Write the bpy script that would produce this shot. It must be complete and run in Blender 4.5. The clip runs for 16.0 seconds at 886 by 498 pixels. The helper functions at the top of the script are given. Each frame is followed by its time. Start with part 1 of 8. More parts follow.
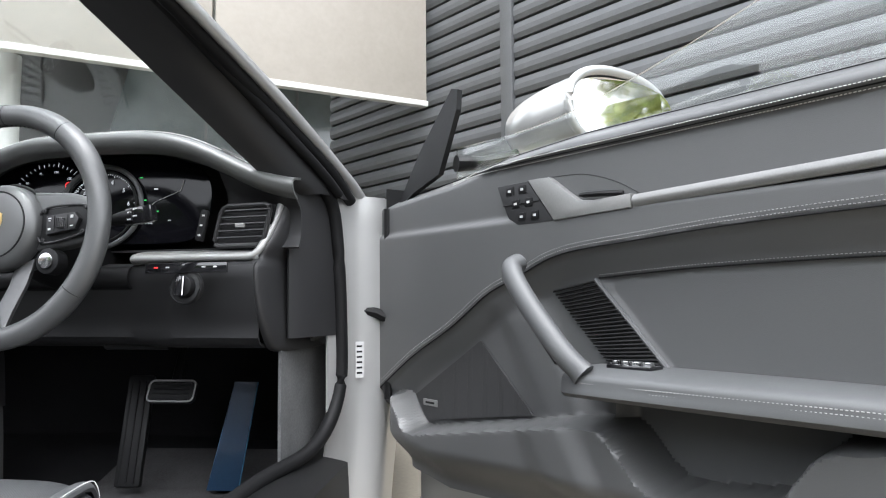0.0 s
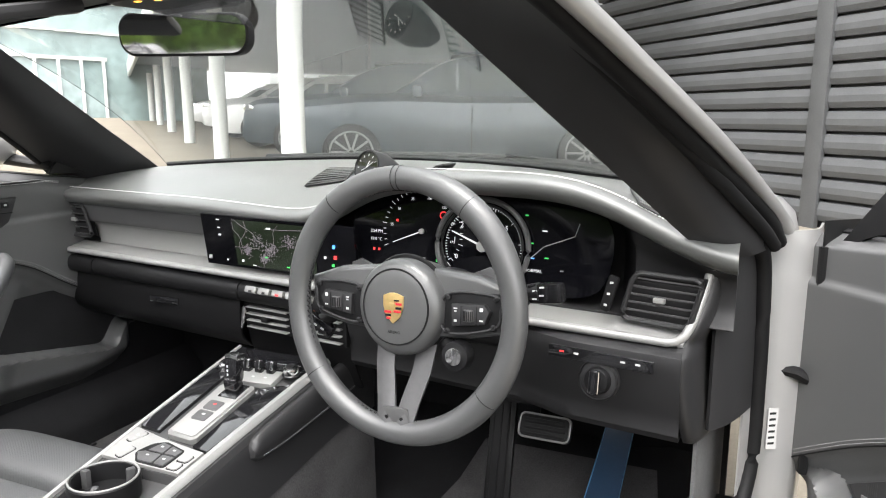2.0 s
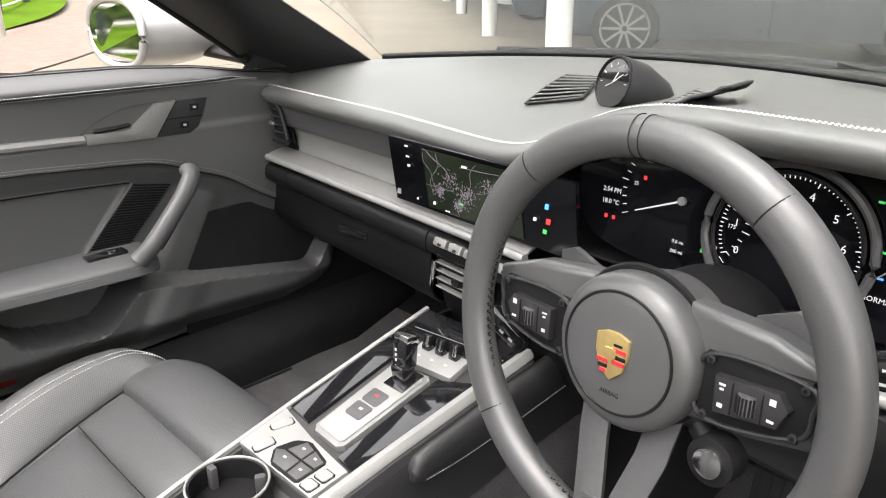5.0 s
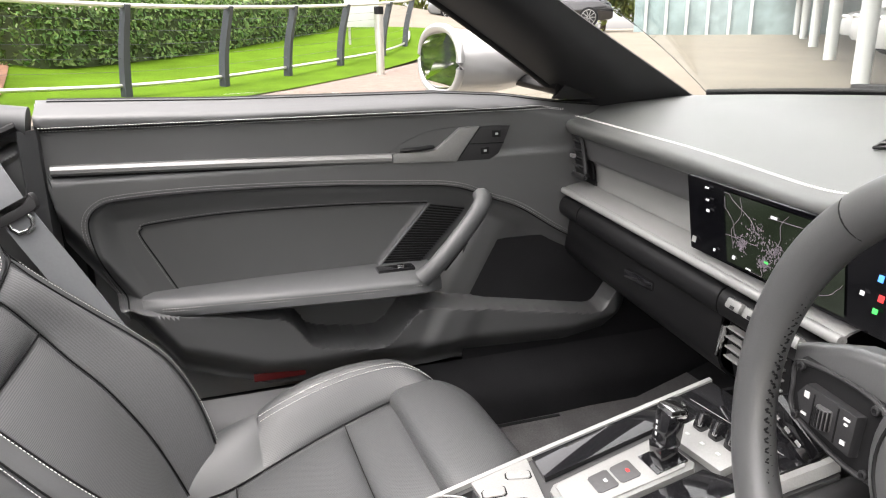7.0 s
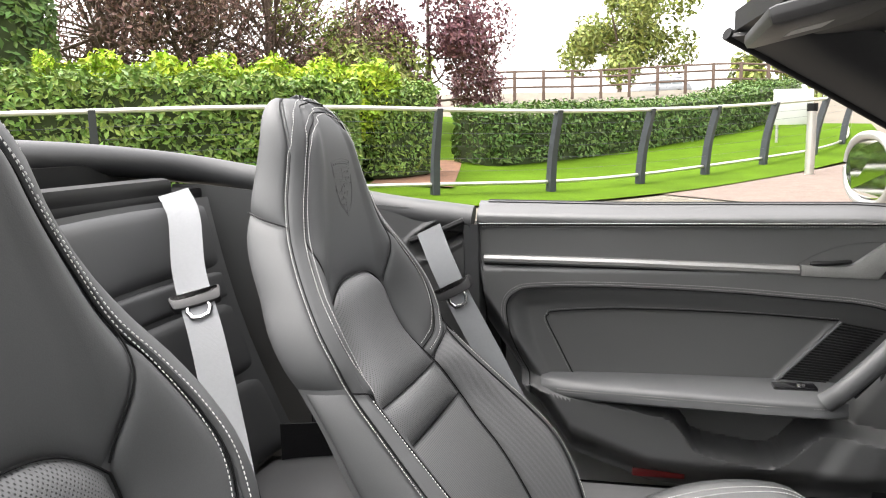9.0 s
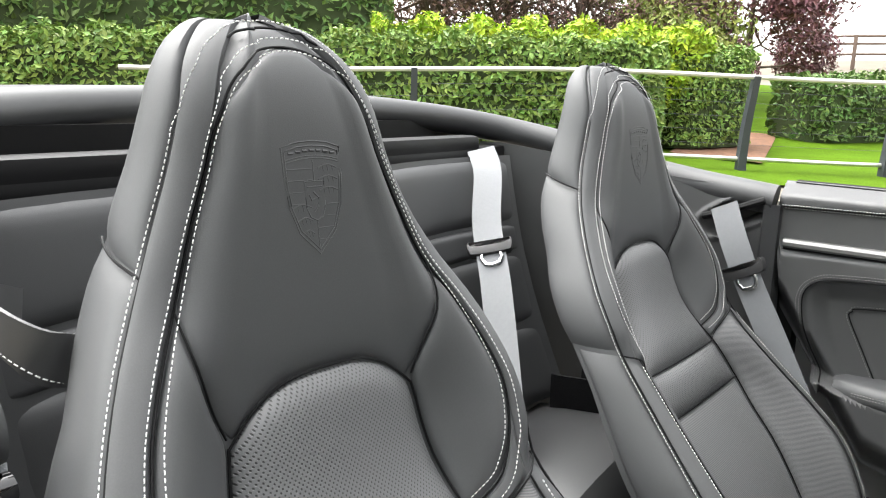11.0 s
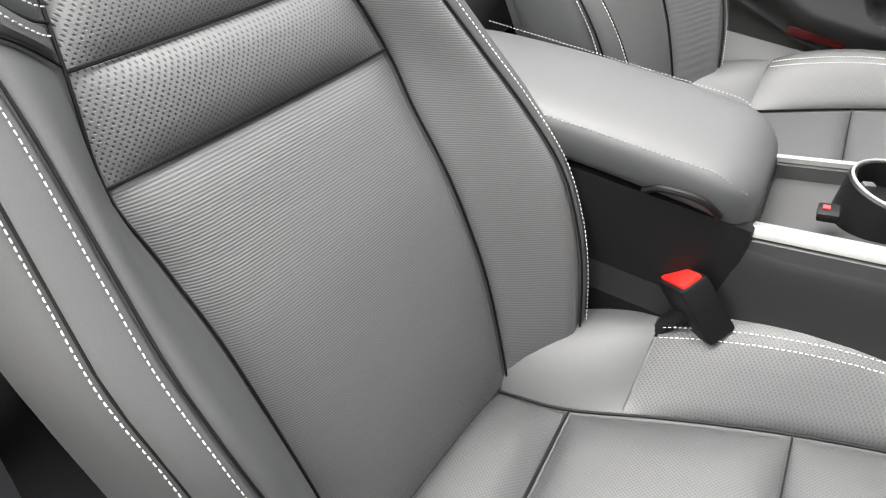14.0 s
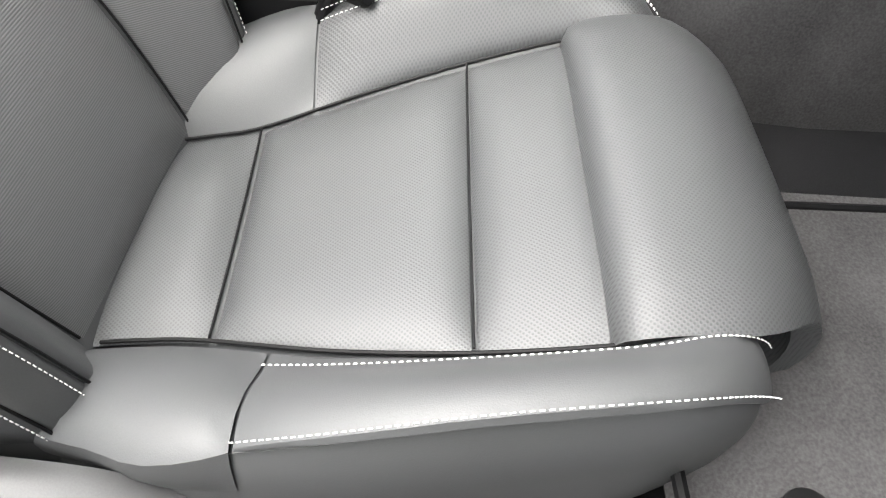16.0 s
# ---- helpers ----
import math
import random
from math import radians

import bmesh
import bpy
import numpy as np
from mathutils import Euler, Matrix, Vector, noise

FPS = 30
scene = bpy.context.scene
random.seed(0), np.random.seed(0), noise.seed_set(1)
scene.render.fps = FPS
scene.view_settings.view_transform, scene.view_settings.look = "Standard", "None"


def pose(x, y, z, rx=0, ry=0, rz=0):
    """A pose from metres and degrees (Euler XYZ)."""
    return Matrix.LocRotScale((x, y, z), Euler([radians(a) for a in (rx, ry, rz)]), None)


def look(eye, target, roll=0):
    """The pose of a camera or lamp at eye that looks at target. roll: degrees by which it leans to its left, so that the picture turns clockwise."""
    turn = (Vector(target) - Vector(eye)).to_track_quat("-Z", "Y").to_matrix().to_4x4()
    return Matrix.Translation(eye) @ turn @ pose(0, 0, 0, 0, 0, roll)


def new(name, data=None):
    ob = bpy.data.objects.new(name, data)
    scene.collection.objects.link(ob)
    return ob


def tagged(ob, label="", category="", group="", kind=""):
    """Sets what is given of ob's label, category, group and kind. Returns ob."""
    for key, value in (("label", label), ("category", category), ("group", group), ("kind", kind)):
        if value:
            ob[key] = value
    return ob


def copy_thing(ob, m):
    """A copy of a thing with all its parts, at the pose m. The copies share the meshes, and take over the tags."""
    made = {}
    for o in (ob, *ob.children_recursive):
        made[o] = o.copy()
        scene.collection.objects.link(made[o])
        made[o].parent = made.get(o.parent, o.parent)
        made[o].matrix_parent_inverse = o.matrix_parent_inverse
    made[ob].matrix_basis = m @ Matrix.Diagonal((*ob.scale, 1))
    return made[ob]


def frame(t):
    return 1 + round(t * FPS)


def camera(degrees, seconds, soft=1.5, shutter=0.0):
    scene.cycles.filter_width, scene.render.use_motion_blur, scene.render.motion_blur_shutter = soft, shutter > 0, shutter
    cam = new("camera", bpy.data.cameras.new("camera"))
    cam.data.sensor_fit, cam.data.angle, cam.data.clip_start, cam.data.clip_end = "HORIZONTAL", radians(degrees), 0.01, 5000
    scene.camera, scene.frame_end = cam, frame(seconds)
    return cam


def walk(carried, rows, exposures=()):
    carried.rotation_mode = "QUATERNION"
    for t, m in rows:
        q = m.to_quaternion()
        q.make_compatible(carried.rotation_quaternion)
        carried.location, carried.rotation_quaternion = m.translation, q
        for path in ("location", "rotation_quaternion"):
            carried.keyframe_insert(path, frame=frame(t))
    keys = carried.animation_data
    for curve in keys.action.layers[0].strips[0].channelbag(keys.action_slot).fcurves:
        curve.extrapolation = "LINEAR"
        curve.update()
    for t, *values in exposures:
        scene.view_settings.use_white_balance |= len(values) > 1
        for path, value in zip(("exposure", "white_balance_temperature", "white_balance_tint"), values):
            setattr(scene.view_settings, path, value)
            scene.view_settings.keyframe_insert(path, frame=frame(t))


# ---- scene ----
from functools import lru_cache

cam = camera(63.0, 16.0, soft=1.1)
PATH = [
    (0, (1.218, -1.119, 0.64), (1.044, 0.868, 0.778), -0.5),
    (0.5, (1.1, -1.118, 0.682), (0.693, 0.839, 0.743), 0.1),
    (1, (0.99, -1.11, 0.8), (0.435, 0.811, 0.738), 0.4),
    (1.5, (0.914, -1.006, 0.925), (0.228, 0.86, 0.707), 0.2),
    (2, (0.858, -0.923, 1.043), (0.07, 0.88, 0.684), 0.2),
    (2.5, (0.838, -0.842, 1.068), (-0.038, 0.89, 0.583), 0.1),
    (3, (0.833, -0.76, 1.088), (-0.133, 0.891, 0.506), -0.4),
    (3.2, (0.829, -0.732, 1.098), (-0.173, 0.889, 0.491), -0.5),
    (5.3, (0.659, -0.469, 1.062), (-0.742, 0.782, 0.375), -0.1),
    (5.5, (0.658, -0.438, 1.055), (-0.801, 0.748, 0.374), -0.1),
    (6, (0.652, -0.409, 1.054), (-0.925, 0.627, 0.391), -0.0),
    (6.5, (0.633, -0.403, 1.054), (-1.065, 0.444, 0.423), -0.1),
    (7, (0.628, -0.41, 1.038), (-1.182, 0.219, 0.463), -0.5),
    (7.5, (0.635, -0.411, 1.028), (-1.259, -0.02, 0.517), -1.0),
    (8, (0.662, -0.412, 1.04), (-1.286, -0.305, 0.6), -1.4),
    (8.5, (0.686, -0.413, 1.051), (-1.275, -0.572, 0.686), -1.5),
    (9, (0.707, -0.404, 1.063), (-1.222, -0.833, 0.759), -1.4),
    (9.5, (0.73, -0.379, 1.065), (-1.129, -1.075, 0.818), -1.4),
    (9.7, (0.733, -0.384, 1.076), (-1.091, -1.165, 0.823), -1.0),
    (11.8, (0.763, -0.385, 1.044), (-0.721, -1.635, 0.559), 1.6),
    (12, (0.763, -0.378, 1.026), (-0.700, -1.636, 0.500), 1.9),
    (12.5, (0.755, -0.377, 0.994), (-0.681, -1.576, 0.287), 3.0),
    (13, (0.753, -0.360, 0.962), (-0.656, -1.449, 0.052), 3.8),
    (13.5, (0.745, -0.348, 0.923), (-0.651, -1.245, -0.193), 5.7),
    (14, (0.742, -0.341, 0.873), (-0.668, -0.951, -0.407), 7.4),
    (14.5, (0.739, -0.264, 0.784), (-0.721, -0.698, -0.513), 7.0),
    (15, (0.724, -0.195, 0.767), (-0.685, -0.496, -0.620), 3.5),
    (15.5, (0.729, -0.216, 0.767), (-0.606, -0.285, -0.721), 4.1),
    (16, (0.793, -0.226, 0.744), (-0.490, -0.152, -0.788), 4.7),
]
walk(cam, [(t, look(eye, target, roll)) for t, eye, target, roll in PATH], exposures=[(0.0, 2.5, 5950, 10), (1.0, 2.7, 6050, 10), (2.0, 2.8, 6350, 11), (3.0, 2.78, 6450, 11), (6.0, 2.7, 6550, 14), (8.0, 2.8, 6500, 14), (9.5, 2.6, 6450, 11), (12.0, 2.85, 6300, 9), (14.0, 3.08, 6450, 10), (16.0, 3.15, 6450, 10)])

SKY_STRENGTH, SUN_STRENGTH = 0.15, 0.5

# ---- world and light ----
world = bpy.data.worlds.new("overcast_sky")
scene.world = world
world.use_nodes = True
wn = world.node_tree
sky = wn.nodes.new("ShaderNodeTexSky")
sky.sky_type, sky.sun_disc = "NISHITA", False
sky.sun_elevation, sky.sun_rotation = radians(66), radians(172)
sky.dust_density, sky.air_density, sky.ozone_density = 3.0, 1.0, 1.0
haze = wn.nodes.new("ShaderNodeHueSaturation")
haze.inputs["Saturation"].default_value = 0.12
wn.links.new(sky.outputs["Color"], haze.inputs["Color"])
warm = wn.nodes.new("ShaderNodeVectorMath")
warm.operation = "MULTIPLY"
warm.inputs[1].default_value = (1.03, 1.0, 0.95)
wn.links.new(haze.outputs["Color"], warm.inputs[0])
wn.links.new(warm.outputs[0], wn.nodes["Background"].inputs["Color"])
wn.nodes["Background"].inputs["Strength"].default_value = SKY_STRENGTH
sun = bpy.data.lights.new("sun", "SUN")
sun.energy, sun.angle, sun.color = SUN_STRENGTH, radians(70), (1.0, 0.98, 0.95)
new("sun", sun).matrix_world = look((0, 0, 30), (-math.sin(radians(172)) * 11, -math.cos(radians(172)) * 11, 5))


# ---- materials ----
def mat(name, color, rough=0.5, metal=0.0, bump=0.0, scale=200.0, vary=0.12, patch=6.0, coat=0.0, wave=None, spec=0.5, glow=None, voronoi=0.0, turn=(0, 0, 0), hole=(0.10, 0.19), deep=0.3):
    """A surface with grain, larger stains and fine relief, at real-world size (object coordinates are metres)."""
    m = bpy.data.materials.new(name)
    m.use_nodes = True
    t = m.node_tree
    b = t.nodes["Principled BSDF"]
    co = t.nodes.new("ShaderNodeTexCoord")
    grain = t.nodes.new("ShaderNodeTexNoise")
    grain.inputs["Scale"].default_value, grain.inputs["Detail"].default_value = scale, 4.0
    big = t.nodes.new("ShaderNodeTexNoise")
    big.inputs["Scale"].default_value, big.inputs["Detail"].default_value = patch, 3.0
    for n in (grain, big):
        t.links.new(co.outputs["Object"], n.inputs["Vector"])
    mix = t.nodes.new("ShaderNodeMath")
    mix.operation = "ADD"
    t.links.new(grain.outputs["Fac"], mix.inputs[0])
    t.links.new(big.outputs["Fac"], mix.inputs[1])
    ramp = t.nodes.new("ShaderNodeMapRange")
    ramp.inputs["From Min"].default_value, ramp.inputs["From Max"].default_value = 0.6, 1.4
    ramp.inputs["To Min"].default_value, ramp.inputs["To Max"].default_value = 1 - vary, 1 + vary
    t.links.new(mix.outputs[0], ramp.inputs["Value"])
    tint = t.nodes.new("ShaderNodeVectorMath")
    tint.operation = "SCALE"
    tint.inputs[0].default_value = color[:3]
    t.links.new(ramp.outputs[0], tint.inputs["Scale"])
    t.links.new(tint.outputs[0], b.inputs["Base Color"])
    b.inputs["Roughness"].default_value, b.inputs["Metallic"].default_value = rough, metal
    b.inputs["Coat Weight"].default_value, b.inputs["Specular IOR Level"].default_value = coat, spec
    rr = t.nodes.new("ShaderNodeMapRange")
    rr.inputs["To Min"].default_value, rr.inputs["To Max"].default_value = max(rough - 0.06, 0.02), min(rough + 0.06, 1)
    t.links.new(big.outputs["Fac"], rr.inputs["Value"])
    t.links.new(rr.outputs[0], b.inputs["Roughness"])
    height = grain.outputs["Fac"]
    dist = 0.0004
    if wave:
        w = t.nodes.new("ShaderNodeTexWave")
        w.wave_type, w.bands_direction = "BANDS", wave[1]
        w.inputs["Scale"].default_value, w.inputs["Distortion"].default_value = wave[0], 0.0
        t.links.new(co.outputs["Object"], w.inputs["Vector"])
        height, dist = w.outputs["Fac"], 0.0012
        dw = t.nodes.new("ShaderNodeMapRange")
        dw.inputs["To Min"].default_value, dw.inputs["To Max"].default_value = wave[2] if len(wave) > 2 else 1.0, 1.0
        t.links.new(w.outputs["Fac"], dw.inputs["Value"])
        t3 = t.nodes.new("ShaderNodeVectorMath")
        t3.operation = "SCALE"
        t.links.new(tint.outputs[0], t3.inputs[0])
        t.links.new(dw.outputs[0], t3.inputs["Scale"])
        t.links.new(t3.outputs[0], b.inputs["Base Color"])
    if voronoi:
        mp = t.nodes.new("ShaderNodeMapping")
        mp.inputs["Rotation"].default_value = [radians(q) for q in turn]
        t.links.new(co.outputs["Object"], mp.inputs["Vector"])
        v = t.nodes.new("ShaderNodeTexVoronoi")
        v.voronoi_dimensions = "2D"
        v.inputs["Scale"].default_value, v.inputs["Randomness"].default_value = voronoi, 0.03
        t.links.new(mp.outputs[0], v.inputs["Vector"])
        r2 = t.nodes.new("ShaderNodeMapRange")
        r2.inputs["From Min"].default_value, r2.inputs["From Max"].default_value = hole
        t.links.new(v.outputs["Distance"], r2.inputs["Value"])
        height, dist = r2.outputs[0], 0.0010
        dk = t.nodes.new("ShaderNodeMapRange")
        dk.inputs["To Min"].default_value, dk.inputs["To Max"].default_value = deep, 1.0
        t.links.new(r2.outputs[0], dk.inputs["Value"])
        t2 = t.nodes.new("ShaderNodeVectorMath")
        t2.operation = "SCALE"
        t.links.new(tint.outputs[0], t2.inputs[0])
        t.links.new(dk.outputs[0], t2.inputs["Scale"])
        t.links.new(t2.outputs[0], b.inputs["Base Color"])
    if bump:
        bp = t.nodes.new("ShaderNodeBump")
        bp.inputs["Strength"].default_value, bp.inputs["Distance"].default_value = bump, dist
        t.links.new(height, bp.inputs["Height"])
        t.links.new(bp.outputs[0], b.inputs["Normal"])
    if glow:
        b.inputs["Emission Color"].default_value = (*glow[0], 1)
        b.inputs["Emission Strength"].default_value = glow[1]
    return m


def glass(name, color=(0.97, 1.0, 0.985), rough=0.0):
    m = bpy.data.materials.new(name)
    m.use_nodes = True
    b = m.node_tree.nodes["Principled BSDF"]
    b.inputs["Base Color"].default_value = (*color, 1)
    b.inputs["Transmission Weight"].default_value, b.inputs["Roughness"].default_value, b.inputs["IOR"].default_value = 1.0, rough, 1.45
    return m


def foliage(name, color, vary=0.5):
    m = bpy.data.materials.new(name)
    m.use_nodes = True
    t = m.node_tree
    b = t.nodes["Principled BSDF"]
    geo = t.nodes.new("ShaderNodeNewGeometry")
    hsv = t.nodes.new("ShaderNodeHueSaturation")
    hsv.inputs["Color"].default_value = (*color, 1)
    for key, lo, hi in (("Value", 1 - vary, 1 + vary), ("Hue", 0.475, 0.525)):
        r = t.nodes.new("ShaderNodeMapRange")
        r.inputs["To Min"].default_value, r.inputs["To Max"].default_value = lo, hi
        if key == "Hue":
            wn_ = t.nodes.new("ShaderNodeTexWhiteNoise")
            wn_.noise_dimensions = "1D"
            t.links.new(geo.outputs["Random Per Island"], wn_.inputs["W"])
            t.links.new(wn_.outputs["Value"], r.inputs["Value"])
        else:
            t.links.new(geo.outputs["Random Per Island"], r.inputs["Value"])
        t.links.new(r.outputs[0], hsv.inputs[key])
    t.links.new(hsv.outputs[0], b.inputs["Base Color"])
    b.inputs["Roughness"].default_value = 0.5
    b.inputs["Specular IOR Level"].default_value = 0.3
    return m


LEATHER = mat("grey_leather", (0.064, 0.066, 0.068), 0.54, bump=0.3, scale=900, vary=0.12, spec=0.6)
# Backrest leather: the cushion's leather with its colour raised to offset dimmer light.
LEATHER_PERF_LIT = mat("perforated_leather_lightened", (0.118, 0.120, 0.122), 0.44, spec=0.75, bump=0.5, scale=900, vary=0.06, voronoi=300.0, turn=(-90, 0, 45), hole=(0.14, 0.30), deep=0.12)
LEATHER_RIB_LIT = mat("ribbed_back_leather_lightened", (0.138, 0.140, 0.142), 0.44, spec=0.75, bump=0.22, scale=900, vary=0.06, wave=(165.0, "Z", 0.52))
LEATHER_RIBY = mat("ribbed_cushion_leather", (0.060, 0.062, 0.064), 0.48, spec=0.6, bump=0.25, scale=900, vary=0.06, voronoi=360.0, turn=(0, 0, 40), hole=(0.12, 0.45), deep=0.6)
WHEEL_LEATHER = mat("smooth_wheel_leather", (0.052, 0.053, 0.054), 0.40, spec=0.8, bump=0.25, scale=900, vary=0.1)
DASH_LEATHER = mat("dashboard_leather", (0.080, 0.083, 0.081), 0.46, spec=0.9, bump=0.4, scale=700, vary=0.08)
BLACK_PLASTIC = mat("black_plastic", (0.007, 0.007, 0.0075), 0.45, bump=0.25, scale=800, spec=0.22)
SOFT_BLACK = mat("soft_black_trim", (0.014, 0.014, 0.015), 0.52, bump=0.3, scale=900, spec=0.45)
RUBBER = mat("rubber_seal", (0.005, 0.005, 0.0055), 0.6, spec=0.2)
CARPET = mat("black_carpet", (0.014, 0.014, 0.015), 0.95, spec=0.1, bump=1.0, scale=500, vary=0.3, patch=12)
SILVER_TRIM = mat("brushed_silver_trim", (0.22, 0.22, 0.216), 0.40, 0.5, bump=0.12, scale=400)
SATIN_GREY = mat("satin_grey_trim", (0.27, 0.27, 0.265), 0.42, 0.35, bump=0.15, scale=500)
SILL_GREY = mat("satin_grey_plastic", (0.085, 0.085, 0.087), 0.45, bump=0.2, scale=700, spec=0.5)
CHROME = mat("chrome", (0.75, 0.75, 0.75), 0.12, 1.0, vary=0.03)
PAINT = mat("silver_car_paint", (0.42, 0.42, 0.415), 0.30, 0.5, coat=0.6, scale=1500, vary=0.05)
GLOSS_BLACK = mat("gloss_black", (0.008, 0.008, 0.009), 0.06, coat=0.8, vary=0.02)
STITCH = mat("white_thread", (0.72, 0.72, 0.70), 0.7)
DARK_STITCH = mat("grey_thread", (0.25, 0.25, 0.25), 0.7)
BELT = mat("silver_grey_webbing", (0.215, 0.222, 0.235), 0.6, bump=0.3, wave=(420.0, "Z"), vary=0.05)
RED = mat("red_buckle_button", (0.75, 0.02, 0.015), 0.35, vary=0.05)
WHITE_PRINT = mat("white_print", (0.45, 0.45, 0.45), 0.5, vary=0.02)
RED_PRINT = mat("red_lit_symbol", (0.4, 0.02, 0.02), 0.5, vary=0.02, glow=((1, 0.05, 0.05), 0.13))
BLUE_PRINT = mat("blue_lit_symbol", (0.05, 0.2, 0.8), 0.5, vary=0.02, glow=((0.1, 0.4, 1), 0.13))
LIT_PRINT = mat("lit_white_print", (0.2, 0.2, 0.2), 0.5, vary=0.02, glow=((1, 1, 1), 0.11))
GREEN_PRINT = mat("green_lit_symbol", (0.03, 0.35, 0.06), 0.5, vary=0.02, glow=((0.1, 0.9, 0.2), 0.09))
MAP_GREEN = mat("map_screen", (0.006, 0.009, 0.005), 0.12, scale=60, vary=0.7, patch=25, glow=((0.10, 0.13, 0.08), 0.022))
MAP_TOWN = mat("map_town_area", (0.10, 0.085, 0.10), 0.2, scale=300, vary=0.8, patch=80, glow=((0.3, 0.26, 0.29), 0.06))
MIRROR = mat("mirror_glass", (0.9, 0.9, 0.9), 0.01, 1.0, vary=0.0)
GLASS = glass("clear_glass")
DISPLAY_GLASS = mat("black_display_glass", (0.003, 0.003, 0.004), 0.10, spec=0.22, vary=0.02)
FASCIA = mat("dark_fascia_leather", (0.054, 0.054, 0.055), 0.48, bump=0.35, scale=700, vary=0.08, spec=0.6)
BLUE_FILM = mat("blue_protective_film", (0.012, 0.030, 0.06), 0.25, coat=0.4)
GOLD = mat("gold_badge", (0.70, 0.52, 0.22), 0.3, 0.8)
BADGE_RED = mat("badge_red", (0.5, 0.02, 0.03), 0.3)


# ---- mesh helpers ----
def emit(name, bm, material, smooth=True, angle=40):
    me = bpy.data.meshes.new(name)
    bmesh.ops.recalc_face_normals(bm, faces=bm.faces)
    if smooth:
        for f in bm.faces:
            f.smooth = True
        for e in bm.edges:
            if len(e.link_faces) == 2 and e.calc_face_angle(0) > radians(angle):
                e.smooth = False
    bm.to_mesh(me)
    bm.free()
    me.materials.append(material)
    return me


def part(name, bm, material, parent, label="", smooth=True, angle=40):
    ob = new(name, emit(name, bm, material, smooth, angle))
    if parent is not None:
        ob.parent = parent
    if label:
        tagged(ob, label)
    if "stitching" in name:
        tagged(ob, kind="stuff")
    return ob


def thing(name, label, category, at=(0, 0, 0), group="", kind="", m=None):
    ob = new(name)
    ob.matrix_world = m if m is not None else Matrix.Translation(at)
    return tagged(ob, label, category, group, kind)


def solid(name, bm, material, label, category, group="", kind="", smooth=True, angle=40):
    return tagged(part(name, bm, material, None, "", smooth, angle), label, category, group, kind)


def spline(points, n):
    """Catmull-Rom through the points, n samples."""
    p = np.array(points, float)
    p = np.vstack([2 * p[0] - p[1], p, 2 * p[-1] - p[-2]])
    out = []
    for t in np.linspace(0, len(p) - 3 - 1e-9, n):
        i, f = int(t), t - int(t)
        a, b, c, d = p[i : i + 4]
        out.append(0.5 * (2 * b + (c - a) * f + (2 * a - 5 * b + 4 * c - d) * f**2 + (3 * b - a - 3 * c + d) * f**3))
    return np.array(out)


def spline_rows(rows, n):
    """Rows of points, made smooth from row to row."""
    cols = [spline([r[i] for r in rows], n) for i in range(len(rows[0]))]
    return [[tuple(c[j]) for c in cols] for j in range(n)]


def soft(a, b, x):
    t = min(max((x - a) / (b - a), 0.0), 1.0)
    return t * t * (3 - 2 * t)


def grid(rows, close_u=False, bm=None):
    """A surface from rows of points."""
    bm = bm or bmesh.new()
    vs = [[bm.verts.new(p) for p in row] for row in rows]
    for r0, r1 in zip(vs, vs[1:]):
        k = len(r0)
        for i in range(k if close_u else k - 1):
            j = (i + 1) % k
            try:
                bm.faces.new((r0[i], r0[j], r1[j], r1[i]))
            except ValueError:
                pass
    return bm


def thicken(bm, t):
    bmesh.ops.recalc_face_normals(bm, faces=bm.faces)
    bmesh.ops.solidify(bm, geom=list(bm.faces), thickness=t)
    return bm


def caps(bm):
    bmesh.ops.holes_fill(bm, edges=[e for e in bm.edges if e.is_boundary], sides=0)
    return bm


def box(size, at=(0, 0, 0), bevel=0.0, seg=2, rot=(0, 0, 0), bm=None):
    b2 = bmesh.new()
    bmesh.ops.create_cube(b2, size=1.0)
    for v in b2.verts:
        v.co = Vector((v.co.x * size[0], v.co.y * size[1], v.co.z * size[2]))
    if bevel:
        bmesh.ops.bevel(b2, geom=list(b2.edges), offset=min(bevel, min(size) * 0.49), segments=seg, profile=0.6, affect="EDGES")
    bmesh.ops.transform(b2, matrix=pose(*at, *rot), verts=b2.verts)
    return join(bm, b2)


def join(bm, b2):
    if bm is None:
        return b2
    me = bpy.data.meshes.new("tmp")
    b2.to_mesh(me)
    b2.free()
    bm.from_mesh(me)
    bpy.data.meshes.remove(me)
    return bm


def cyl(r, depth, at=(0, 0, 0), rot=(0, 0, 0), seg=32, r2=None, bevel=0.0, bm=None):
    b2 = bmesh.new()
    bmesh.ops.create_cone(b2, cap_ends=True, segments=seg, radius1=r, radius2=r if r2 is None else r2, depth=depth)
    if bevel:
        es = [e for e in b2.edges if len(e.link_faces) == 2 and e.calc_face_angle(0) > 0.6]
        bmesh.ops.bevel(b2, geom=es, offset=bevel, segments=2, profile=0.6, affect="EDGES")
    bmesh.ops.transform(b2, matrix=pose(*at, *rot), verts=b2.verts)
    return join(bm, b2)


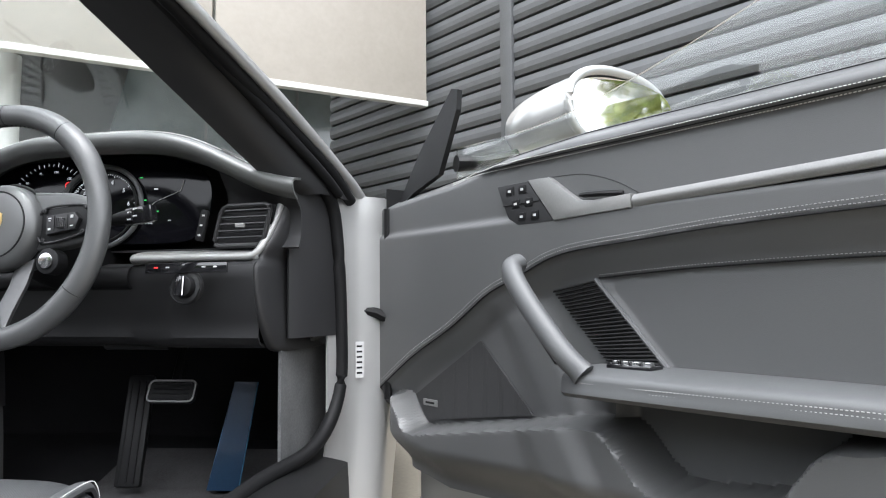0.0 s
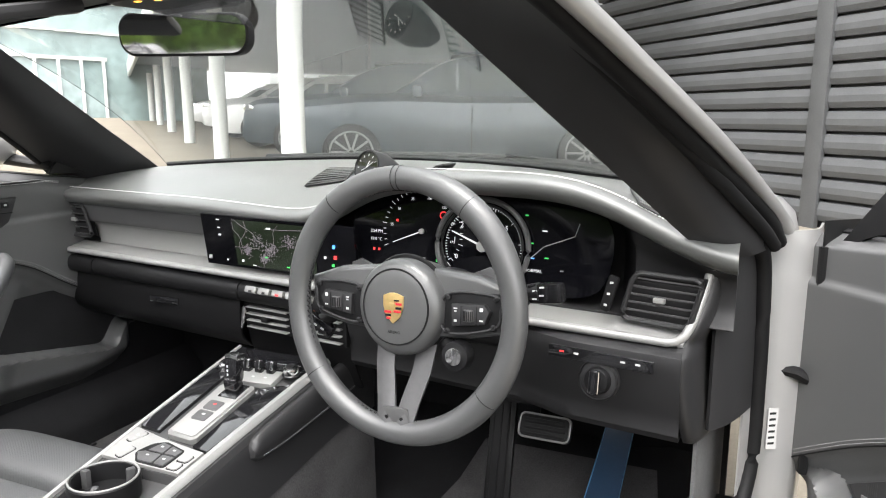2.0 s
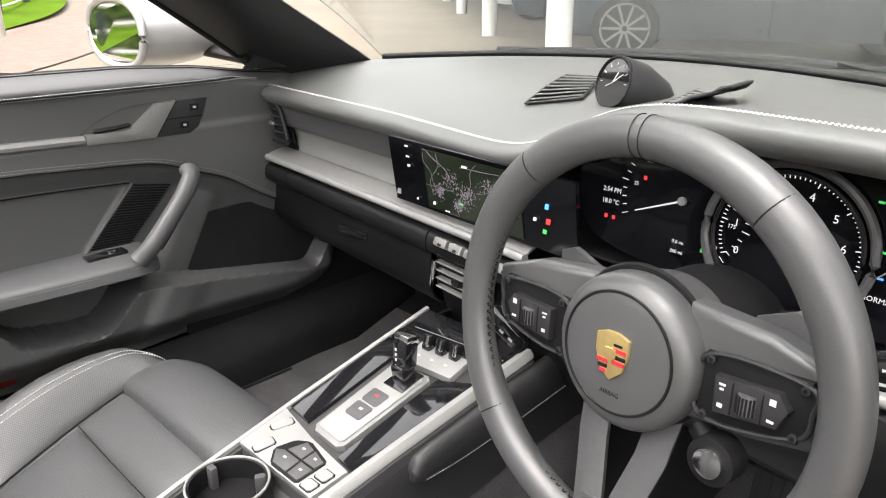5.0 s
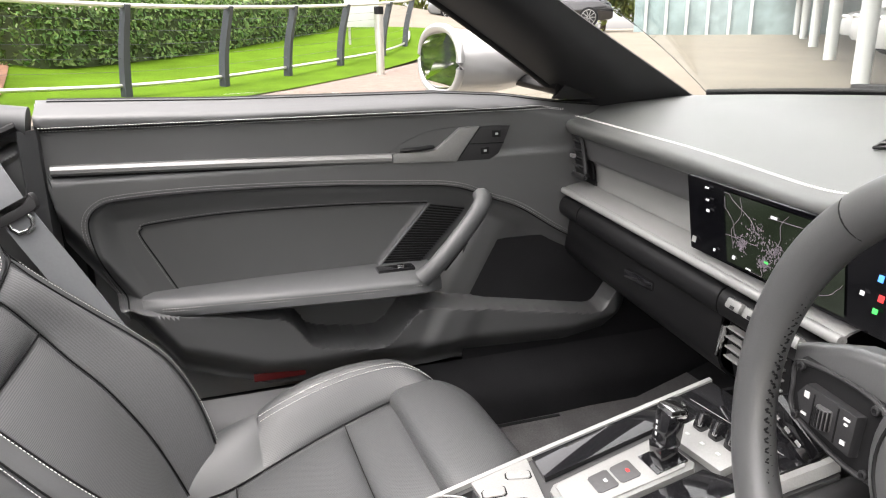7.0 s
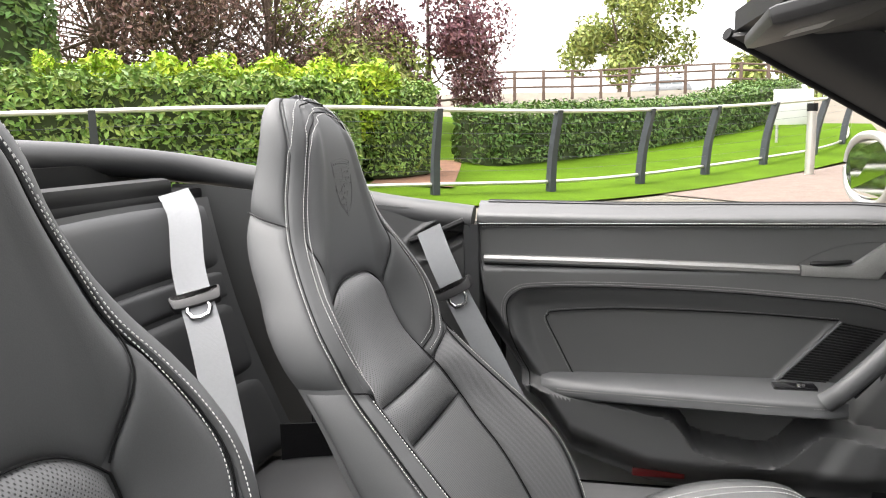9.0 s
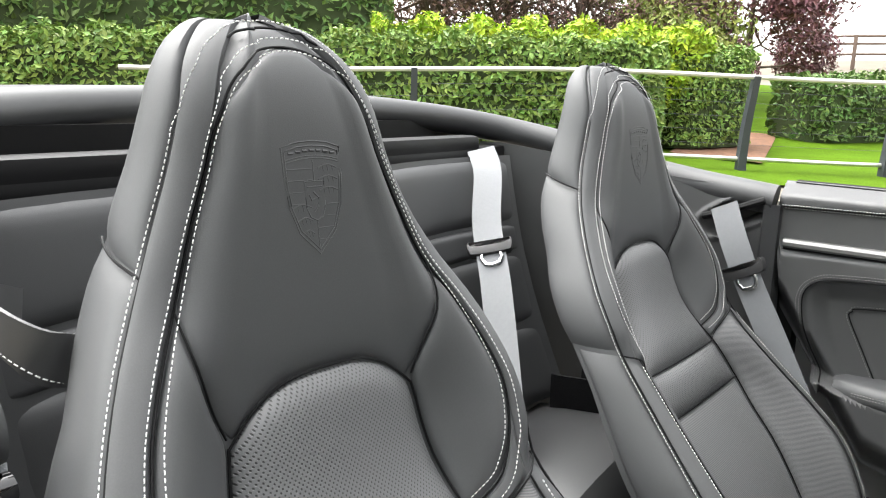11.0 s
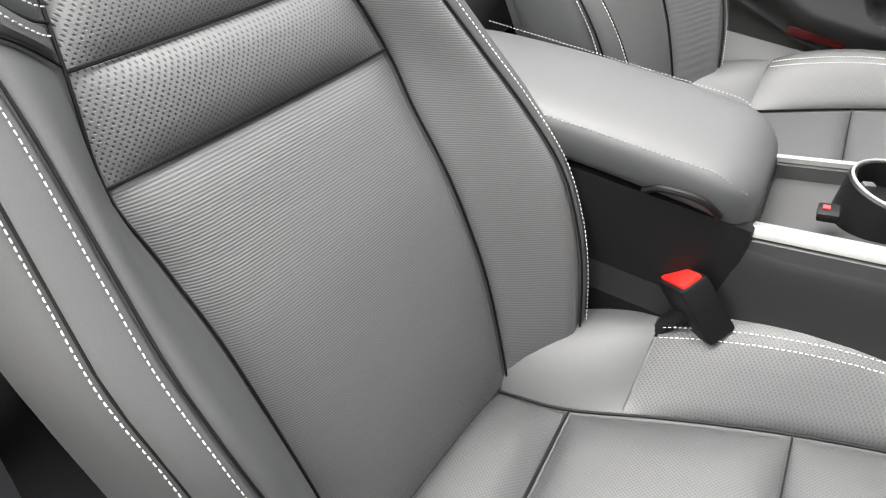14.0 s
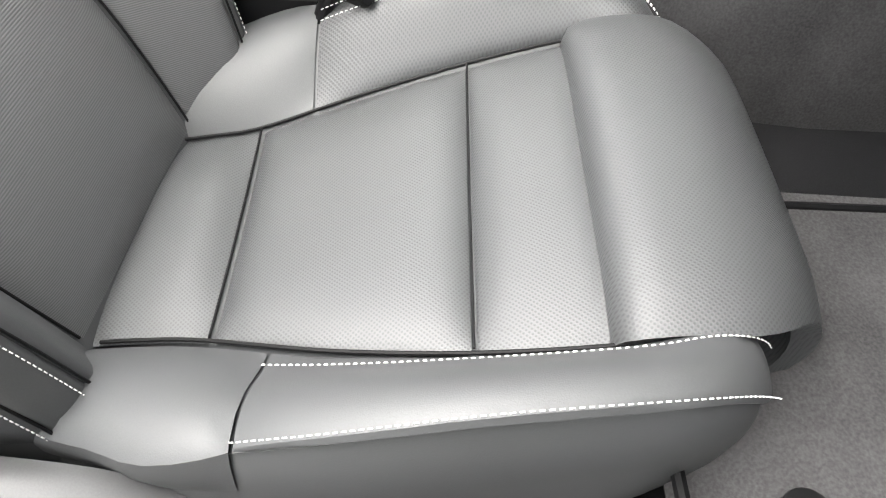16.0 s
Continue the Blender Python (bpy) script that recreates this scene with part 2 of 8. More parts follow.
def tube(path, radius, seg=12, squash=1.0, up=(0, 0, 1), close=False, bm=None):
    """A rounded bar along a path; radius a number or one a point; squash flattens it along up."""
    p = [Vector(q) for q in path]
    k = len(p)
    rad = radius if hasattr(radius, "__len__") else [radius] * k
    rows = []
    for i in range(k):
        a, b = (p[i - 1], p[(i + 1) % k]) if close else (p[max(i - 1, 0)], p[min(i + 1, k - 1)])
        d = (b - a).normalized()
        s = d.cross(Vector(up)).normalized() if abs(d.dot(Vector(up))) < 0.99 else d.cross(Vector((1, 0, 0))).normalized()
        u = s.cross(d).normalized()
        rows.append([p[i] + s * math.cos(w) * rad[i] + u * math.sin(w) * rad[i] * squash for w in np.linspace(0, 2 * math.pi, seg, endpoint=False)])
    if close:
        rows.append(rows[0])
    bm2 = grid(rows, close_u=True)
    if close:
        bmesh.ops.remove_doubles(bm2, verts=bm2.verts, dist=1e-6)
    else:
        caps(bm2)
    return join(bm, bm2)


def prism(outline, depth, m=Matrix(), bevel=0.0, seg=2, bm=None):
    """An outline in the x-y plane, drawn out by depth along z."""
    b2 = bmesh.new()
    lo = [b2.verts.new((x, y, 0)) for x, y in outline]
    f = b2.faces.new(lo)
    up = bmesh.ops.extrude_face_region(b2, geom=[f])
    bmesh.ops.translate(b2, verts=[v for v in up["geom"] if isinstance(v, bmesh.types.BMVert)], vec=(0, 0, depth))
    bmesh.ops.recalc_face_normals(b2, faces=b2.faces)
    if bevel:
        es = [e for e in b2.edges if abs(e.verts[0].co.z - e.verts[1].co.z) < 1e-7 and e.verts[0].co.z > depth * 0.5]
        bmesh.ops.bevel(b2, geom=es, offset=bevel, segments=seg, profile=0.6, affect="EDGES")
    bmesh.ops.transform(b2, matrix=m, verts=b2.verts)
    return join(bm, b2)


def rounded(w, h, r, n=6):
    """A rounded rectangle, centred."""
    out = []
    for cx, cy, a0 in ((w / 2 - r, h / 2 - r, 0), (-w / 2 + r, h / 2 - r, 90), (-w / 2 + r, -h / 2 + r, 180), (w / 2 - r, -h / 2 + r, 270)):
        out += [(cx + r * math.cos(radians(a0 + 90 * i / n)), cy + r * math.sin(radians(a0 + 90 * i / n))) for i in range(n + 1)]
    return out


def smooth_outline(points, n=8):
    """A closed outline rounded through its corner points."""
    p = list(points)
    q = spline([p[-1]] + p + [p[0], p[1]], (len(p) + 2) * n + 1)
    return [tuple(a) for a in q[n : n + len(p) * n]]


def stitch(path, lift, size=0.0016, length=0.0042, gap=0.0022, bm=None):
    """Thread: short raised dashes along a path; lift: the way out of the surface, one or one a point."""
    bm = bm if bm is not None else bmesh.new()
    p = np.array(path, float)
    lf = np.array(lift, float)
    if lf.ndim == 1:
        lf = np.tile(lf, (len(p), 1))
    seglen = np.linalg.norm(np.diff(p, axis=0), axis=1)
    s = np.r_[0, np.cumsum(seglen)]
    t = 0.0
    while t + length < s[-1]:
        a = np.array([np.interp(t, s, p[:, i]) for i in range(3)])
        b = np.array([np.interp(t + length, s, p[:, i]) for i in range(3)])
        u = np.array([np.interp(t, s, lf[:, i]) for i in range(3)])
        u /= np.linalg.norm(u) + 1e-9
        d = (b - a) / (np.linalg.norm(b - a) + 1e-9)
        w = np.cross(d, u) * size * 0.5
        h = u * size * 0.7
        a0, b0 = a - u * size * 0.2, b - u * size * 0.2
        m0 = (a + b) / 2 + h
        vs = [bm.verts.new(v) for v in (a0 - w, a0 + w, b0 + w, b0 - w, a + d * length * 0.2 - w * 0.5 + h, a + d * length * 0.2 + w * 0.5 + h, b - d * length * 0.2 + w * 0.5 + h, b - d * length * 0.2 - w * 0.5 + h)]
        for f in ((4, 5, 6, 7), (0, 1, 5, 4), (1, 2, 6, 5), (2, 3, 7, 6), (3, 0, 4, 7)):
            bm.faces.new([vs[i] for i in f])
        t += length + gap
    return bm


def strip(path, across, width, thick=0.0015, bm=None):
    """A flat band along a path; across: its width's direction, one or one a point."""
    p, ac = [Vector(q) for q in path], across
    one = not hasattr(ac[0], "__len__")
    rows = []
    for i, q in enumerate(p):
        a = Vector(ac if one else ac[i]).normalized() * width / 2
        d = (p[min(i + 1, len(p) - 1)] - p[max(i - 1, 0)]).normalized()
        a = (a - d * a.dot(d)).normalized() * width / 2
        n = d.cross(a).normalized() * thick / 2
        rows.append([q - a - n, q + a - n, q + a + n, q - a + n])
    return join(bm, caps(grid(rows, close_u=True)))


def text(name, body, size, m, material, parent, label=""):
    cu = bpy.data.curves.new(name, "FONT")
    cu.body, cu.size, cu.align_x, cu.align_y = body, size, "CENTER", "CENTER"
    cu.extrude = 0.0001
    cu.resolution_u = 2
    ob = bpy.data.objects.new(name, cu)
    dg = bpy.context.evaluated_depsgraph_get()
    scene.collection.objects.link(ob)
    dg.update()
    me = bpy.data.meshes.new_from_object(ob.evaluated_get(dg))
    bpy.data.objects.remove(ob)
    me.materials.clear()
    me.materials.append(material)
    o = new(name, me)
    o.parent = parent
    o.matrix_local = m
    if label:
        tagged(o, label)
    return o


# ---- ground and surroundings ----
def ground_z(x, y):
    r = math.hypot(x, y)
    far = min(r, 30.0)
    hill = 2.2 * soft(11.0, 40.0, -x) * soft(17.0, 4.0, y)
    hill += 0.16 * soft(0.0, 5.0, -y) * soft(3.0, 8.0, -x)
    return 0.034 * max(0.0, far - 2.0) + 0.004 * max(0.0, min(r, 200) - 30.0) + hill


def sheet(name, outline_rows, material, lift, label, category):
    rows = [[(x, y, ground_z(x, y) + lift + 0.016 * min(max(0, math.hypot(x, y) - 12), 40)) for x, y in row] for row in outline_rows]
    return solid(name, grid(rows), material, label, category, kind="structure")


TARMAC = mat("pale_forecourt_tarmac", (0.165, 0.148, 0.12), 0.95, spec=0.1, bump=0.5, scale=80, vary=0.15, patch=0.8)
GRASS = mat("mown_grass", (0.062, 0.115, 0.007), 0.95, spec=0.03, bump=1.0, scale=40, vary=0.35, patch=1.2)
BRICK_PATH = mat("pinkish_paving", (0.17, 0.135, 0.115), 0.95, spec=0.1, bump=0.5, scale=30, vary=0.2)
SOIL = mat("bare_soil", (0.16, 0.08, 0.045), 0.95, bump=1.0, scale=25, vary=0.4)
RAIL_STEEL = mat("brushed_steel_rail", (0.60, 0.59, 0.55), 0.35, 0.7, scale=100)
POST_PAINT = mat("dark_grey_post_paint", (0.045, 0.05, 0.06), 0.5)
CLAD = mat("dark_grey_cladding", (0.090, 0.093, 0.097), 0.5, 0.3, bump=0.2, scale=80)
# Near black: the shadow between the boards is put into this colour.
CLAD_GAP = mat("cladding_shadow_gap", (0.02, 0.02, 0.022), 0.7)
CREAM = mat("cream_fascia_panel", (0.28, 0.256, 0.222), 0.45, bump=0.1, scale=20, vary=0.06)
WHITE_COL = mat("white_painted_steel", (0.60, 0.61, 0.59), 0.4, vary=0.05)
DARK_GLAZING = mat("dark_shop_glazing", (0.085, 0.103, 0.107), 0.10, coat=0.4, vary=0.3, scale=3, patch=0.6)
PALE_GLAZING = mat("pale_glazing", (0.26, 0.33, 0.33), 0.12, coat=0.3, vary=0.3, scale=2, patch=0.5)
LEAF_DARK = foliage("dark_hedge_leaf", (0.09, 0.155, 0.035), 0.4)
LEAF_MID = foliage("laurel_leaf", (0.15, 0.235, 0.045), 0.4)
LEAF_LIME = foliage("lime_green_leaf", (0.30, 0.42, 0.025))
LEAF_TREE = foliage("tree_leaf", (0.20, 0.235, 0.055))
LEAF_PURPLE = foliage("purple_leaf", (0.17, 0.075, 0.085))
LEAF_TWIG = foliage("reddish_brown_twig_leaf", (0.20, 0.12, 0.10))
BARK = mat("grey_brown_bark", (0.12, 0.085, 0.065), 0.9, bump=1.0, scale=40)

rings = [0.5, 1.5, 3, 5, 7, 9, 11, 13, 15, 17, 20, 23, 26, 30, 34, 38, 42, 48, 55, 70, 120, 250, 600, 1500]
rows = [[(r * math.cos(a), r * math.sin(a), ground_z(r * math.cos(a), r * math.sin(a))) for a in np.linspace(0, 2 * math.pi, 72, endpoint=False)] for r in rings]
gb = grid(rows, close_u=True)
gb.verts.ensure_lookup_table()
gb.faces.new([gb.verts[i] for i in range(72)])
solid("ground", gb, TARMAC, "pale grey tarmac forecourt, slightly stained, rising gently outwards", "ground", kind="structure")

# lawn beside the drive, behind a paved path
FENCE = spline([(-3.9, -8.1), (-5.5, -6.0), (-7.0, -4.1), (-8.3, -2.36), (-9.2, -1.0), (-10.3, 0.2), (-11.69, 1.36), (-13.0, 2.53), (-14.3, 3.69), (-15.8, 4.6), (-17.5, 5.2), (-19.5, 5.7)], 120)
lawn_rows = []
for i in range(0, 120, 3):
    x, y = FENCE[i]
    d = FENCE[min(i + 1, 119)] - FENCE[max(i - 1, 0)]
    n = np.array([-d[1], d[0]]) / np.linalg.norm(d)
    n = n if n[0] > 0 else -n
    lawn_rows.append([(x + n[0] * k, y + n[1] * k) for k in (0.9 - 0.5 * soft(60, 119, i), 0.0, -1.5, -3, -5, -7, -9, -12, -15, -18, -22, -26, -30, -36, -44, -60)])
sheet("lawn", lawn_rows, GRASS, 0.03, "bright green mown lawn rolling behind the fence", "lawn")
path_rows = []
for i in range(50, 120, 3):
    x, y = FENCE[i]
    d = FENCE[min(i + 1, 119)] - FENCE[max(i - 1, 0)]
    n = np.array([-d[1], d[0]]) / np.linalg.norm(d)
    n = n if n[0] > 0 else -n
    path_rows.append([(x + n[0] * k, y + n[1] * k) for k in (3.0, 0.86)])
sheet("pavement", path_rows, BRICK_PATH, 0.015, "pinkish paved path along the lawn edge", "path")


def leaf_cloud(count, place, size, seed, bm=None):
    """Many small leaves, each a folded quad, where place(rng) puts them."""
    rng = np.random.default_rng(seed)
    verts, faces = [], []
    for _ in range(count):
        c, nrm = place(rng)
        c, nrm = np.array(c, float), np.array(nrm, float) + rng.normal(0, 0.55, 3)
        nrm /= np.linalg.norm(nrm) + 1e-9
        a = np.cross(nrm, rng.normal(0, 1, 3))
        a /= np.linalg.norm(a) + 1e-9
        b = np.cross(nrm, a)
        s = size * rng.uniform(0.6, 1.3)
        i = len(verts)
        verts += [c - a * s, c + b * s * 0.45 + nrm * s * 0.15, c + a * s, c - b * s * 0.45 + nrm * s * 0.15]
        faces.append((i, i + 1, i + 2, i + 3))
    me = bpy.data.meshes.new("leaves")
    me.from_pydata([tuple(v) for v in verts], [], faces)
    return me


def leaf_part(name, me, material, parent, label=""):
    me.materials.append(material)
    ob = new(name, me)
    ob.parent = parent
    if label:
        tagged(ob, label)
    return tagged(ob, kind="stuff")


def hedge(label, line, width, h0, h1, material, count, size, seed, lump=0.07):
    """A clipped hedge along a line of (x, y); a solid core coloured as shaded twigs and leaves all over it."""
    hd = thing("hedge", label, "hedge")
    P = spline(line, 60)

    def at(t):
        k = min(int(t * 59), 58)
        f = t * 59 - k
        return P[k] * (1 - f) + P[k + 1] * f, P[k + 1] - P[k]

    run = float(np.sum(np.linalg.norm(np.diff(P, axis=0), axis=1)))

    def slim(t):
        """The rounding of the ends."""
        f = min(t, 1 - t) * run / (width / 2)
        return max(0.12, math.sqrt(max(0.0, 1 - (1 - min(f, 1.0)) ** 2)))

    def place(rng):
        t = rng.uniform()
        if rng.uniform() < 0.6 * width / run:
            t = (1 - math.cos(rng.uniform(0, math.pi / 2))) * width / 2 / run
            t = t if rng.uniform() < 0.5 else 1 - t
        p, d = at(t)
        n = np.array([-d[1], d[0]]) / np.linalg.norm(d)
        g = ground_z(p[0], p[1])
        h = h1 + lump * math.sin(p[0] * 3.1 + p[1] * 2.3) + lump * 0.8 * math.sin(p[0] * 7.3 - p[1] * 5.1) + rng.normal(0, 0.03 + lump * 0.25)
        if rng.uniform() < 0.35:
            w = rng.uniform(-0.5, 0.5) * slim(t)
            return (p[0] + n[0] * w * width, p[1] + n[1] * w * width, g + h), (0, 0, 1)
        side = 1 if rng.uniform() < 0.5 else -1
        z = rng.uniform(h0, h)
        off = width / 2 * slim(t) + 0.05 * math.sin(z * 9 + p[0] * 5) + rng.normal(0, 0.03)
        return (p[0] + n[0] * side * off, p[1] + n[1] * side * off, g + z), (n[0] * side, n[1] * side, 0.4)

    leaf_part("leaves", leaf_cloud(count, place, size, seed), material, hd)
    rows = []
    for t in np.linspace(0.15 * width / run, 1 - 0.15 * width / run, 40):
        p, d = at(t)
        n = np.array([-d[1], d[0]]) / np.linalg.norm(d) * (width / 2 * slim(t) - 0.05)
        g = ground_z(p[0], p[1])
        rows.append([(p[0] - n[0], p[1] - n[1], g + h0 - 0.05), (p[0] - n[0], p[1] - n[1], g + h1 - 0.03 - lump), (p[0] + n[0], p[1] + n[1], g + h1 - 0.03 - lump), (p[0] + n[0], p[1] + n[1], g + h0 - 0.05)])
    part("shade_core", caps(grid(rows, close_u=True)), CORE, hd, "solid core coloured as shaded twigs", smooth=False)
    return hd


# Dark green that holds the shade among the inner twigs.
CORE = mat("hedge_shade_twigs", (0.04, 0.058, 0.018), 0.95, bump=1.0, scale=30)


def tree(label, at, height, crown_r, material, count, size, seed, bare=0.0, trunk_h=0.3, squash=1.0):
    """A tapered trunk, limbs and a crown of many leaves in uneven clumps."""
    rng = np.random.default_rng(seed)
    tr = thing("tree", label, "tree")
    g = ground_z(*at)
    base = np.array([at[0], at[1], g - 0.1])
    bm = tube(spline([base, base + (0.05 * height * rng.normal(), 0, height * 0.35), base + (0, 0.03 * height * rng.normal(), height * 0.8)], 10), list(np.linspace(height * 0.022, height * 0.006, 10)), 8)
    part("trunk", bm, BARK, tr)
    clumps = []
    lb = bmesh.new()
    for k in range(14 + int(26 * bare)):
        a, e = rng.uniform(0, 2 * math.pi), rng.uniform(-0.25 if trunk_h > 0.1 else -0.95, 1.0)
        c = base + np.array([math.cos(a) * crown_r * rng.uniform(0.3, 0.9), math.sin(a) * crown_r * rng.uniform(0.3, 0.9), height * (trunk_h + (1 - trunk_h) * (0.5 + 0.42 * e) * squash)])
        clumps.append((c, crown_r * rng.uniform(0.22, 0.42)))
        s = base + (0, 0, height * rng.uniform(0.2, 0.55))
        mid = (s + c) / 2 + rng.normal(0, 0.06 * height, 3)
        lb = tube(spline([s, mid, c], 6), list(np.linspace(height * 0.007, height * 0.002, 6)), 5, bm=lb)
        if bare:
            for q in range(7):
                tip = c + rng.normal(0, crown_r * 0.3, 3)
                lb = tube([mid, (mid + tip) / 2 + rng.normal(0, 0.1, 3), tip], [height * 0.0025, height * 0.0018, height * 0.001], 4, bm=lb)
    tagged(part("branch_frame", lb, BARK, tr), kind="stuff")

    def place(rg):
        c, r = clumps[int(rg.integers(len(clumps)))]
        v = rg.normal(0, 1, 3)
        v /= np.linalg.norm(v)
        return c + v * r * rg.uniform(0.55, 1.05), v

    leaf_part("crown", leaf_cloud(count, place, size, seed + 1), material, tr)
    return tr


def build_fence():
    s = np.r_[0, np.cumsum(np.linalg.norm(np.diff(FENCE, axis=0), axis=1))]
    k0 = int(np.argmin(np.linalg.norm(FENCE - np.array([-8.3, -2.36]), axis=1)))
    marks = [s[k0] - 1.95 * i for i in range(1, 4)][::-1] + [s[k0] + 1.70 * i for i in range(0, 7)]
    fn = thing("fence", "steel rail fence with curved dark grey posts and thin wires", "fence")

    def p_at(d):
        return np.array([np.interp(d, s, FENCE[:, 0]), np.interp(d, s, FENCE[:, 1])])

    for d in marks:
        if d < 0 or d > s[-1]:
            continue
        x, y = p_at(d)
        dd = p_at(min(d + 0.1, s[-1])) - p_at(d - 0.1)
        n = np.array([-dd[1], dd[0]]) / np.linalg.norm(dd)
        n = n if n[0] < 0 else -n
        g = ground_z(x, y)
        sp = spline([(0.14, -0.1), (0.13, 0.2), (0.08, 0.6), (-0.06, 1.12)], 12)
        along = np.array([dd[0], dd[1], 0]) / np.linalg.norm(dd)
        rows = []
        for o, z in sp:
            w = 0.085 * (1.15 - 0.30 * z)
            c = np.array([x + n[0] * o, y + n[1] * o, g + z])
            q, e = along * w * 0.5, np.array([n[0], n[1], 0]) * 0.055
            rows.append([c - q - e, c + q - e, c + q + e, c - q + e])
        part("post", caps(grid(rows, close_u=True)), POST_PAINT, fn)
    for z, off, r, nm in ((1.11, -0.06, 0.027, "top_rail"), (0.17, 0.15, 0.025, "bottom_rail"), (0.34, 0.10, 0.0022, "wire"), (0.50, 0.09, 0.0022, "wire"), (0.66, 0.07, 0.0022, "wire"), (0.82, 0.04, 0.0022, "wire"), (0.95, 0.02, 0.0022, "wire")):
        pts = []
        for d in np.linspace(0, s[-1], 70):
            x, y = p_at(d)
            dd = p_at(min(d + 0.1, s[-1])) - p_at(max(d - 0.1, 0))
            n = np.array([-dd[1], dd[0]]) / np.linalg.norm(dd)
            n = n if n[0] < 0 else -n
            pts.append((x + n[0] * off, y + n[1] * off, ground_z(x, y) + z))
        part(nm, tube(pts, r, 8), RAIL_STEEL if r > 0.01 else POST_PAINT, fn)


build_fence()
hedge("dense glossy green laurel hedge behind the fence", [(-3.4, -10.6), (-5.8, -8.1), (-8.0, -5.5), (-9.5, -4.0)], 1.3, 0.1, 1.40, LEAF_MID, 30000, 0.052, 11)
hedge("clipped yellow-green hedge across the lawn", [(-9.6, -4.1), (-10.4, -3.75), (-11.35, -3.45)], 1.1, 0.1, 1.32, LEAF_MID, 8000, 0.045, 12)
hedge("low dark clipped hedge behind the lawn", [(-12.9, -3.0), (-15.6, -0.6), (-18.6, 2.2), (-22.0, 4.6)], 1.4, 0.05, 1.02, LEAF_DARK, 16000, 0.055, 13)
hedge("bright lime green shrub growing over the hedge", [(-7.7, -7.7), (-9.2, -5.7), (-10.6, -3.6)], 1.6, 0.6, 1.55, LEAF_LIME, 18000, 0.055, 14, lump=0.11)
hedge("tall dark green hedge behind the car", [(6.0, -12.4), (0.0, -12.9), (-5.0, -11.9), (-9.3, -8.7)], 1.6, 0.1, 4.6, LEAF_DARK, 42000, 0.075, 15)
tree("half bare reddish shrub with thin branches", (-12.2, -9.9), 5.6, 2.6, LEAF_TWIG, 12000, 0.055, 21, bare=1.0, trunk_h=0.05)
tree("half bare brown shrub with thin branches", (-13.2, -8.7), 5.4, 2.5, LEAF_TWIG, 12000, 0.055, 22, bare=1.0, trunk_h=0.05)
tree("half bare reddish bush with thin branches", (-14.6, -7.6), 5.6, 2.5, LEAF_TWIG, 12000, 0.055, 23, bare=1.0, trunk_h=0.05)
tree("round yellow-green tree behind the hedge", (-15.8, -5.9), 5.4, 2.1, LEAF_TREE, 12000, 0.075, 24, trunk_h=0.08)
tree("purple-leaved ornamental tree behind the hedge", (-18.4, -4.9), 5.0, 2.4, LEAF_PURPLE, 13000, 0.075, 25, trunk_h=0.08)
tree("pale green broadleaf tree on the far slope", (-38, 0.4), 5.4, 3.2, LEAF_TREE, 9500, 0.15, 26, trunk_h=0.10)
tree("broad green tree on the far slope", (-37, 8.0), 4.6, 2.7, LEAF_TREE, 6000, 0.18, 27, trunk_h=0.05)
tree("broad green tree on the far slope", (-33, 11.5), 5.2, 3.4, LEAF_TREE, 6500, 0.18, 28, trunk_h=0.05)
for k, (tx, ty) in enumerate(((-34, 15), (-36, 19), (-38, 23), (-36, 28), (-40, 32))):
    tree("green woodland tree in the distance", (tx, ty), 8.0, 4.0, LEAF_TREE, 4500, 0.26, 30 + k, trunk_h=0.03)

soil = solid("flower_bed", grid([[(-9.6 + dx, -3.0 + dy + 0.16 * dx, ground_z(-9.6 + dx, -3.0 + dy + 0.16 * dx) + 0.06) for dx in np.linspace(-7.0, 0.5, 20)] for dy in np.linspace(-0.7, 0.5, 6)]), SOIL, "bare brown soil bed at the hedge foot", "soil", kind="structure")


# ---- dark clad building and its overhang ----
for k, (tx, ty) in enumerate(((16.5, 0.2), (19.0, -4.5), (18.0, 4.4))):
    tree("yellow-green tree beside the driveway", (tx, ty), 8.5, 3.8, LEAF_TREE, 9000, 0.20, 60 + k, trunk_h=0.10)


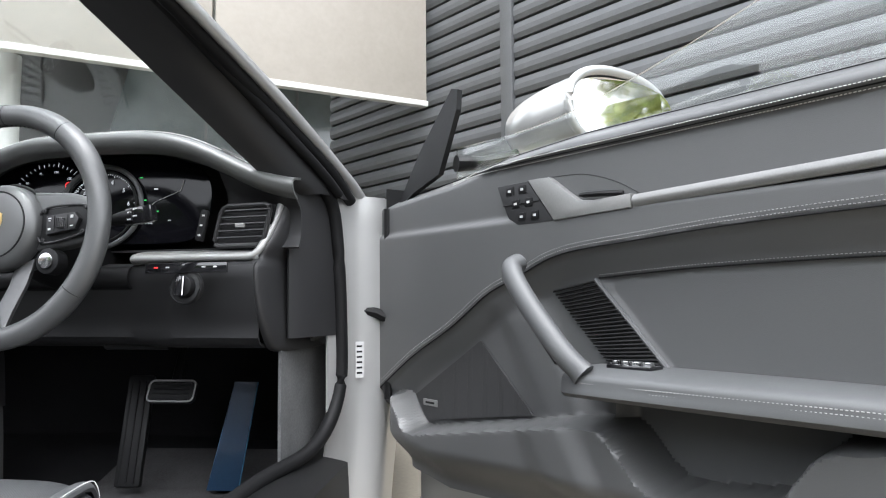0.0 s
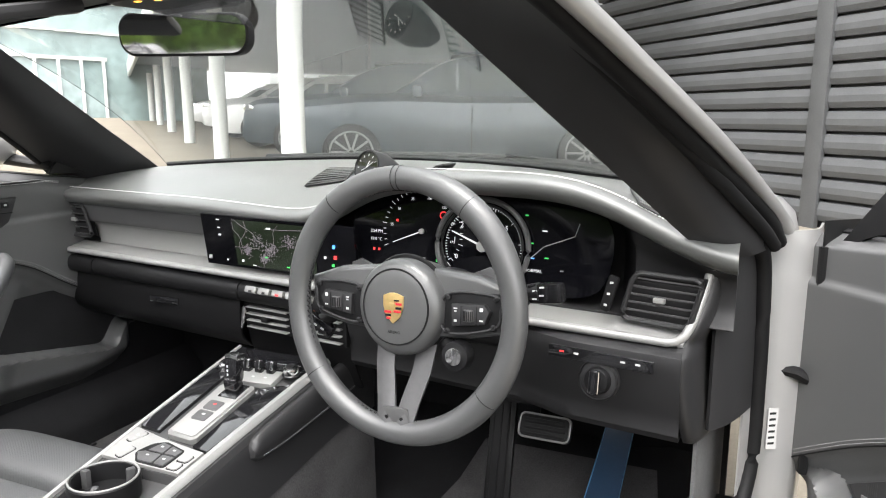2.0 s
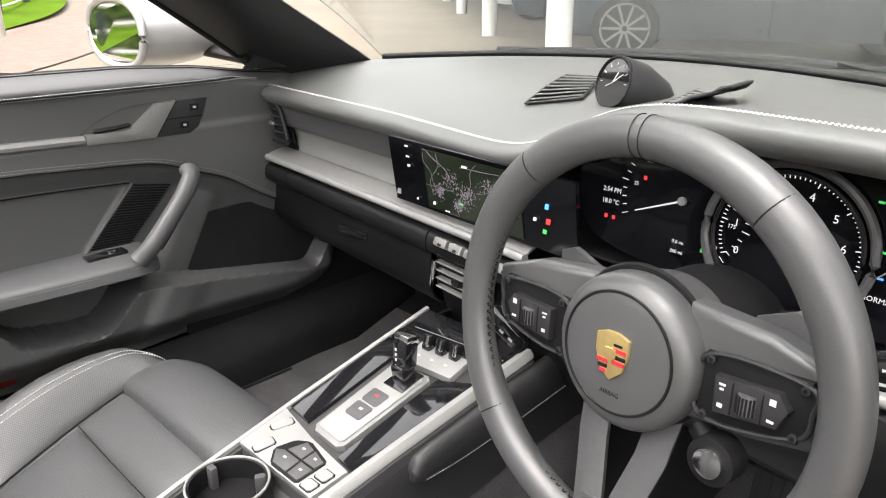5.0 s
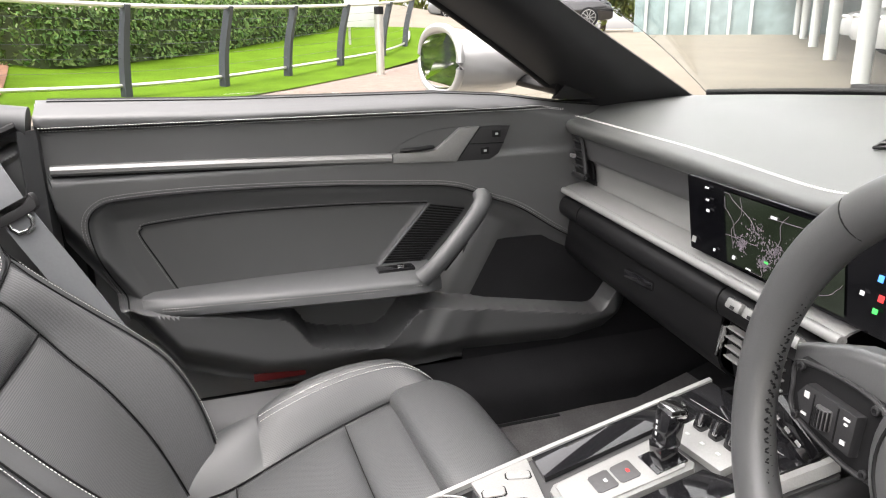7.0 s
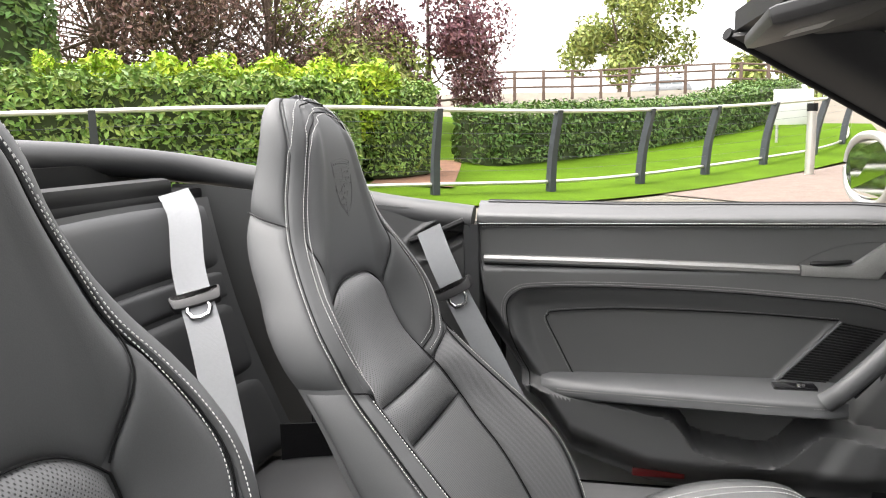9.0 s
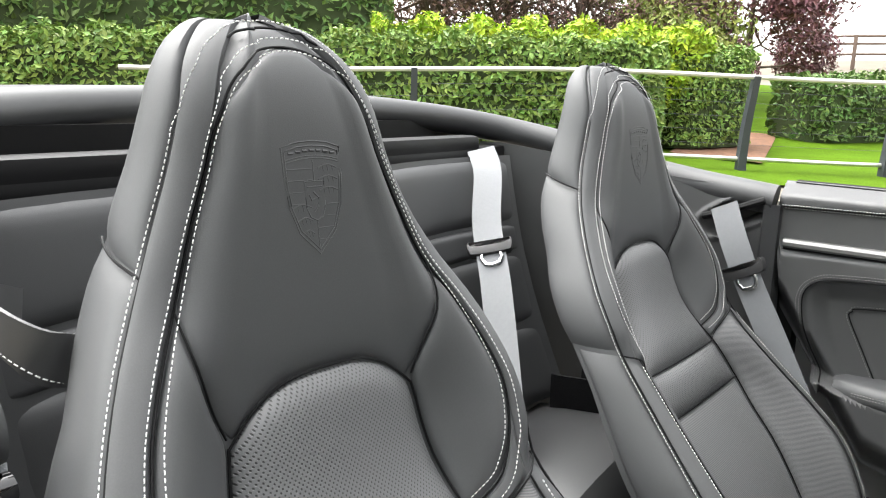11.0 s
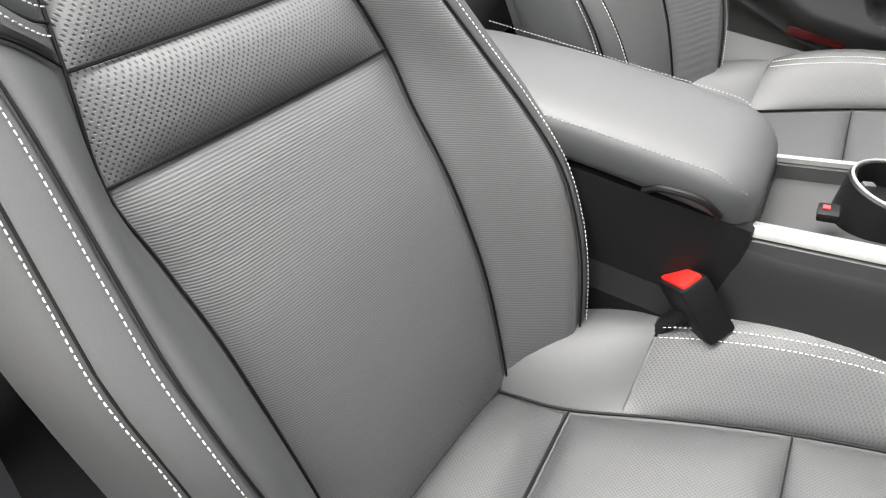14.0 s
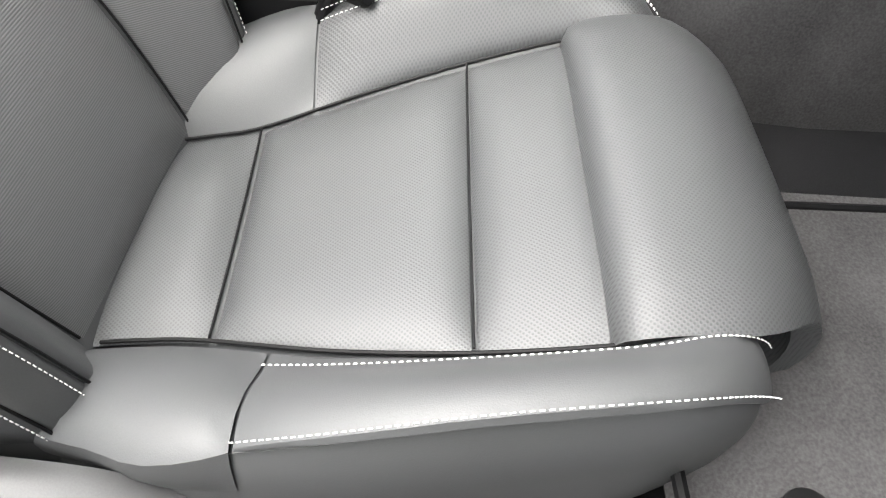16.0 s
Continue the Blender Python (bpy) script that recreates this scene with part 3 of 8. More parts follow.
def build_clad():
    bd = thing("building", "building clad in dark grey horizontal boards", "building")
    a = np.array([5.2, 1.9])
    d = np.array([-0.70, 0.714])
    n = np.array([-d[1], -d[0]]) * 1.0
    n = np.array([-0.714, -0.70])
    L = 9.0
    ang = math.degrees(math.atan2(d[1], d[0]))
    z0 = 0.1
    c = a + d * L / 2 - n * 0.12
    part("wall", box((L, 0.15, 6.4), (c[0], c[1], z0 + 3.2), 0, rot=(0, 0, ang)), CLAD_GAP, bd, "backing wall coloured as the shadow between boards")
    for k in range(34):
        z = z0 + 0.1 + k * 0.185
        c = a + d * L / 2
        rows = []
        for s_ in (0, L):
            q = a + d * s_
            rows.append([(q[0] + n[0] * o, q[1] + n[1] * o, z + h) for o, h in ((-0.05, 0.0), (0.012, 0.004), (0.03, 0.05), (0.03, 0.10), (0.012, 0.16), (-0.05, 0.165))])
        part("board", caps(grid(rows, close_u=True)), CLAD, bd, smooth=False)
    for s_ in (1.15, 5.6):
        q = a + d * s_ + n * 0.03
        part("joint_cover", box((0.16, 0.05, 6.2), (q[0], q[1], z0 + 3.1), 0.008, rot=(0, 0, ang)), CLAD, bd)
    wb = a + d * -1.6 + n * 0.0
    part("window", box((3.0, 0.06, 3.4), (wb[0], wb[1], 2.2), 0.01, rot=(0, 0, ang)), PALE_GLAZING, bd, "pale glazed screen")
    for k in range(5):
        q = a + d * (-0.2 - 0.62 * k) + n * 0.04
        part("glazing_bar", box((0.05, 0.05, 3.4), (q[0], q[1], 2.2), 0.006, rot=(0, 0, ang)), CLAD, bd)
    for k in range(5):
        q = a + d * -1.6 + n * 0.04
        part("glazing_bar", box((3.0, 0.05, 0.05), (q[0], q[1], 0.7 + 0.75 * k), 0.006, rot=(0, 0, ang)), CLAD, bd)
    # second wall under the overhang
    q0, q1 = a + d * L, a + d * L + np.array([-6.0, -0.4])
    e = (q1 - q0) / np.linalg.norm(q1 - q0)


build_clad()


ROW = np.array([-0.743, 0.669])


def build_overhang():
    ov = thing("canopy", "cream panelled canopy roof of the showroom", "canopy")
    a, b = np.array([0.36, 6.72]), np.array([-3.45, 4.12])
    e = (b - a) / np.linalg.norm(b - a)
    ang = math.degrees(math.atan2(e[1], e[0]))
    L = np.linalg.norm(b - a) / 2
    for k in range(2):
        c = a + e * (k + 0.5) * L
        part("panel", box((L - 0.03, 0.08, 3.0), (c[0], c[1], 4.30), 0.01, rot=(0, 0, ang)), CREAM, ov)
    part("edge_trim", box((2 * L, 0.10, 0.06), tuple((a + e * L).tolist()) + (2.79,), 0.01, rot=(0, 0, ang)), WHITE_COL, ov)
    out = [tuple(b + np.array([0.06, 0.05])), tuple(a + np.array([0.0, 0.12])), (1.6, 8.4), (2.0, 14.0), (-9.0, 14.5), (-7.0, 8.0)]
    part("roof", prism(out, 0.12, Matrix.Translation((0, 0, 5.6)), 0.0), WHITE_COL, ov, "pale flat canopy roof", smooth=False)
    far = b + ROW * 30
    out = [tuple(b + ROW * 0.3), (-3.0, 6.6), (-6.0, 11.2), (-4.6, 15.2), (-22.0, 30.5), tuple(far)]
    part("soffit", prism(out, 0.10, Matrix.Translation((0, 0, 3.36)), 0.0), CLAD, ov, "grey flat canopy ceiling", smooth=False)
    c = b + ROW * 15
    part("fascia", box((30, 0.10, 0.55), (c[0], c[1], 3.12), 0.01, rot=(0, 0, math.degrees(math.atan2(ROW[1], ROW[0])))), WHITE_COL, ov, "long white fascia")


build_overhang()


def build_showroom():
    sh = thing("showroom", "glazed showroom front with white round columns", "building")
    e = np.array([0.9026, 0.4305])
    p0 = np.array([-3.2, 13.0])
    yaw = 25.5
    for k in range(0, 7):
        c = p0 + e * (-2.4 + 1.75 * k)
        part("glass_panel", box((1.72, 0.06, 5.4), (c[0], c[1], 2.9), 0.0, rot=(0, 0, yaw)), DARK_GLAZING, sh, "grey reflecting shop window")
        c = p0 + e * (-3.275 + 1.75 * k)
        part("mullion", box((0.05, 0.09, 5.4), (c[0], c[1], 2.9), 0.005, rot=(0, 0, yaw)), CLAD, sh)
    ry = math.degrees(math.atan2(ROW[1], ROW[0]))
    for k in range(9):
        c = np.array([-5.2, 14.9]) + ROW * (1.5 + 2.6 * k)
        part("glass_panel", box((2.55, 0.06, 5.0), (c[0], c[1], 3.0), 0.0, rot=(0, 0, ry)), DARK_GLAZING, sh, "grey reflecting shop window")
    for k in range(6):
        x, y = np.array([-3.35, 5.05]) + ROW * 5.2 * k
        h = 2.93 - ground_z(x, y)
        part("column", cyl(0.12, h + 0.1, (x, y, ground_z(x, y) + h / 2 - 0.05), seg=24), WHITE_COL, sh, "white round column")
    far = thing("entrance_hall", "white fronted glass entrance hall in the distance", "building")
    c = np.array([-26.0, 20.9])
    d = np.array([0.633, 0.774])
    yw = math.degrees(math.atan2(d[1], d[0]))
    g = ground_z(*c)

    def at(s, o=0.0):
        q = c + d * s + np.array([d[1], -d[0]]) * o
        return (q[0], q[1])

    part("glass_wall", box((9.0, 0.2, 7.0), (*at(1.4), g + 3.5), 0, rot=(0, 0, yw)), PALE_GLAZING, far, "pale reflecting glass wall")
    part("white_wall", box((1.0, 0.5, 4.5), (*at(-3.4, 0.2), g + 4.9), 0.02, rot=(0, 0, yw)), WHITE_COL, far)
    for k in range(6):
        part("door_frame", box((0.12, 0.2, 2.5), (*at(-2.6 + 0.85 * k, 0.15), g + 1.2), 0.01, rot=(0, 0, yw)), WHITE_COL, far)
    part("door_head", box((4.6, 0.2, 0.14), (*at(-0.5, 0.15), g + 2.5), 0.01, rot=(0, 0, yw)), WHITE_COL, far)
    for k in range(3):
        part("glazing_bar", box((9.0, 0.2, 0.08), (*at(1.4, 0.15), g + 3.6 + 1.2 * k), 0.01, rot=(0, 0, yw)), WHITE_COL, far)


build_showroom()


# ---- car: floor and shell ----
def build_floor():
    rows = [[(x, y, 0.19 - 0.09 * soft(0.08, -0.12, y) + 0.10 * soft(0.45, 0.75, y) + (0.02 if abs(x) > 0.7 else 0)) for x in np.linspace(-0.78, 0.80, 20)] for y in np.linspace(-1.25, 0.80, 30)]
    solid("floor", thicken(grid(rows), 0.02), CARPET, "black carpeted car floor", "car floor", kind="structure")
    rows = [[(x, 0.74 + 0.03 * math.cos(x * 3), z) for x in np.linspace(-0.80, 0.84, 12)] for z in np.linspace(0.2, 0.88, 8)]
    solid("bulkhead", thicken(grid(rows), 0.02), CARPET, "dark carpeted front bulkhead of the footwell", "car bulkhead", kind="structure")


build_floor()


# ---- seats ----
BZ = [0.26, 0.33, 0.40, 0.456, 0.51, 0.56, 0.605, 0.668, 0.72, 0.76, 0.80, 0.84, 0.88, 0.92, 0.97, 1.016, 1.058, 1.09, 1.113, 1.128, 1.135]
BV = np.linspace(0, 1, len(BZ))
# for each height: half width and depth of the centre line, pad edge, inner seam, outer seam and rear edge
B_MID = [-0.476, -0.503, -0.533, -0.563, -0.597, -0.637, -0.668, -0.705, -0.748, -0.772, -0.788, -0.800, -0.806, -0.811, -0.817, -0.822, -0.829, -0.840, -0.856, -0.874, -0.890]
B_PAD_X = [0.125, 0.132, 0.137, 0.139, 0.140, 0.142, 0.145, 0.127, 0.104, 0.096, 0.091, 0.089, 0.083, 0.076, 0.062, 0.050, 0.041, 0.033, 0.022, 0.012, 0.003]
B_PAD_Y = [-0.476, -0.503, -0.533, -0.563, -0.597, -0.637, -0.670, -0.708, -0.756, -0.780, -0.795, -0.803, -0.806, -0.811, -0.818, -0.823, -0.831, -0.842, -0.858, -0.876, -0.890]
B_IN_X = [0.180, 0.190, 0.200, 0.207, 0.212, 0.208, 0.198, 0.184, 0.180, 0.182, 0.180, 0.168, 0.148, 0.124, 0.103, 0.084, 0.070, 0.056, 0.038, 0.020, 0.004]
B_IN_Y = [-0.425, -0.440, -0.458, -0.480, -0.512, -0.558, -0.602, -0.662, -0.706, -0.727, -0.747, -0.772, -0.796, -0.817, -0.828, -0.834, -0.839, -0.850, -0.864, -0.880, -0.891]
B_OUT_X = [0.215, 0.222, 0.229, 0.233, 0.236, 0.236, 0.226, 0.212, 0.205, 0.208, 0.205, 0.192, 0.173, 0.149, 0.122, 0.103, 0.091, 0.079, 0.061, 0.040, 0.008]
B_OUT_Y = [-0.445, -0.462, -0.482, -0.505, -0.535, -0.576, -0.617, -0.673, -0.717, -0.736, -0.758, -0.781, -0.805, -0.827, -0.845, -0.851, -0.854, -0.866, -0.880, -0.892, -0.894]
B_REAR_X = [0.215, 0.225, 0.234, 0.240, 0.244, 0.244, 0.238, 0.226, 0.216, 0.212, 0.200, 0.178, 0.162, 0.143, 0.122, 0.102, 0.089, 0.076, 0.060, 0.038, 0.008]
B_REAR_Y = [-0.56, -0.580, -0.604, -0.628, -0.655, -0.686, -0.712, -0.748, -0.786, -0.815, -0.840, -0.862, -0.884, -0.900, -0.904, -0.906, -0.905, -0.908, -0.909, -0.906, -0.898]


def catmull(tab, s):
    i = min(int(s), len(tab) - 2)
    p = [tab[max(i - 1, 0)], tab[i], tab[i + 1], tab[min(i + 2, len(tab) - 1)]]
    f = s - i
    return 0.5 * (2 * p[1] + (p[2] - p[0]) * f + (2 * p[0] - 5 * p[1] + 4 * p[2] - p[3]) * f * f + (3 * p[1] - p[0] - 3 * p[2] + p[3]) * f**3)


def back_point(u, v):
    """The backrest's skin: u across (0 the middle, 0.55 pad edge, 0.8 inner seam, 1 outer seam, 1.3 rear edge, 1.5 behind), v from the foot to the crown."""
    v = min(max(v, 0), 1)
    s = v * (len(BZ) - 1)
    z = catmull(BZ, s)
    mid, px, py, ix, iy, ox, oy, rx, ry = (catmull(t, s) for t in (B_MID, B_PAD_X, B_PAD_Y, B_IN_X, B_IN_Y, B_OUT_X, B_OUT_Y, B_REAR_X, B_REAR_Y))
    a, sg = abs(u), (1 if u >= 0 else -1)
    if sg < 0:
        px += 0.016 * soft(0.67, 0.73, z) * soft(0.86, 0.78, z)
    if a <= 0.55:
        f = a / 0.55
        x, y = px * f, mid + (py - mid) * f * f
    elif a <= 0.80:
        f = (a - 0.55) / 0.25
        x, y = px + (ix - px) * f, py + (iy - py) * f * f * (2.2 - 1.2 * f) + 0.006 * math.sin(math.pi * f)
    elif a <= 1.0:
        f = (a - 0.80) / 0.20
        x, y = ix + (ox - ix) * (1 - (1 - f) ** 1.7), iy + (oy - iy) * f**1.5
    elif a <= 1.3:
        f = (a - 1.0) / 0.30
        x, y = ox + (rx - ox) * f + 0.006 * math.sin(math.pi * f), oy + (ry - oy) * f
    else:
        f = min((a - 1.3) / 0.2, 1)
        x, y = rx * (1 - 0.35 * f), ry - 0.016 * f
    x *= sg
    turn = float(np.interp(z, [0.66, 0.72, 0.76, 0.84, 0.92], [0.10, 0.09, 0.10, 0.13, 0.15]))
    return np.array([x - 0.006 - 0.027 * soft(0.68, 0.92, z), y - turn * x, z])


def zv(z):
    return float(np.interp(z, BZ, BV))


CY = [-0.54, -0.45, -0.397, -0.30, -0.197, -0.10, -0.055, -0.02, -0.004, 0.0]
CZ = [0.262, 0.280, 0.290, 0.318, 0.349, 0.377, 0.386, 0.374, 0.345, 0.300]
CW = [0.200, 0.225, 0.245, 0.258, 0.258, 0.250, 0.236, 0.218, 0.200, 0.190]
CI = [0.118, 0.120, 0.125, 0.148, 0.165, 0.172, 0.165, 0.155, 0.15, 0.15]
CF = [0.030, 0.042, 0.050, 0.068, 0.070, 0.050, 0.025, 0.006, 0.0, 0.0]


def cush_point(u, v):
    v = min(max(v, 0), 1)
    s = v * (len(CY) - 1)
    i = min(int(s), len(CY) - 2)

    def at(tab):
        p = [tab[max(i - 1, 0)], tab[i], tab[i + 1], tab[min(i + 2, len(tab) - 1)]]
        f = s - i
        return 0.5 * (2 * p[1] + (p[2] - p[0]) * f + (2 * p[0] - 5 * p[1] + 4 * p[2] - p[3]) * f * f + (3 * p[1] - p[0] - 3 * p[2] + p[3]) * f**3)

    y, z, w, wi, up = (at(t) for t in (CY, CZ, CW, CI, CF))
    a, sg = abs(u), (1 if u >= 0 else -1)
    if a <= 0.55:
        x, dz = wi * a / 0.55, -0.004 * (1 - (a / 0.55) ** 2)
    elif a <= 0.9:
        f = (a - 0.55) / 0.35
        x, dz = wi + (0.96 * w - wi) * f, up * (f * f * (3 - 2 * f)) + 0.010 * math.sin(math.pi * f)
    elif a <= 1.1:
        f = (a - 0.9) / 0.2
        x, dz = w * (0.96 + 0.04 * math.sin(f * math.pi / 2)), up - (0.03 + up * 0.5) * (1 - math.cos(f * math.pi / 2))
    else:
        f = min((a - 1.1) / 0.4, 1)
        x, dz = w * (1 - 0.05 * f), (up * 0.5 - 0.03) * (1 - f) - 0.11 * f
    return np.array([sg * x, y, z + dz])


def cv(y):
    return float(np.interp(y, CY, np.linspace(0, 1, len(CY))))


OUT = {back_point: -1}


def normal(fn, u, v):
    e = 0.004
    a = fn(u + e, v) - fn(u - e, v)
    b = fn(u, min(v + e, 1)) - fn(u, max(v - e, 0))
    n = np.cross(a, b) * OUT.get(fn, 1)
    return n / (np.linalg.norm(n) + 1e-9)


def pillow(fn, ulo, uhi, vlo, vhi, puff, nu=14, nv=14, base=-0.003, edge=6):
    """An upholstered panel on fn between the bounds (uhi, ulo: of t; vlo, vhi: of u), puffed in its middle, with sunk seams."""
    rows = []
    for j in range(nv + 1):
        t = j / nv
        tt = 0.5 - 0.5 * math.cos(math.pi * t) if nv > 4 else t
        row = []
        for i in range(nu + 1):
            s = 0.5 - 0.5 * math.cos(math.pi * i / nu)
            u = ulo(tt) * (1 - s) + uhi(tt) * s
            v = vlo(u) * (1 - tt) + vhi(u) * tt
            h = (1 - abs(2 * s - 1) ** edge) * (1 - abs(2 * tt - 1) ** edge)
            n = normal(fn, u, v)
            row.append(fn(u, v) + n * (base + (puff - base) * h))
        rows.append(row)
    return grid(rows)


def const(c):
    return lambda _: c


def build_seat(at, label):
    st = thing("bucket_seat", label, "car seat", at, group="front seats")
    # backrest shell
    rows = []
    for v in np.linspace(0, 1, 64):
        rows.append([back_point(u, v) - normal(back_point, u, min(max(v, 0.02), 0.98)) * 0.003 for u in np.linspace(-1.5, 1.5, 73)])
    part("backrest", caps(grid(rows, close_u=True)), LEATHER, st, "smooth grey leather backrest shell")
    P = back_point
    g = 0.010
    BEND = spline([(0.55, 0.689), (0.62, 0.697), (0.70, 0.713), (0.755, 0.735), (0.785, 0.765), (0.797, 0.80), (0.80, 0.84)], 40)
    HEM = spline([(0.55, 0.671), (0.66, 0.690), (0.80, 0.714), (0.90, 0.721), (1.0, 0.724)], 40)

    def arch(u):
        a = abs(u)
        z = 0.846 - 0.040 * (a / 0.55) ** 3.2 if a < 0.55 else 0.806 + (0.915 - 0.806) * ((a - 0.55) / 0.25) ** 0.85
        return zv(min(z, 0.915))

    def bend(u):
        """Height of the stitched line that turns in from the inner seam to the pad's lower corner."""
        return float(np.interp(abs(u), BEND[:, 0], BEND[:, 1]))

    def hem(u):
        """Lower edge of the upper side pieces."""
        return float(np.interp(abs(u), HEM[:, 0], HEM[:, 1]))

    def crown(u):
        return zv(1.110 - 0.050 * (abs(u) / 0.80) ** 3)

    part("headrest_panel", pillow(P, const(-0.795), const(0.795), arch, crown, 0.003, 26, 24, edge=16), LEATHER, st)
    # These pads carry the lightened colour; the cushion keeps the darker one.
    part("perforated_pad", pillow(P, const(-0.55 + g), const(0.55 - g), const(zv(0.669)), lambda u: arch(u) - 0.003, 0.012, 22, 22, edge=8), LEATHER_PERF_LIT, st, "finely perforated leather pad")
    part("band_pad", pillow(P, const(-0.55 + g), const(0.55 - g), const(zv(0.607)), const(zv(0.667)), 0.011, 20, 10, edge=3), LEATHER_PERF_LIT, st, "narrow cross pad")
    part("lower_pad", pillow(P, const(-0.55 + g), const(0.55 - g), const(zv(0.285)), const(zv(0.604)), 0.008, 20, 18, edge=8), LEATHER_RIB_LIT, st, "finely ribbed leather pad")

    def along(us_, zs_, lift, bm, k=(0.0009, 0.0032, 0.0018)):
        pts = [P(u, zv(z)) for u, z in zip(us_, zs_)]
        nn = [normal(P, u, zv(z)) for u, z in zip(us_, zs_)]
        return stitch([p + n * lift for p, n in zip(pts, nn)], nn, *k, bm)

    def seam(us_, zs_, r=0.0012, lift=0.0004):
        return part("seam", tube([P(u, zv(z)) + normal(P, u, zv(z)) * lift for u, z in zip(us_, zs_)], r, 6), RUBBER, st, "dark sunk seam")

    for sg in (-1, 1):
        S = (lambda sg: (lambda c: const(sg * c)))(sg)
        part("upper_bolster", pillow(P, S(0.557), S(0.79), lambda u: zv(bend(u) + 0.001), lambda u: arch(u) - 0.001, 0.005, 14, 22, edge=10), LEATHER, st)
        part("hem_band", pillow(P, S(0.557), S(0.80), lambda u: zv(hem(u)), lambda u: zv(bend(u) - 0.001), 0.004, 12, 8, edge=8), LEATHER, st)
        part("outer_strip", pillow(P, S(0.805), S(0.99), lambda u: zv(hem(u)), const(zv(1.131)), 0.004, 10, 40, edge=14), LEATHER, st)
        # The inner bolster gets the light-raised leather, the outer one the plain leather.
        part("lower_bolster", pillow(P, S(0.557), S(0.795), const(zv(0.275)), lambda u: zv(hem(u) - 0.003), 0.005, 14, 22, edge=8), LEATHER_RIB_LIT if sg < 0 else LEATHER, st, "side bolster")
        part("lower_strip", pillow(P, S(0.805), S(0.99), const(zv(0.29)), lambda u: zv(hem(u) - 0.003), 0.004, 10, 24, edge=8), LEATHER, st)
        part("head_side", pillow(P, S(1.01), S(1.30), lambda u: zv(0.940 + 0.02 * (abs(u) - 1) / 0.3), const(zv(1.131)), 0.003, 10, 20, edge=14), LEATHER, st)
        part("shoulder_side", pillow(P, S(1.01), S(1.30), const(zv(0.727)), lambda u: zv(0.937 + 0.02 * (abs(u) - 1) / 0.3), 0.003, 10, 18, edge=10), LEATHER, st)
        part("lower_side", pillow(P, S(1.01), S(1.26), const(zv(0.30)), const(zv(0.722)), 0.003, 10, 18, edge=10), LEATHER, st)
        line = np.vstack([BEND, [(0.80, z) for z in np.linspace(0.85, 1.03, 30)]])
        run = np.gradient(line, axis=0) * (0.25, 1)
        side = np.c_[run[:, 1], -run[:, 0]] / np.linalg.norm(run, axis=1)[:, None] * (4.0, 1)
        seam(sg * line[:, 0], line[:, 1])
        seam(sg * np.linspace(0.56, 1.0, 20), [hem(u) - 0.0015 for u in np.linspace(0.56, 1.0, 20)])
        seam(sg * np.full(50, 0.975), np.linspace(0.30, 1.04, 50), 0.0014, 0.0022)
        seam(sg * np.linspace(1.0, 1.3, 10), np.linspace(0.9385, 0.9585, 10))
        seam(sg * np.full(30, 0.80), np.linspace(0.29, 0.712, 30))
        seam(sg * np.linspace(0.56, 0.80, 12), [float(np.interp(arch(u), BV, BZ)) for u in np.linspace(0.56, 0.80, 12)], 0.0010)
        sb = bmesh.new()
        for off in (-0.0050, 0.0070):
            two = line + side * off
            sb = along(sg * two[2:, 0], two[2:, 1], 0.0049, sb)
        sb = along(sg * np.full(90, 1.005), np.linspace(0.31, 1.04, 90), 0.0034, sb, (0.0009, 0.0034, 0.0016))
        sb = along(sg * np.full(50, 0.835), np.linspace(0.31, 0.708, 50), 0.0048, sb)
        part("stitching", sb, STITCH, st, "white contrast stitching", smooth=False)
    for sg in (-1, 1):
        seam(sg * np.full(60, 0.552), np.linspace(0.29, 0.806, 60), 0.0013, 0.0)
    uu = np.linspace(-0.55, 0.55, 30)
    seam(uu, np.full(30, 0.668), 0.0013, 0.0)
    seam(uu, np.full(30, 0.6055), 0.0013, 0.0)
    seam(uu, [float(np.interp(arch(u) - 0.001, BV, BZ)) for u in uu], 0.0013, 0.0)
    def over(u0, z0, zt):
        """A line that leaves the sides at z0 and runs over the crown at zt, as places across the skin and heights."""
        def half(z):
            return P(u0, zv(z))[0] - P(0, zv(z))[0]

        x0, lean = half(z0), (half(z0) - half(z0 - 0.02)) / 0.02
        t = np.linspace(0, 1, 36)
        k = (zt - z0) * 0.62
        bx = x0 * (1 - t) ** 3 + 3 * (x0 + lean * k) * t * (1 - t) ** 2 + 3 * x0 * 0.52 * t * t * (1 - t)
        bz = z0 * (1 - t) ** 3 + 3 * (z0 + k) * t * (1 - t) ** 2 + 3 * zt * t * t * (1 - t) + zt * t**3
        us = []
        for x, z in zip(bx, bz):
            lo, hi = 0.0, 1.02
            for _ in range(24):
                mid = (lo + hi) / 2
                lo, hi = (mid, hi) if P(mid, zv(z))[0] - P(0, zv(z))[0] < x else (lo, mid)
            us.append(lo)
        return np.r_[us, -np.array(us)[::-1][1:]], np.r_[bz, bz[::-1][1:]]

    sb = bmesh.new()
    for u0, z0, zt, lift in ((0.78, 1.03, 1.102, 0.0049), (0.828, 1.03, 1.113, 0.0049), (1.005, 1.04, 1.127, 0.0040)):
        sb = along(*over(u0, z0, zt), lift, sb)
    part("stitching", sb, STITCH, st, "white contrast stitching", smooth=False)
    seam(*over(0.80, 1.03, 1.108))
    seam(*over(0.975, 1.04, 1.122), 0.0012, 0.0022)
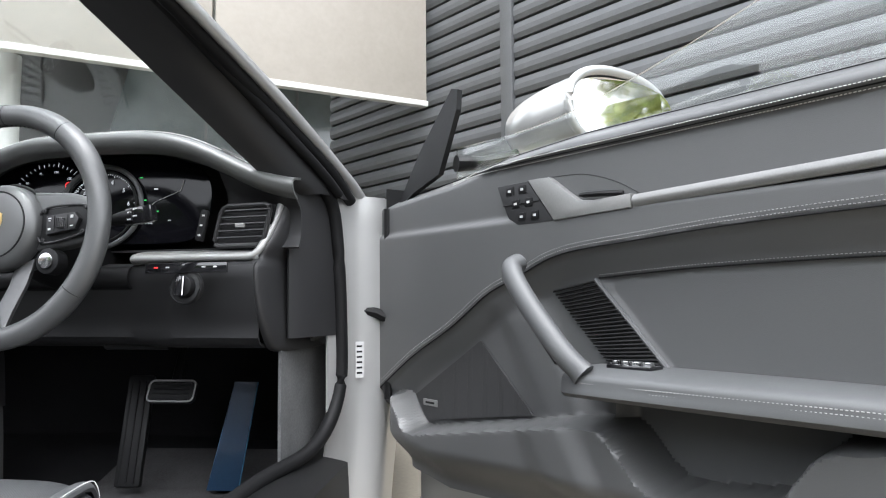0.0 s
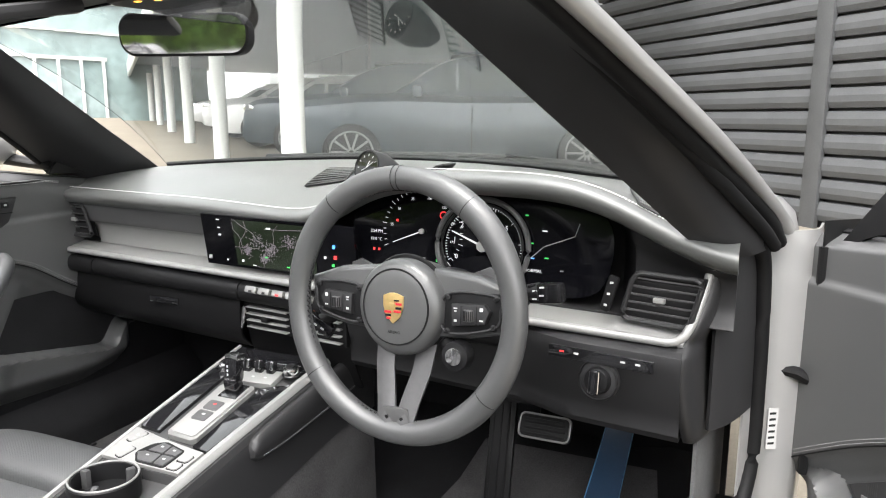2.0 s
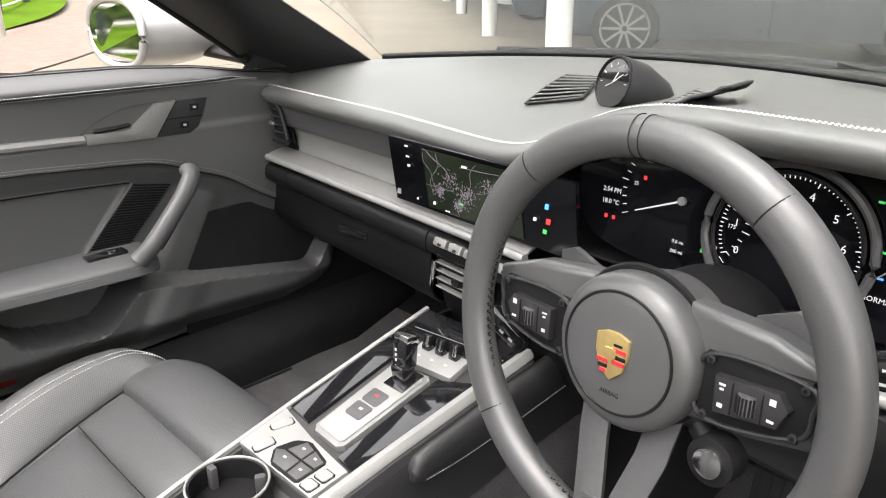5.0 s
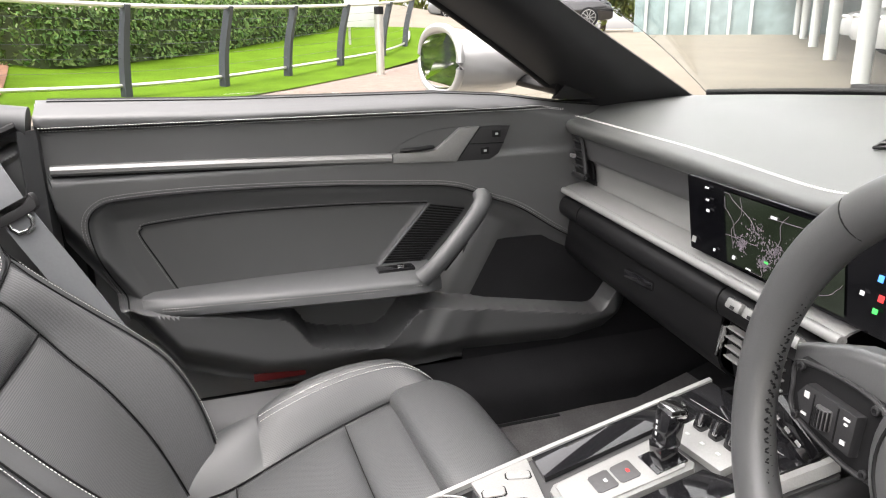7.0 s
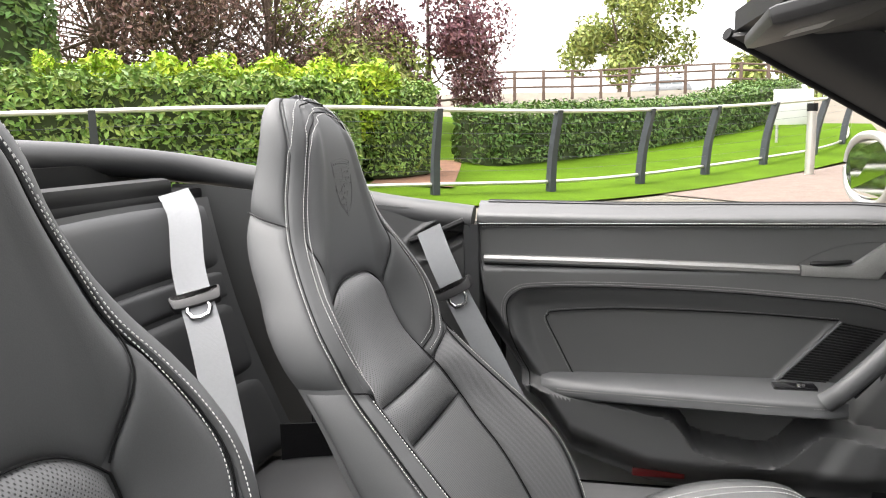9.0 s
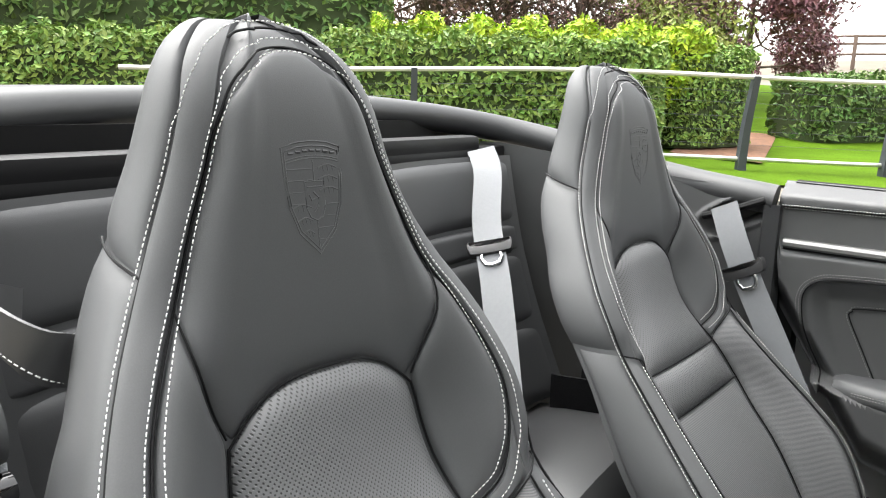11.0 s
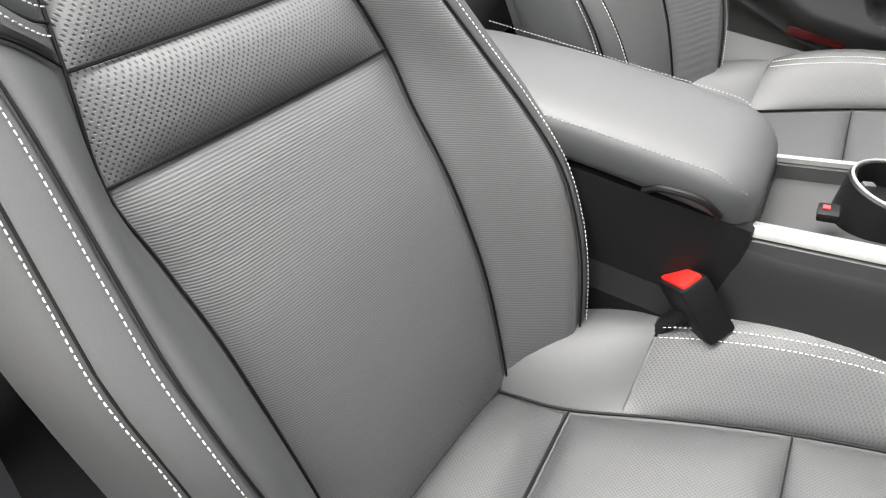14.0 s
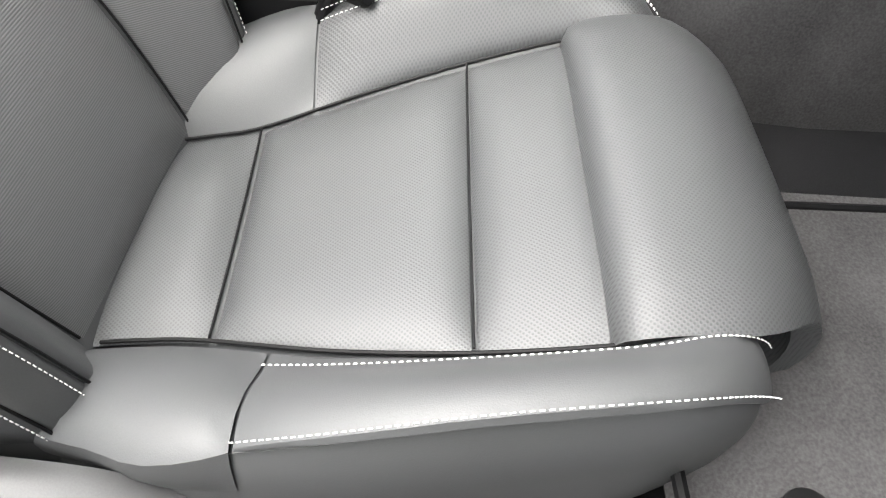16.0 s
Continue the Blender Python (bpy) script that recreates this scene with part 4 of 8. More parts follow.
    # embossed shield on the headrest
    def head_u(x, z):
        px, ix = float(np.interp(z, BZ, B_PAD_X)), float(np.interp(z, BZ, B_IN_X))
        return 0.55 * x / px if abs(x) <= px else math.copysign(0.55 + 0.25 * (abs(x) - px) / (ix - px), x)

    def shield_line(pts, r, bm, close=False):
        out = []
        for x, z in pts:
            w = head_u(x, 0.988 + z)
            out.append(P(w, zv(0.988 + z)) + normal(P, w, zv(0.988 + z)) * 0.0027)
        return tube(out, r, 6, close=close, bm=bm)

    rim_ = [(-0.0285, 0.039), (-0.015, 0.0428), (0.0, 0.0438), (0.015, 0.0428), (0.0285, 0.039), (0.0285, 0.016), (0.026, -0.008), (0.018, -0.030), (0.0, -0.048), (-0.018, -0.030), (-0.026, -0.008), (-0.0285, 0.016)]
    eb = None
    for k in (1.0, 0.92):
        eb = shield_line([(x * k, 0.001 + z * k) for x, z in rim_ for _ in (0,)], 0.0008, eb, True)
    for z0, c in ((0.0295, 0.004), (0.0275, 0.004)):
        eb = shield_line([(x, z0 + c * (1 - (x / 0.028) ** 2)) for x in np.linspace(-0.026, 0.026, 9)], 0.0006, eb)
    for k in range(7):
        x = -0.0205 + 0.0068 * k
        eb = shield_line([(x - 0.0022, 0.0335 + 0.004 * (1 - (x / 0.028) ** 2)), (x + 0.0022, 0.0335 + 0.004 * (1 - (x / 0.028) ** 2))], 0.0013, eb)
    for k in range(4):
        eb = shield_line([(0.0015 if k < 2 else 0.0105, 0.023 - 0.0095 * k), (0.0262 - 0.0006 * k, 0.023 - 0.0095 * k)], 0.0006, eb)
        eb = shield_line([(-0.0245 + 0.003 * k, -0.007 - 0.0095 * k), (-0.0105 if k < 2 else -0.0008, -0.007 - 0.0095 * k)], 0.0006, eb)
    eb = shield_line([(0.0, 0.030), (0.0, 0.012)], 0.0006, eb)
    eb = shield_line([(0.0, -0.020), (0.0, -0.043)], 0.0006, eb)
    eb = shield_line([(-0.0095, 0.0125), (0.0095, 0.0125), (0.0095, -0.008), (0.006, -0.0165), (0.0, -0.0195), (-0.006, -0.0165), (-0.0095, -0.008)], 0.0008, eb, True)
    eb = shield_line([(-0.0075, 0.008), (0.0075, 0.008)], 0.0007, eb)
    for k in range(3):
        for sx, z0 in ((-1, 0.023 - 0.0095 * k), (1, -0.009 - 0.0105 * k)):
            w_ = 1.0 if sx < 0 else 1.0 - 0.22 * k
            eb = shield_line([(sx * (0.004 + (0.019 * f) * w_) if sx > 0 else -0.0235 + 0.019 * f, z0 + 0.003 * math.sin(math.pi * f)) for f in np.linspace(0, 1, 6)], 0.0007, eb)
            for f in (0.25, 0.5, 0.75):
                x_ = sx * (0.004 + 0.019 * f * w_) if sx > 0 else -0.0235 + 0.019 * f
                eb = shield_line([(x_, z0 + 0.003), (x_ - 0.0012, z0 - 0.0025)], 0.0006, eb)
    eb = shield_line([(0.002, 0.004), (-0.003, -0.001), (-0.002, -0.008), (0.002, -0.012)], 0.0010, eb)
    eb = shield_line([(-0.003, -0.001), (0.004, -0.003), (0.006, 0.002)], 0.0008, eb)
    part("embossed_shield", eb, LEATHER, st)
    # cushion
    C = cush_point
    rows = [[C(u, v) * np.array([0.985, 1, 1]) - np.array([0, 0, 0.009]) for u in np.linspace(-1.5, 1.5, 49)] for v in np.linspace(0, 1, 30)]
    part("cushion", caps(grid(rows, close_u=True)), LEATHER, st, "grey leather seat cushion")
    part("rear_roll", pillow(C, const(-0.55), const(0.55), const(cv(-0.530)), const(cv(-0.400)), 0.012, 20, 10, edge=3), LEATHER_RIBY, st)
    part("seat_pad", pillow(C, const(-0.55 + g), const(0.55 - g), const(cv(-0.394)), const(cv(-0.200)), 0.010, 22, 16, edge=7), LEATHER_RIBY, st, "finely ribbed seat pad")
    part("front_band", pillow(C, const(-0.55 + g), const(0.55 - g), const(cv(-0.196)), const(cv(-0.096)), 0.011, 20, 10, edge=4), LEATHER_RIBY, st)
    rows = []
    prof = spline([(-0.090, 0.350), (-0.0895, 0.376), (-0.083, 0.389), (-0.04, 0.396), (-0.004, 0.391), (0.024, 0.372), (0.036, 0.335), (0.026, 0.29)], 26)
    for y, z in prof:
        wv = 0.170 - 0.030 * soft(-0.03, 0.034, y)
        rows.append([(wv * s_, y, z - 0.010 * abs(s_) ** 8 + 0.002 * (1 - s_ * s_)) for s_ in np.sin(np.linspace(-math.pi / 2, math.pi / 2, 24))])
    part("thigh_pad", thicken(grid(rows), -0.02), LEATHER_RIBY, st, "extending ribbed thigh pad")
    for y_, r_ in ((-0.0890, 0.0042), (-0.198, 0.0010), (-0.397, 0.0012)):
        part("seam_groove", tube([C(u, cv(y_)) + np.array([0, 0, 0.0035 if r_ < 0.004 else 0.0150]) for u in np.linspace(-0.54, 0.54, 16)], r_, 8), RUBBER, st, "dark seam between the pads")
    for sg in (-1, 1):
        part("seam_groove", tube([C(sg * 0.549, cv(y_)) + np.array([0, 0, 0.0015]) for y_ in np.linspace(-0.485, -0.10, 24)], 0.0018, 8), RUBBER, st, "dark seam beside the bolster")
    for sg in (-1, 1):
        part("cushion_bolster", pillow(C, const(sg * 0.56), const(sg * 0.95), const(cv(-0.343)), const(cv(-0.012)), 0.006, 14, 18, edge=8), LEATHER_RIBY if sg < 0 else LEATHER, st, "padded cushion bolster")
        hip = pillow(C, const(sg * 0.56), const(sg * 1.08), const(cv(-0.52)), const(cv(-0.346)), 0.010, 12, 12, edge=4)
        part("hip_pad", hip, LEATHER, st, "smooth leather corner pad")
        sb = bmesh.new()
        ys = np.linspace(-0.338, -0.012, 60)
        for uu in (0.69, 0.90) if sg > 0 else (0.775, 0.805):
            path = [C(sg * uu, cv(y)) for y in ys]
            nn = [normal(C, sg * uu, cv(y)) for y in ys]
            sb = stitch([p + n * 0.0085 for p, n in zip(path, nn)], nn, 0.0010, 0.0032, 0.0020, sb)
        part("stitching", sb, STITCH, st, "white contrast stitching", smooth=False)
    # plastic side cover and rails
    for sg in (-1, 1):
        rows = []
        for y, z0, z1 in ((-0.62, 0.20, 0.345), (-0.52, 0.19, 0.335), (-0.44, 0.18, 0.315), (-0.38, 0.175, 0.278), (-0.34, 0.175, 0.262), (-0.2, 0.175, 0.268), (0.0, 0.18, 0.285), (0.05, 0.20, 0.285)):
            rows.append([(sg * 0.236, y, z1 - 0.006), (sg * 0.252, y, z1), (sg * 0.272, y, z1 - 0.010), (sg * 0.278, y, z1 - 0.035), (sg * 0.274, y, z0), (sg * 0.238, y, z0)])
        part("side_cover", caps(grid([spline(r, 14) for r in spline_rows(rows, 30)])), SILL_GREY if sg > 0 else BLACK_PLASTIC, st, "satin plastic side cover")
        part("rail", box((0.03, 0.62, 0.035), (sg * 0.17, -0.22, 0.195), 0.004), SATIN_GREY, st, "steel seat rail")
    # lower rear cover of the backrest
    return st


SEAT_X = 0.36
seat_r = build_seat((0, 0, 0), "grey leather sports seat with white stitching beside the open door")
eye_side = Vector((0.73, -0.382, 1.068))
seat_r.matrix_world = Matrix.Translation(eye_side) @ Matrix.Scale(1.10, 4) @ Matrix.Translation(Vector((SEAT_X, 0, 0)) - eye_side)
seat_l = copy_thing(seat_r, Matrix.Translation((SEAT_X - 0.74, 0, 0)) @ Matrix.Scale(1 / 1.10, 4))
tagged(seat_l, "grey leather sports seat with white stitching beside the closed door")
MAT_CARPET = mat("worn_carpet_mat", (0.060, 0.059, 0.060), 0.95, bump=1.0, scale=350, vary=0.45, patch=9, spec=0.1)
SPOKE_GREY = mat("satin_spoke_paint", (0.075, 0.075, 0.077), 0.42, 0.3)
CONSOLE_GREY = mat("dark_grey_console_trim", (0.034, 0.034, 0.035), 0.5, bump=0.3, scale=800, spec=0.5)
SHELF_TRIM = mat("woven_satin_shelf", (0.21, 0.21, 0.206), 0.45, 0.3, bump=0.3, scale=600, vary=0.1)


# ---- dashboard ----
def dash_y(x):
    """The line of the dashboard's stitched front edge."""
    return 0.236 - 0.122 * x


def hood(x):
    return math.exp(-(((x - 0.44) / 0.30) ** 4))


def edge_z(x):
    return 0.862 - 0.010 * soft(-0.3, 0.15, x) * (1 - hood(x)) + 0.090 * hood(x)


def edge_y(x):
    return dash_y(x) - 0.035 * hood(x) + 0.06 * soft(0.70, 0.84, x) * 0


def screen_y(x, y=None):
    if y is None:
        y = 0
    return 0.84 - 0.02 * x - 0.42 * x * x


def screen_z(x):
    return 0.934 - 0.055 * x * x


DX = np.r_[np.linspace(-0.80, 0.84, 90)]


def sweep(profile, xs=DX):
    return grid([profile(x) for x in xs])


def build_dashboard():
    d = thing("dashboard", "grey leather dashboard with silver trim and white stitching", "dashboard")

    def top(x):
        ye, ze, ys = edge_y(x), edge_z(x), screen_y(x)
        zb = screen_z(x) - 0.004
        pts = [(ye + 0.030, ze - 0.034), (ye + 0.008, ze - 0.024), (ye, ze - 0.008), (ye + 0.012, ze + 0.003), (ye + 0.06, ze + 0.012 - 0.01 * hood(x)), (ye + 0.45 * (ys - ye), max(0.914 - 0.04 * x * x, ze * 0.5 + 0.45)), (ys - 0.05, zb), (ys + 0.05, zb - 0.01)]
        return [(x, y, z) for y, z in spline(pts, 30)]

    part("top_pad", thicken(sweep(top), 0.004), DASH_LEATHER, d, "padded leather dash top")
    sb = bmesh.new()
    for off in (0.020, 0.026):
        path = [(x, edge_y(x) + off, edge_z(x) + 0.0090 - 0.002 * hood(x)) for x in np.linspace(-0.78, 0.80, 140)]
        sb = stitch(path, (0, -0.3, 1), 0.0010, 0.0032, 0.0022, bm=sb)
    part("stitching", sb, STITCH, d, "white contrast stitching", smooth=False)

    def cavity(x):
        return (0.075 * soft(-0.199, -0.180, x) + 0.035 * soft(0.14, 0.22, x)) * (1 - soft(0.655, 0.70, x))

    def fascia(x):
        yb = dash_y(x)
        k = cavity(x)
        pts = [(edge_y(x) + 0.028 + k * 0.9, edge_z(x) - 0.030), (yb + 0.055 + k, 0.5 * (edge_z(x) + 0.76)), (yb + 0.060 + k, 0.765), (yb + 0.050 + k * 0.6, 0.742), (yb + 0.045, 0.735)]
        return [(x, y, z) for y, z in spline(pts, 16)]

    part("vent_surround", thicken(sweep(fascia, np.linspace(-0.80, -0.63, 10)), 0.004), SOFT_BLACK, d, "dark panel behind the outer vent")
    part("fascia", thicken(sweep(fascia, np.r_[np.linspace(-0.2, -0.17, 8), np.linspace(-0.16, 0.84, 56)]), 0.004), SOFT_BLACK, d, "dark hollow round the displays")

    def front(x):
        yb = dash_y(x)
        return [(x + 0.035 * max(0.0, (0.86 - z) / 0.12) * (1 if x < -0.6 else 0), y, z) for y, z in spline([(edge_y(x) + 0.022, edge_z(x) - 0.028), (yb + 0.026, 0.825), (yb + 0.030, 0.797), (yb + 0.033, 0.790)], 14)]

    def lower_front(x):
        yb = dash_y(x)
        return [(x + 0.035 * max(0.0, (0.86 - z) / 0.12) * (1 if x < -0.6 else 0), y, z) for y, z in spline([(yb + 0.034, 0.7915), (yb + 0.044, 0.786), (yb + 0.048, 0.760), (yb + 0.046, 0.736)], 10)]

    xs_ = np.r_[-0.668, -0.66, np.linspace(-0.59, -0.205, 22)]
    part("front_panel", thicken(sweep(front, xs_), 0.004), FASCIA, d, "dark leather panel between vent and display")
    part("lower_panel", thicken(sweep(lower_front, xs_), 0.004), SHELF_TRIM, d, "woven grey band under the leather panel")
    for prof_, mt in ((front, FASCIA), (lower_front, SHELF_TRIM)):
        rows = [[(x - 0.0, y, z) for x, y, z in prof_(-0.205)]]
        for k_, dx in ((0.004, 0.006), (0.014, 0.012), (0.04, 0.016), (0.10, 0.020)):
            rows.append([(x + dx, y + k_, z) for x, y, z in prof_(-0.205)])
        part("cave_side", thicken(grid(rows), 0.003), SOFT_BLACK, d, "rounded end of the panel beside the display")
    vrow = [[(x, y + o, z) for x, y, z in front(-0.668)] for o in (0.0, 0.02, 0.05)]
    part("panel_end", thicken(grid(vrow), 0.003), SOFT_BLACK, d)

    def shelf(x):
        yb = dash_y(x)
        pts = [(yb + 0.06, 0.738), (yb + 0.03, 0.733), (yb + 0.002, 0.726), (yb - 0.004, 0.716), (yb + 0.01, 0.708)]
        return [(x, y, z) for y, z in spline(pts, 10)]

    part("trim_shelf", thicken(sweep(shelf, np.linspace(-0.775, 0.10, 50)), 0.003), SHELF_TRIM, d, "satin grey trim shelf")
    part("trim_shelf", thicken(sweep(shelf, np.linspace(0.52, 0.775, 20)), 0.003), SHELF_TRIM, d, "satin grey trim shelf")
    # the silver edge runs along the shelf and turns up round each outer vent
    for sg, x0, x1 in ((-1, 0.10, -0.752), (1, 0.53, 0.752)):
        pts = [(x, dash_y(x) - 0.003, 0.719) for x in np.linspace(x0, x1, 24)]
        yb = dash_y(x1)
        up_ = spline([(x1, yb - 0.003, 0.719), (x1 + sg * 0.016, yb - 0.002, 0.724), (x1 + sg * 0.029, yb + 0.004, 0.742), (x1 + sg * 0.044, yb + 0.030, 0.79), (x1 + sg * 0.054, yb + 0.050, 0.838)], 20)
        part("trim_edge", tube(pts + [tuple(q) for q in up_[1:]], 0.0068, 10), SATIN_GREY, d, "silver edge strip turning up round the air vent")

    def bar(x):
        yb = dash_y(x)
        pts = [(yb + 0.02, 0.709), (yb - 0.004, 0.703), (yb - 0.012, 0.686), (yb - 0.006, 0.668), (yb + 0.02, 0.660)]
        return [(x, y, z) for y, z in spline(pts, 12)]

    for x0, x1 in ((-0.775, -0.60), (-0.597, -0.115), (-0.112, 0.14), (0.14, 0.52)):
        part("lower_bar", thicken(sweep(bar, np.linspace(x0, x1, 24)), 0.003), BLACK_PLASTIC, d, "padded dark bar under the trim")

    def knee(x):
        yb = dash_y(x)
        pts = [(yb + 0.02, 0.664), (yb + 0.015, 0.62), (yb + 0.03, 0.57), (yb + 0.11, 0.535), (yb + 0.30, 0.54)]
        return [(x, y, z) for y, z in spline(pts, 18)]

    part("glovebox_panel", thicken(sweep(knee, np.linspace(-0.78, -0.13, 30)), 0.004), BLACK_PLASTIC, d, "black glovebox lid")
    part("glovebox_latch", box((0.085, 0.012, 0.016), (-0.36, dash_y(-0.36) + 0.008, 0.632), 0.004), GLOSS_BLACK, d)
    part("centre_panel", thicken(sweep(lambda x: [(x, dash_y(x) + a, z) for a, z in spline([(0.03, 0.668), (0.035, 0.62), (0.05, 0.56), (0.08, 0.50)], 10)], np.linspace(-0.13, 0.15, 12)), 0.004), BLACK_PLASTIC, d)

    def knee_r(x):
        yb = dash_y(x) - 0.03 * soft(0.5, 0.62, x)
        pts = [(yb + 0.03, 0.712), (yb + 0.005, 0.700), (yb + 0.012, 0.65), (yb + 0.03, 0.60), (yb + 0.06, 0.555), (yb + 0.30, 0.545)]
        return [(x, y, z) for y, z in spline(pts, 18)]

    part("knee_panel", thicken(sweep(knee_r, np.linspace(0.15, 0.775, 40)), 0.004), SOFT_BLACK, d, "black knee panel with light switch")
    # rounded ends of the dashboard, wrapping forwards to the pillars
    for sg in (1,):
        rows = []
        for z, xs, dy in spline([(0.858, 0.815, 0.060), (0.835, 0.812, 0.052), (0.79, 0.803, 0.032), (0.742, 0.788, 0.006), (0.719, 0.776, 0.0), (0.708, 0.772, -0.016), (0.695, 0.772, -0.024), (0.65, 0.774, -0.018), (0.60, 0.780, 0.0), (0.555, 0.786, 0.030), (0.545, 0.790, 0.06)], 40):
            y0 = dash_y(sg * xs) + dy if sg > 0 or z > 0.70 else dash_y(sg * xs) + dy + 0.03
            rows.append([(sg * x, y, z) for x, y in spline([(xs - 0.006, y0 + 0.004), (xs + 0.006, y0 + 0.006), (xs + 0.018, y0 + 0.03), (xs + 0.030, y0 + 0.09), (xs + 0.036, y0 + 0.22)], 14)])
        part("end_cap", thicken(grid(rows), 0.004), SOFT_BLACK, d, "dark rounded end panel of the dashboard")

    # air vents at both ends
    def vent(name, c, w, h, yaw, slant, slats, lab):
        m = pose(*c, 90, 0, yaw)
        v = part(name, prism([(-w / 2, -h / 2), (w / 2, -h / 2), (w / 2 + slant, h / 2), (-w / 2 + slant * 1.1, h / 2)], 0.004, m @ Matrix.Translation((0, 0, -0.012))), RUBBER, d, lab)
        rim = [(-w / 2, -h / 2, 0.006), (w / 2, -h / 2, 0.006), (w / 2 + slant, h / 2, 0.006), (-w / 2 + slant * 1.1, h / 2, 0.006)]
        q4 = [Vector(q) for q in rim]
        loop = []
        for i, q in enumerate(q4):
            before, after = (q4[i - 1] - q).normalized(), (q4[(i + 1) % 4] - q).normalized()
            loop += [q + before * 0.012, q + before * 0.004 + after * 0.004, q + after * 0.012]
        part("vent_frame", tube([m @ q for q in loop], 0.0045, 8, close=True), SOFT_BLACK, v)
        for k in range(slats):
            f = (k + 0.6) / slats
            yy = -h / 2 + h * f
            x0, x1 = -w / 2 + slant * 1.1 * f, w / 2 + slant * f
            part("slat", box((x1 - x0 - 0.004, 0.0025, 0.014), tuple(m @ Vector(((x0 + x1) / 2, yy, 0.0))), 0.001, rot=(25, 0, yaw)), SOFT_BLACK, v)
            # Added grey strip that paints the sheen along the black slat.
            part("slat_sheen", box((x1 - x0 - 0.006, 0.0012, 0.0022), tuple(m @ Vector(((x0 + x1) / 2, yy - 0.003, 0.0072))), 0, rot=(0, 0, yaw)), SPOKE_GREY, v, smooth=False)
        part("vent_tab", box((0.018, 0.008, 0.008), tuple(m @ Vector((slant * 0.5, 0, 0.012))), 0.002, rot=(0, 0, yaw)), SATIN_GREY, v)

    vent("air_vent", (0.730, 0.168, 0.777), 0.106, 0.074, -14, 0.018, 6, "black slatted air vent")
    vent("air_vent", (-0.668, 0.342, 0.792), 0.088, 0.080, -6, -0.03, 5, "slim slatted air vent")
    m = pose(0.662, 0.166, 0.779, 90, 0, -14)
    part("vent_dial", prism(rounded(0.016, 0.058, 0.005), 0.006, m @ pose(0, 0, 0, 0, 0, -14), 0.001), BLACK_PLASTIC, d)
    for k in (-0.018, 0.0, 0.018):
        part("dial_mark", box((0.0045, 0.003, 0.002), tuple(m @ Vector((k * 0.25, k, 0.007))), 0.0, rot=(90, 0, -14)), WHITE_PRINT, d)
    # centre vents under the toggles
    for x0, w in ((-0.025, 0.13), (0.125, 0.10)):
        cx = x0 - 0.02
        yb = dash_y(cx) + 0.004
        v = part("centre_vent", box((w, 0.012, 0.058), (cx, yb + 0.012, 0.632), 0.004, rot=(0, 0, -7)), RUBBER, d, "centre air vent with bright edges")
        for k in range(4):
            part("slat", box((w - 0.02, 0.014, 0.003), (cx, yb + 0.002, 0.612 + 0.014 * k), 0.001, rot=(0, 0, -7)), SATIN_GREY, v)
        part("vent_side", box((0.007, 0.008, 0.052), (cx - w / 2 + 0.004, yb, 0.632), 0.003, rot=(0, 12, -7)), CHROME, v)
        part("vent_tab", box((0.018, 0.012, 0.010), (cx, yb - 0.006, 0.634), 0.003, rot=(0, 0, -7)), BLACK_PLASTIC, v)
    for k in range(5):
        x = -0.070 + 0.036 * k
        t = part("toggle_switch", box((0.030, 0.022, 0.014), (x, dash_y(x) - 0.008, 0.694), 0.003, rot=(-25, 0, -7)), SILVER_TRIM, d, "silver toggle switch")
        part("switch_mark", box((0.008, 0.001, 0.004), (x, dash_y(x) - 0.0195, 0.6955), 0, rot=(-25, 0, -7)), RED_PRINT if k == 2 else BLACK_PLASTIC, t)

    # centre display
    def on_screen(x, z, out=0.0):
        return Vector((x, 0.288 - 0.10 * (x + 0.2) - 0.16 * (z - 0.735) - 0.02 - out, z))

    rows = [[on_screen(x, z) for x in np.linspace(-0.205, 0.185, 8)] for z in (0.737, 0.845)]
    scn = part("display", thicken(grid(rows), 0.006), DISPLAY_GLASS, d, "wide glossy centre display showing a map")
    rows = [[on_screen(x, z, 0.0080) for x in np.linspace(-0.117, 0.09, 8)] for z in (0.742, 0.838)]
    part("map", grid(rows), MAP_GREEN, scn, "dark green road map on the display")
    rng = np.random.default_rng(5)
    tw = bmesh.new()
    for k in range(620):
        cx, cz, r = [(-0.055, 0.797, 0.024), (-0.02, 0.782, 0.018), (-0.085, 0.775, 0.012), (0.03, 0.80, 0.020), (-0.04, 0.762, 0.012)][k % 5]
        q = rng.normal(0, 0.5, 2) * r
        if abs(q[0]) > 0.03 or abs(q[1]) > 0.025:
            continue
        w_, h_ = rng.uniform(0.0005, 0.0014, 2)
        tw.faces.new([tw.verts.new(on_screen(cx + q[0] + i * w_, cz + q[1] * 0.8 + j * h_, 0.0086)) for i, j in ((-1, -1), (1, -1), (1, 1), (-1, 1))])
    tagged(part("map_town", tw, MAP_TOWN, scn, "pinkish grey built-up area", smooth=False), kind="stuff")
    for k in range(9):
        x0, z0, a = rng.uniform(-0.11, 0.06), rng.uniform(0.745, 0.835), rng.uniform(0, math.pi)
        p = [on_screen(min(max(x0 + t * math.cos(a) + 0.006 * math.sin(t * 90 + k), -0.116), 0.088), min(max(z0 + t * math.sin(a) * 0.8, 0.743), 0.837), 0.0092) for t in np.linspace(-0.05, 0.05, 10)]
        part("map_road", strip(p, (0, 0.2, 1) if abs(math.cos(a)) > 0.6 else (1, 0, 0), 0.0008, 0.0002), MAP_TOWN, scn, smooth=False)
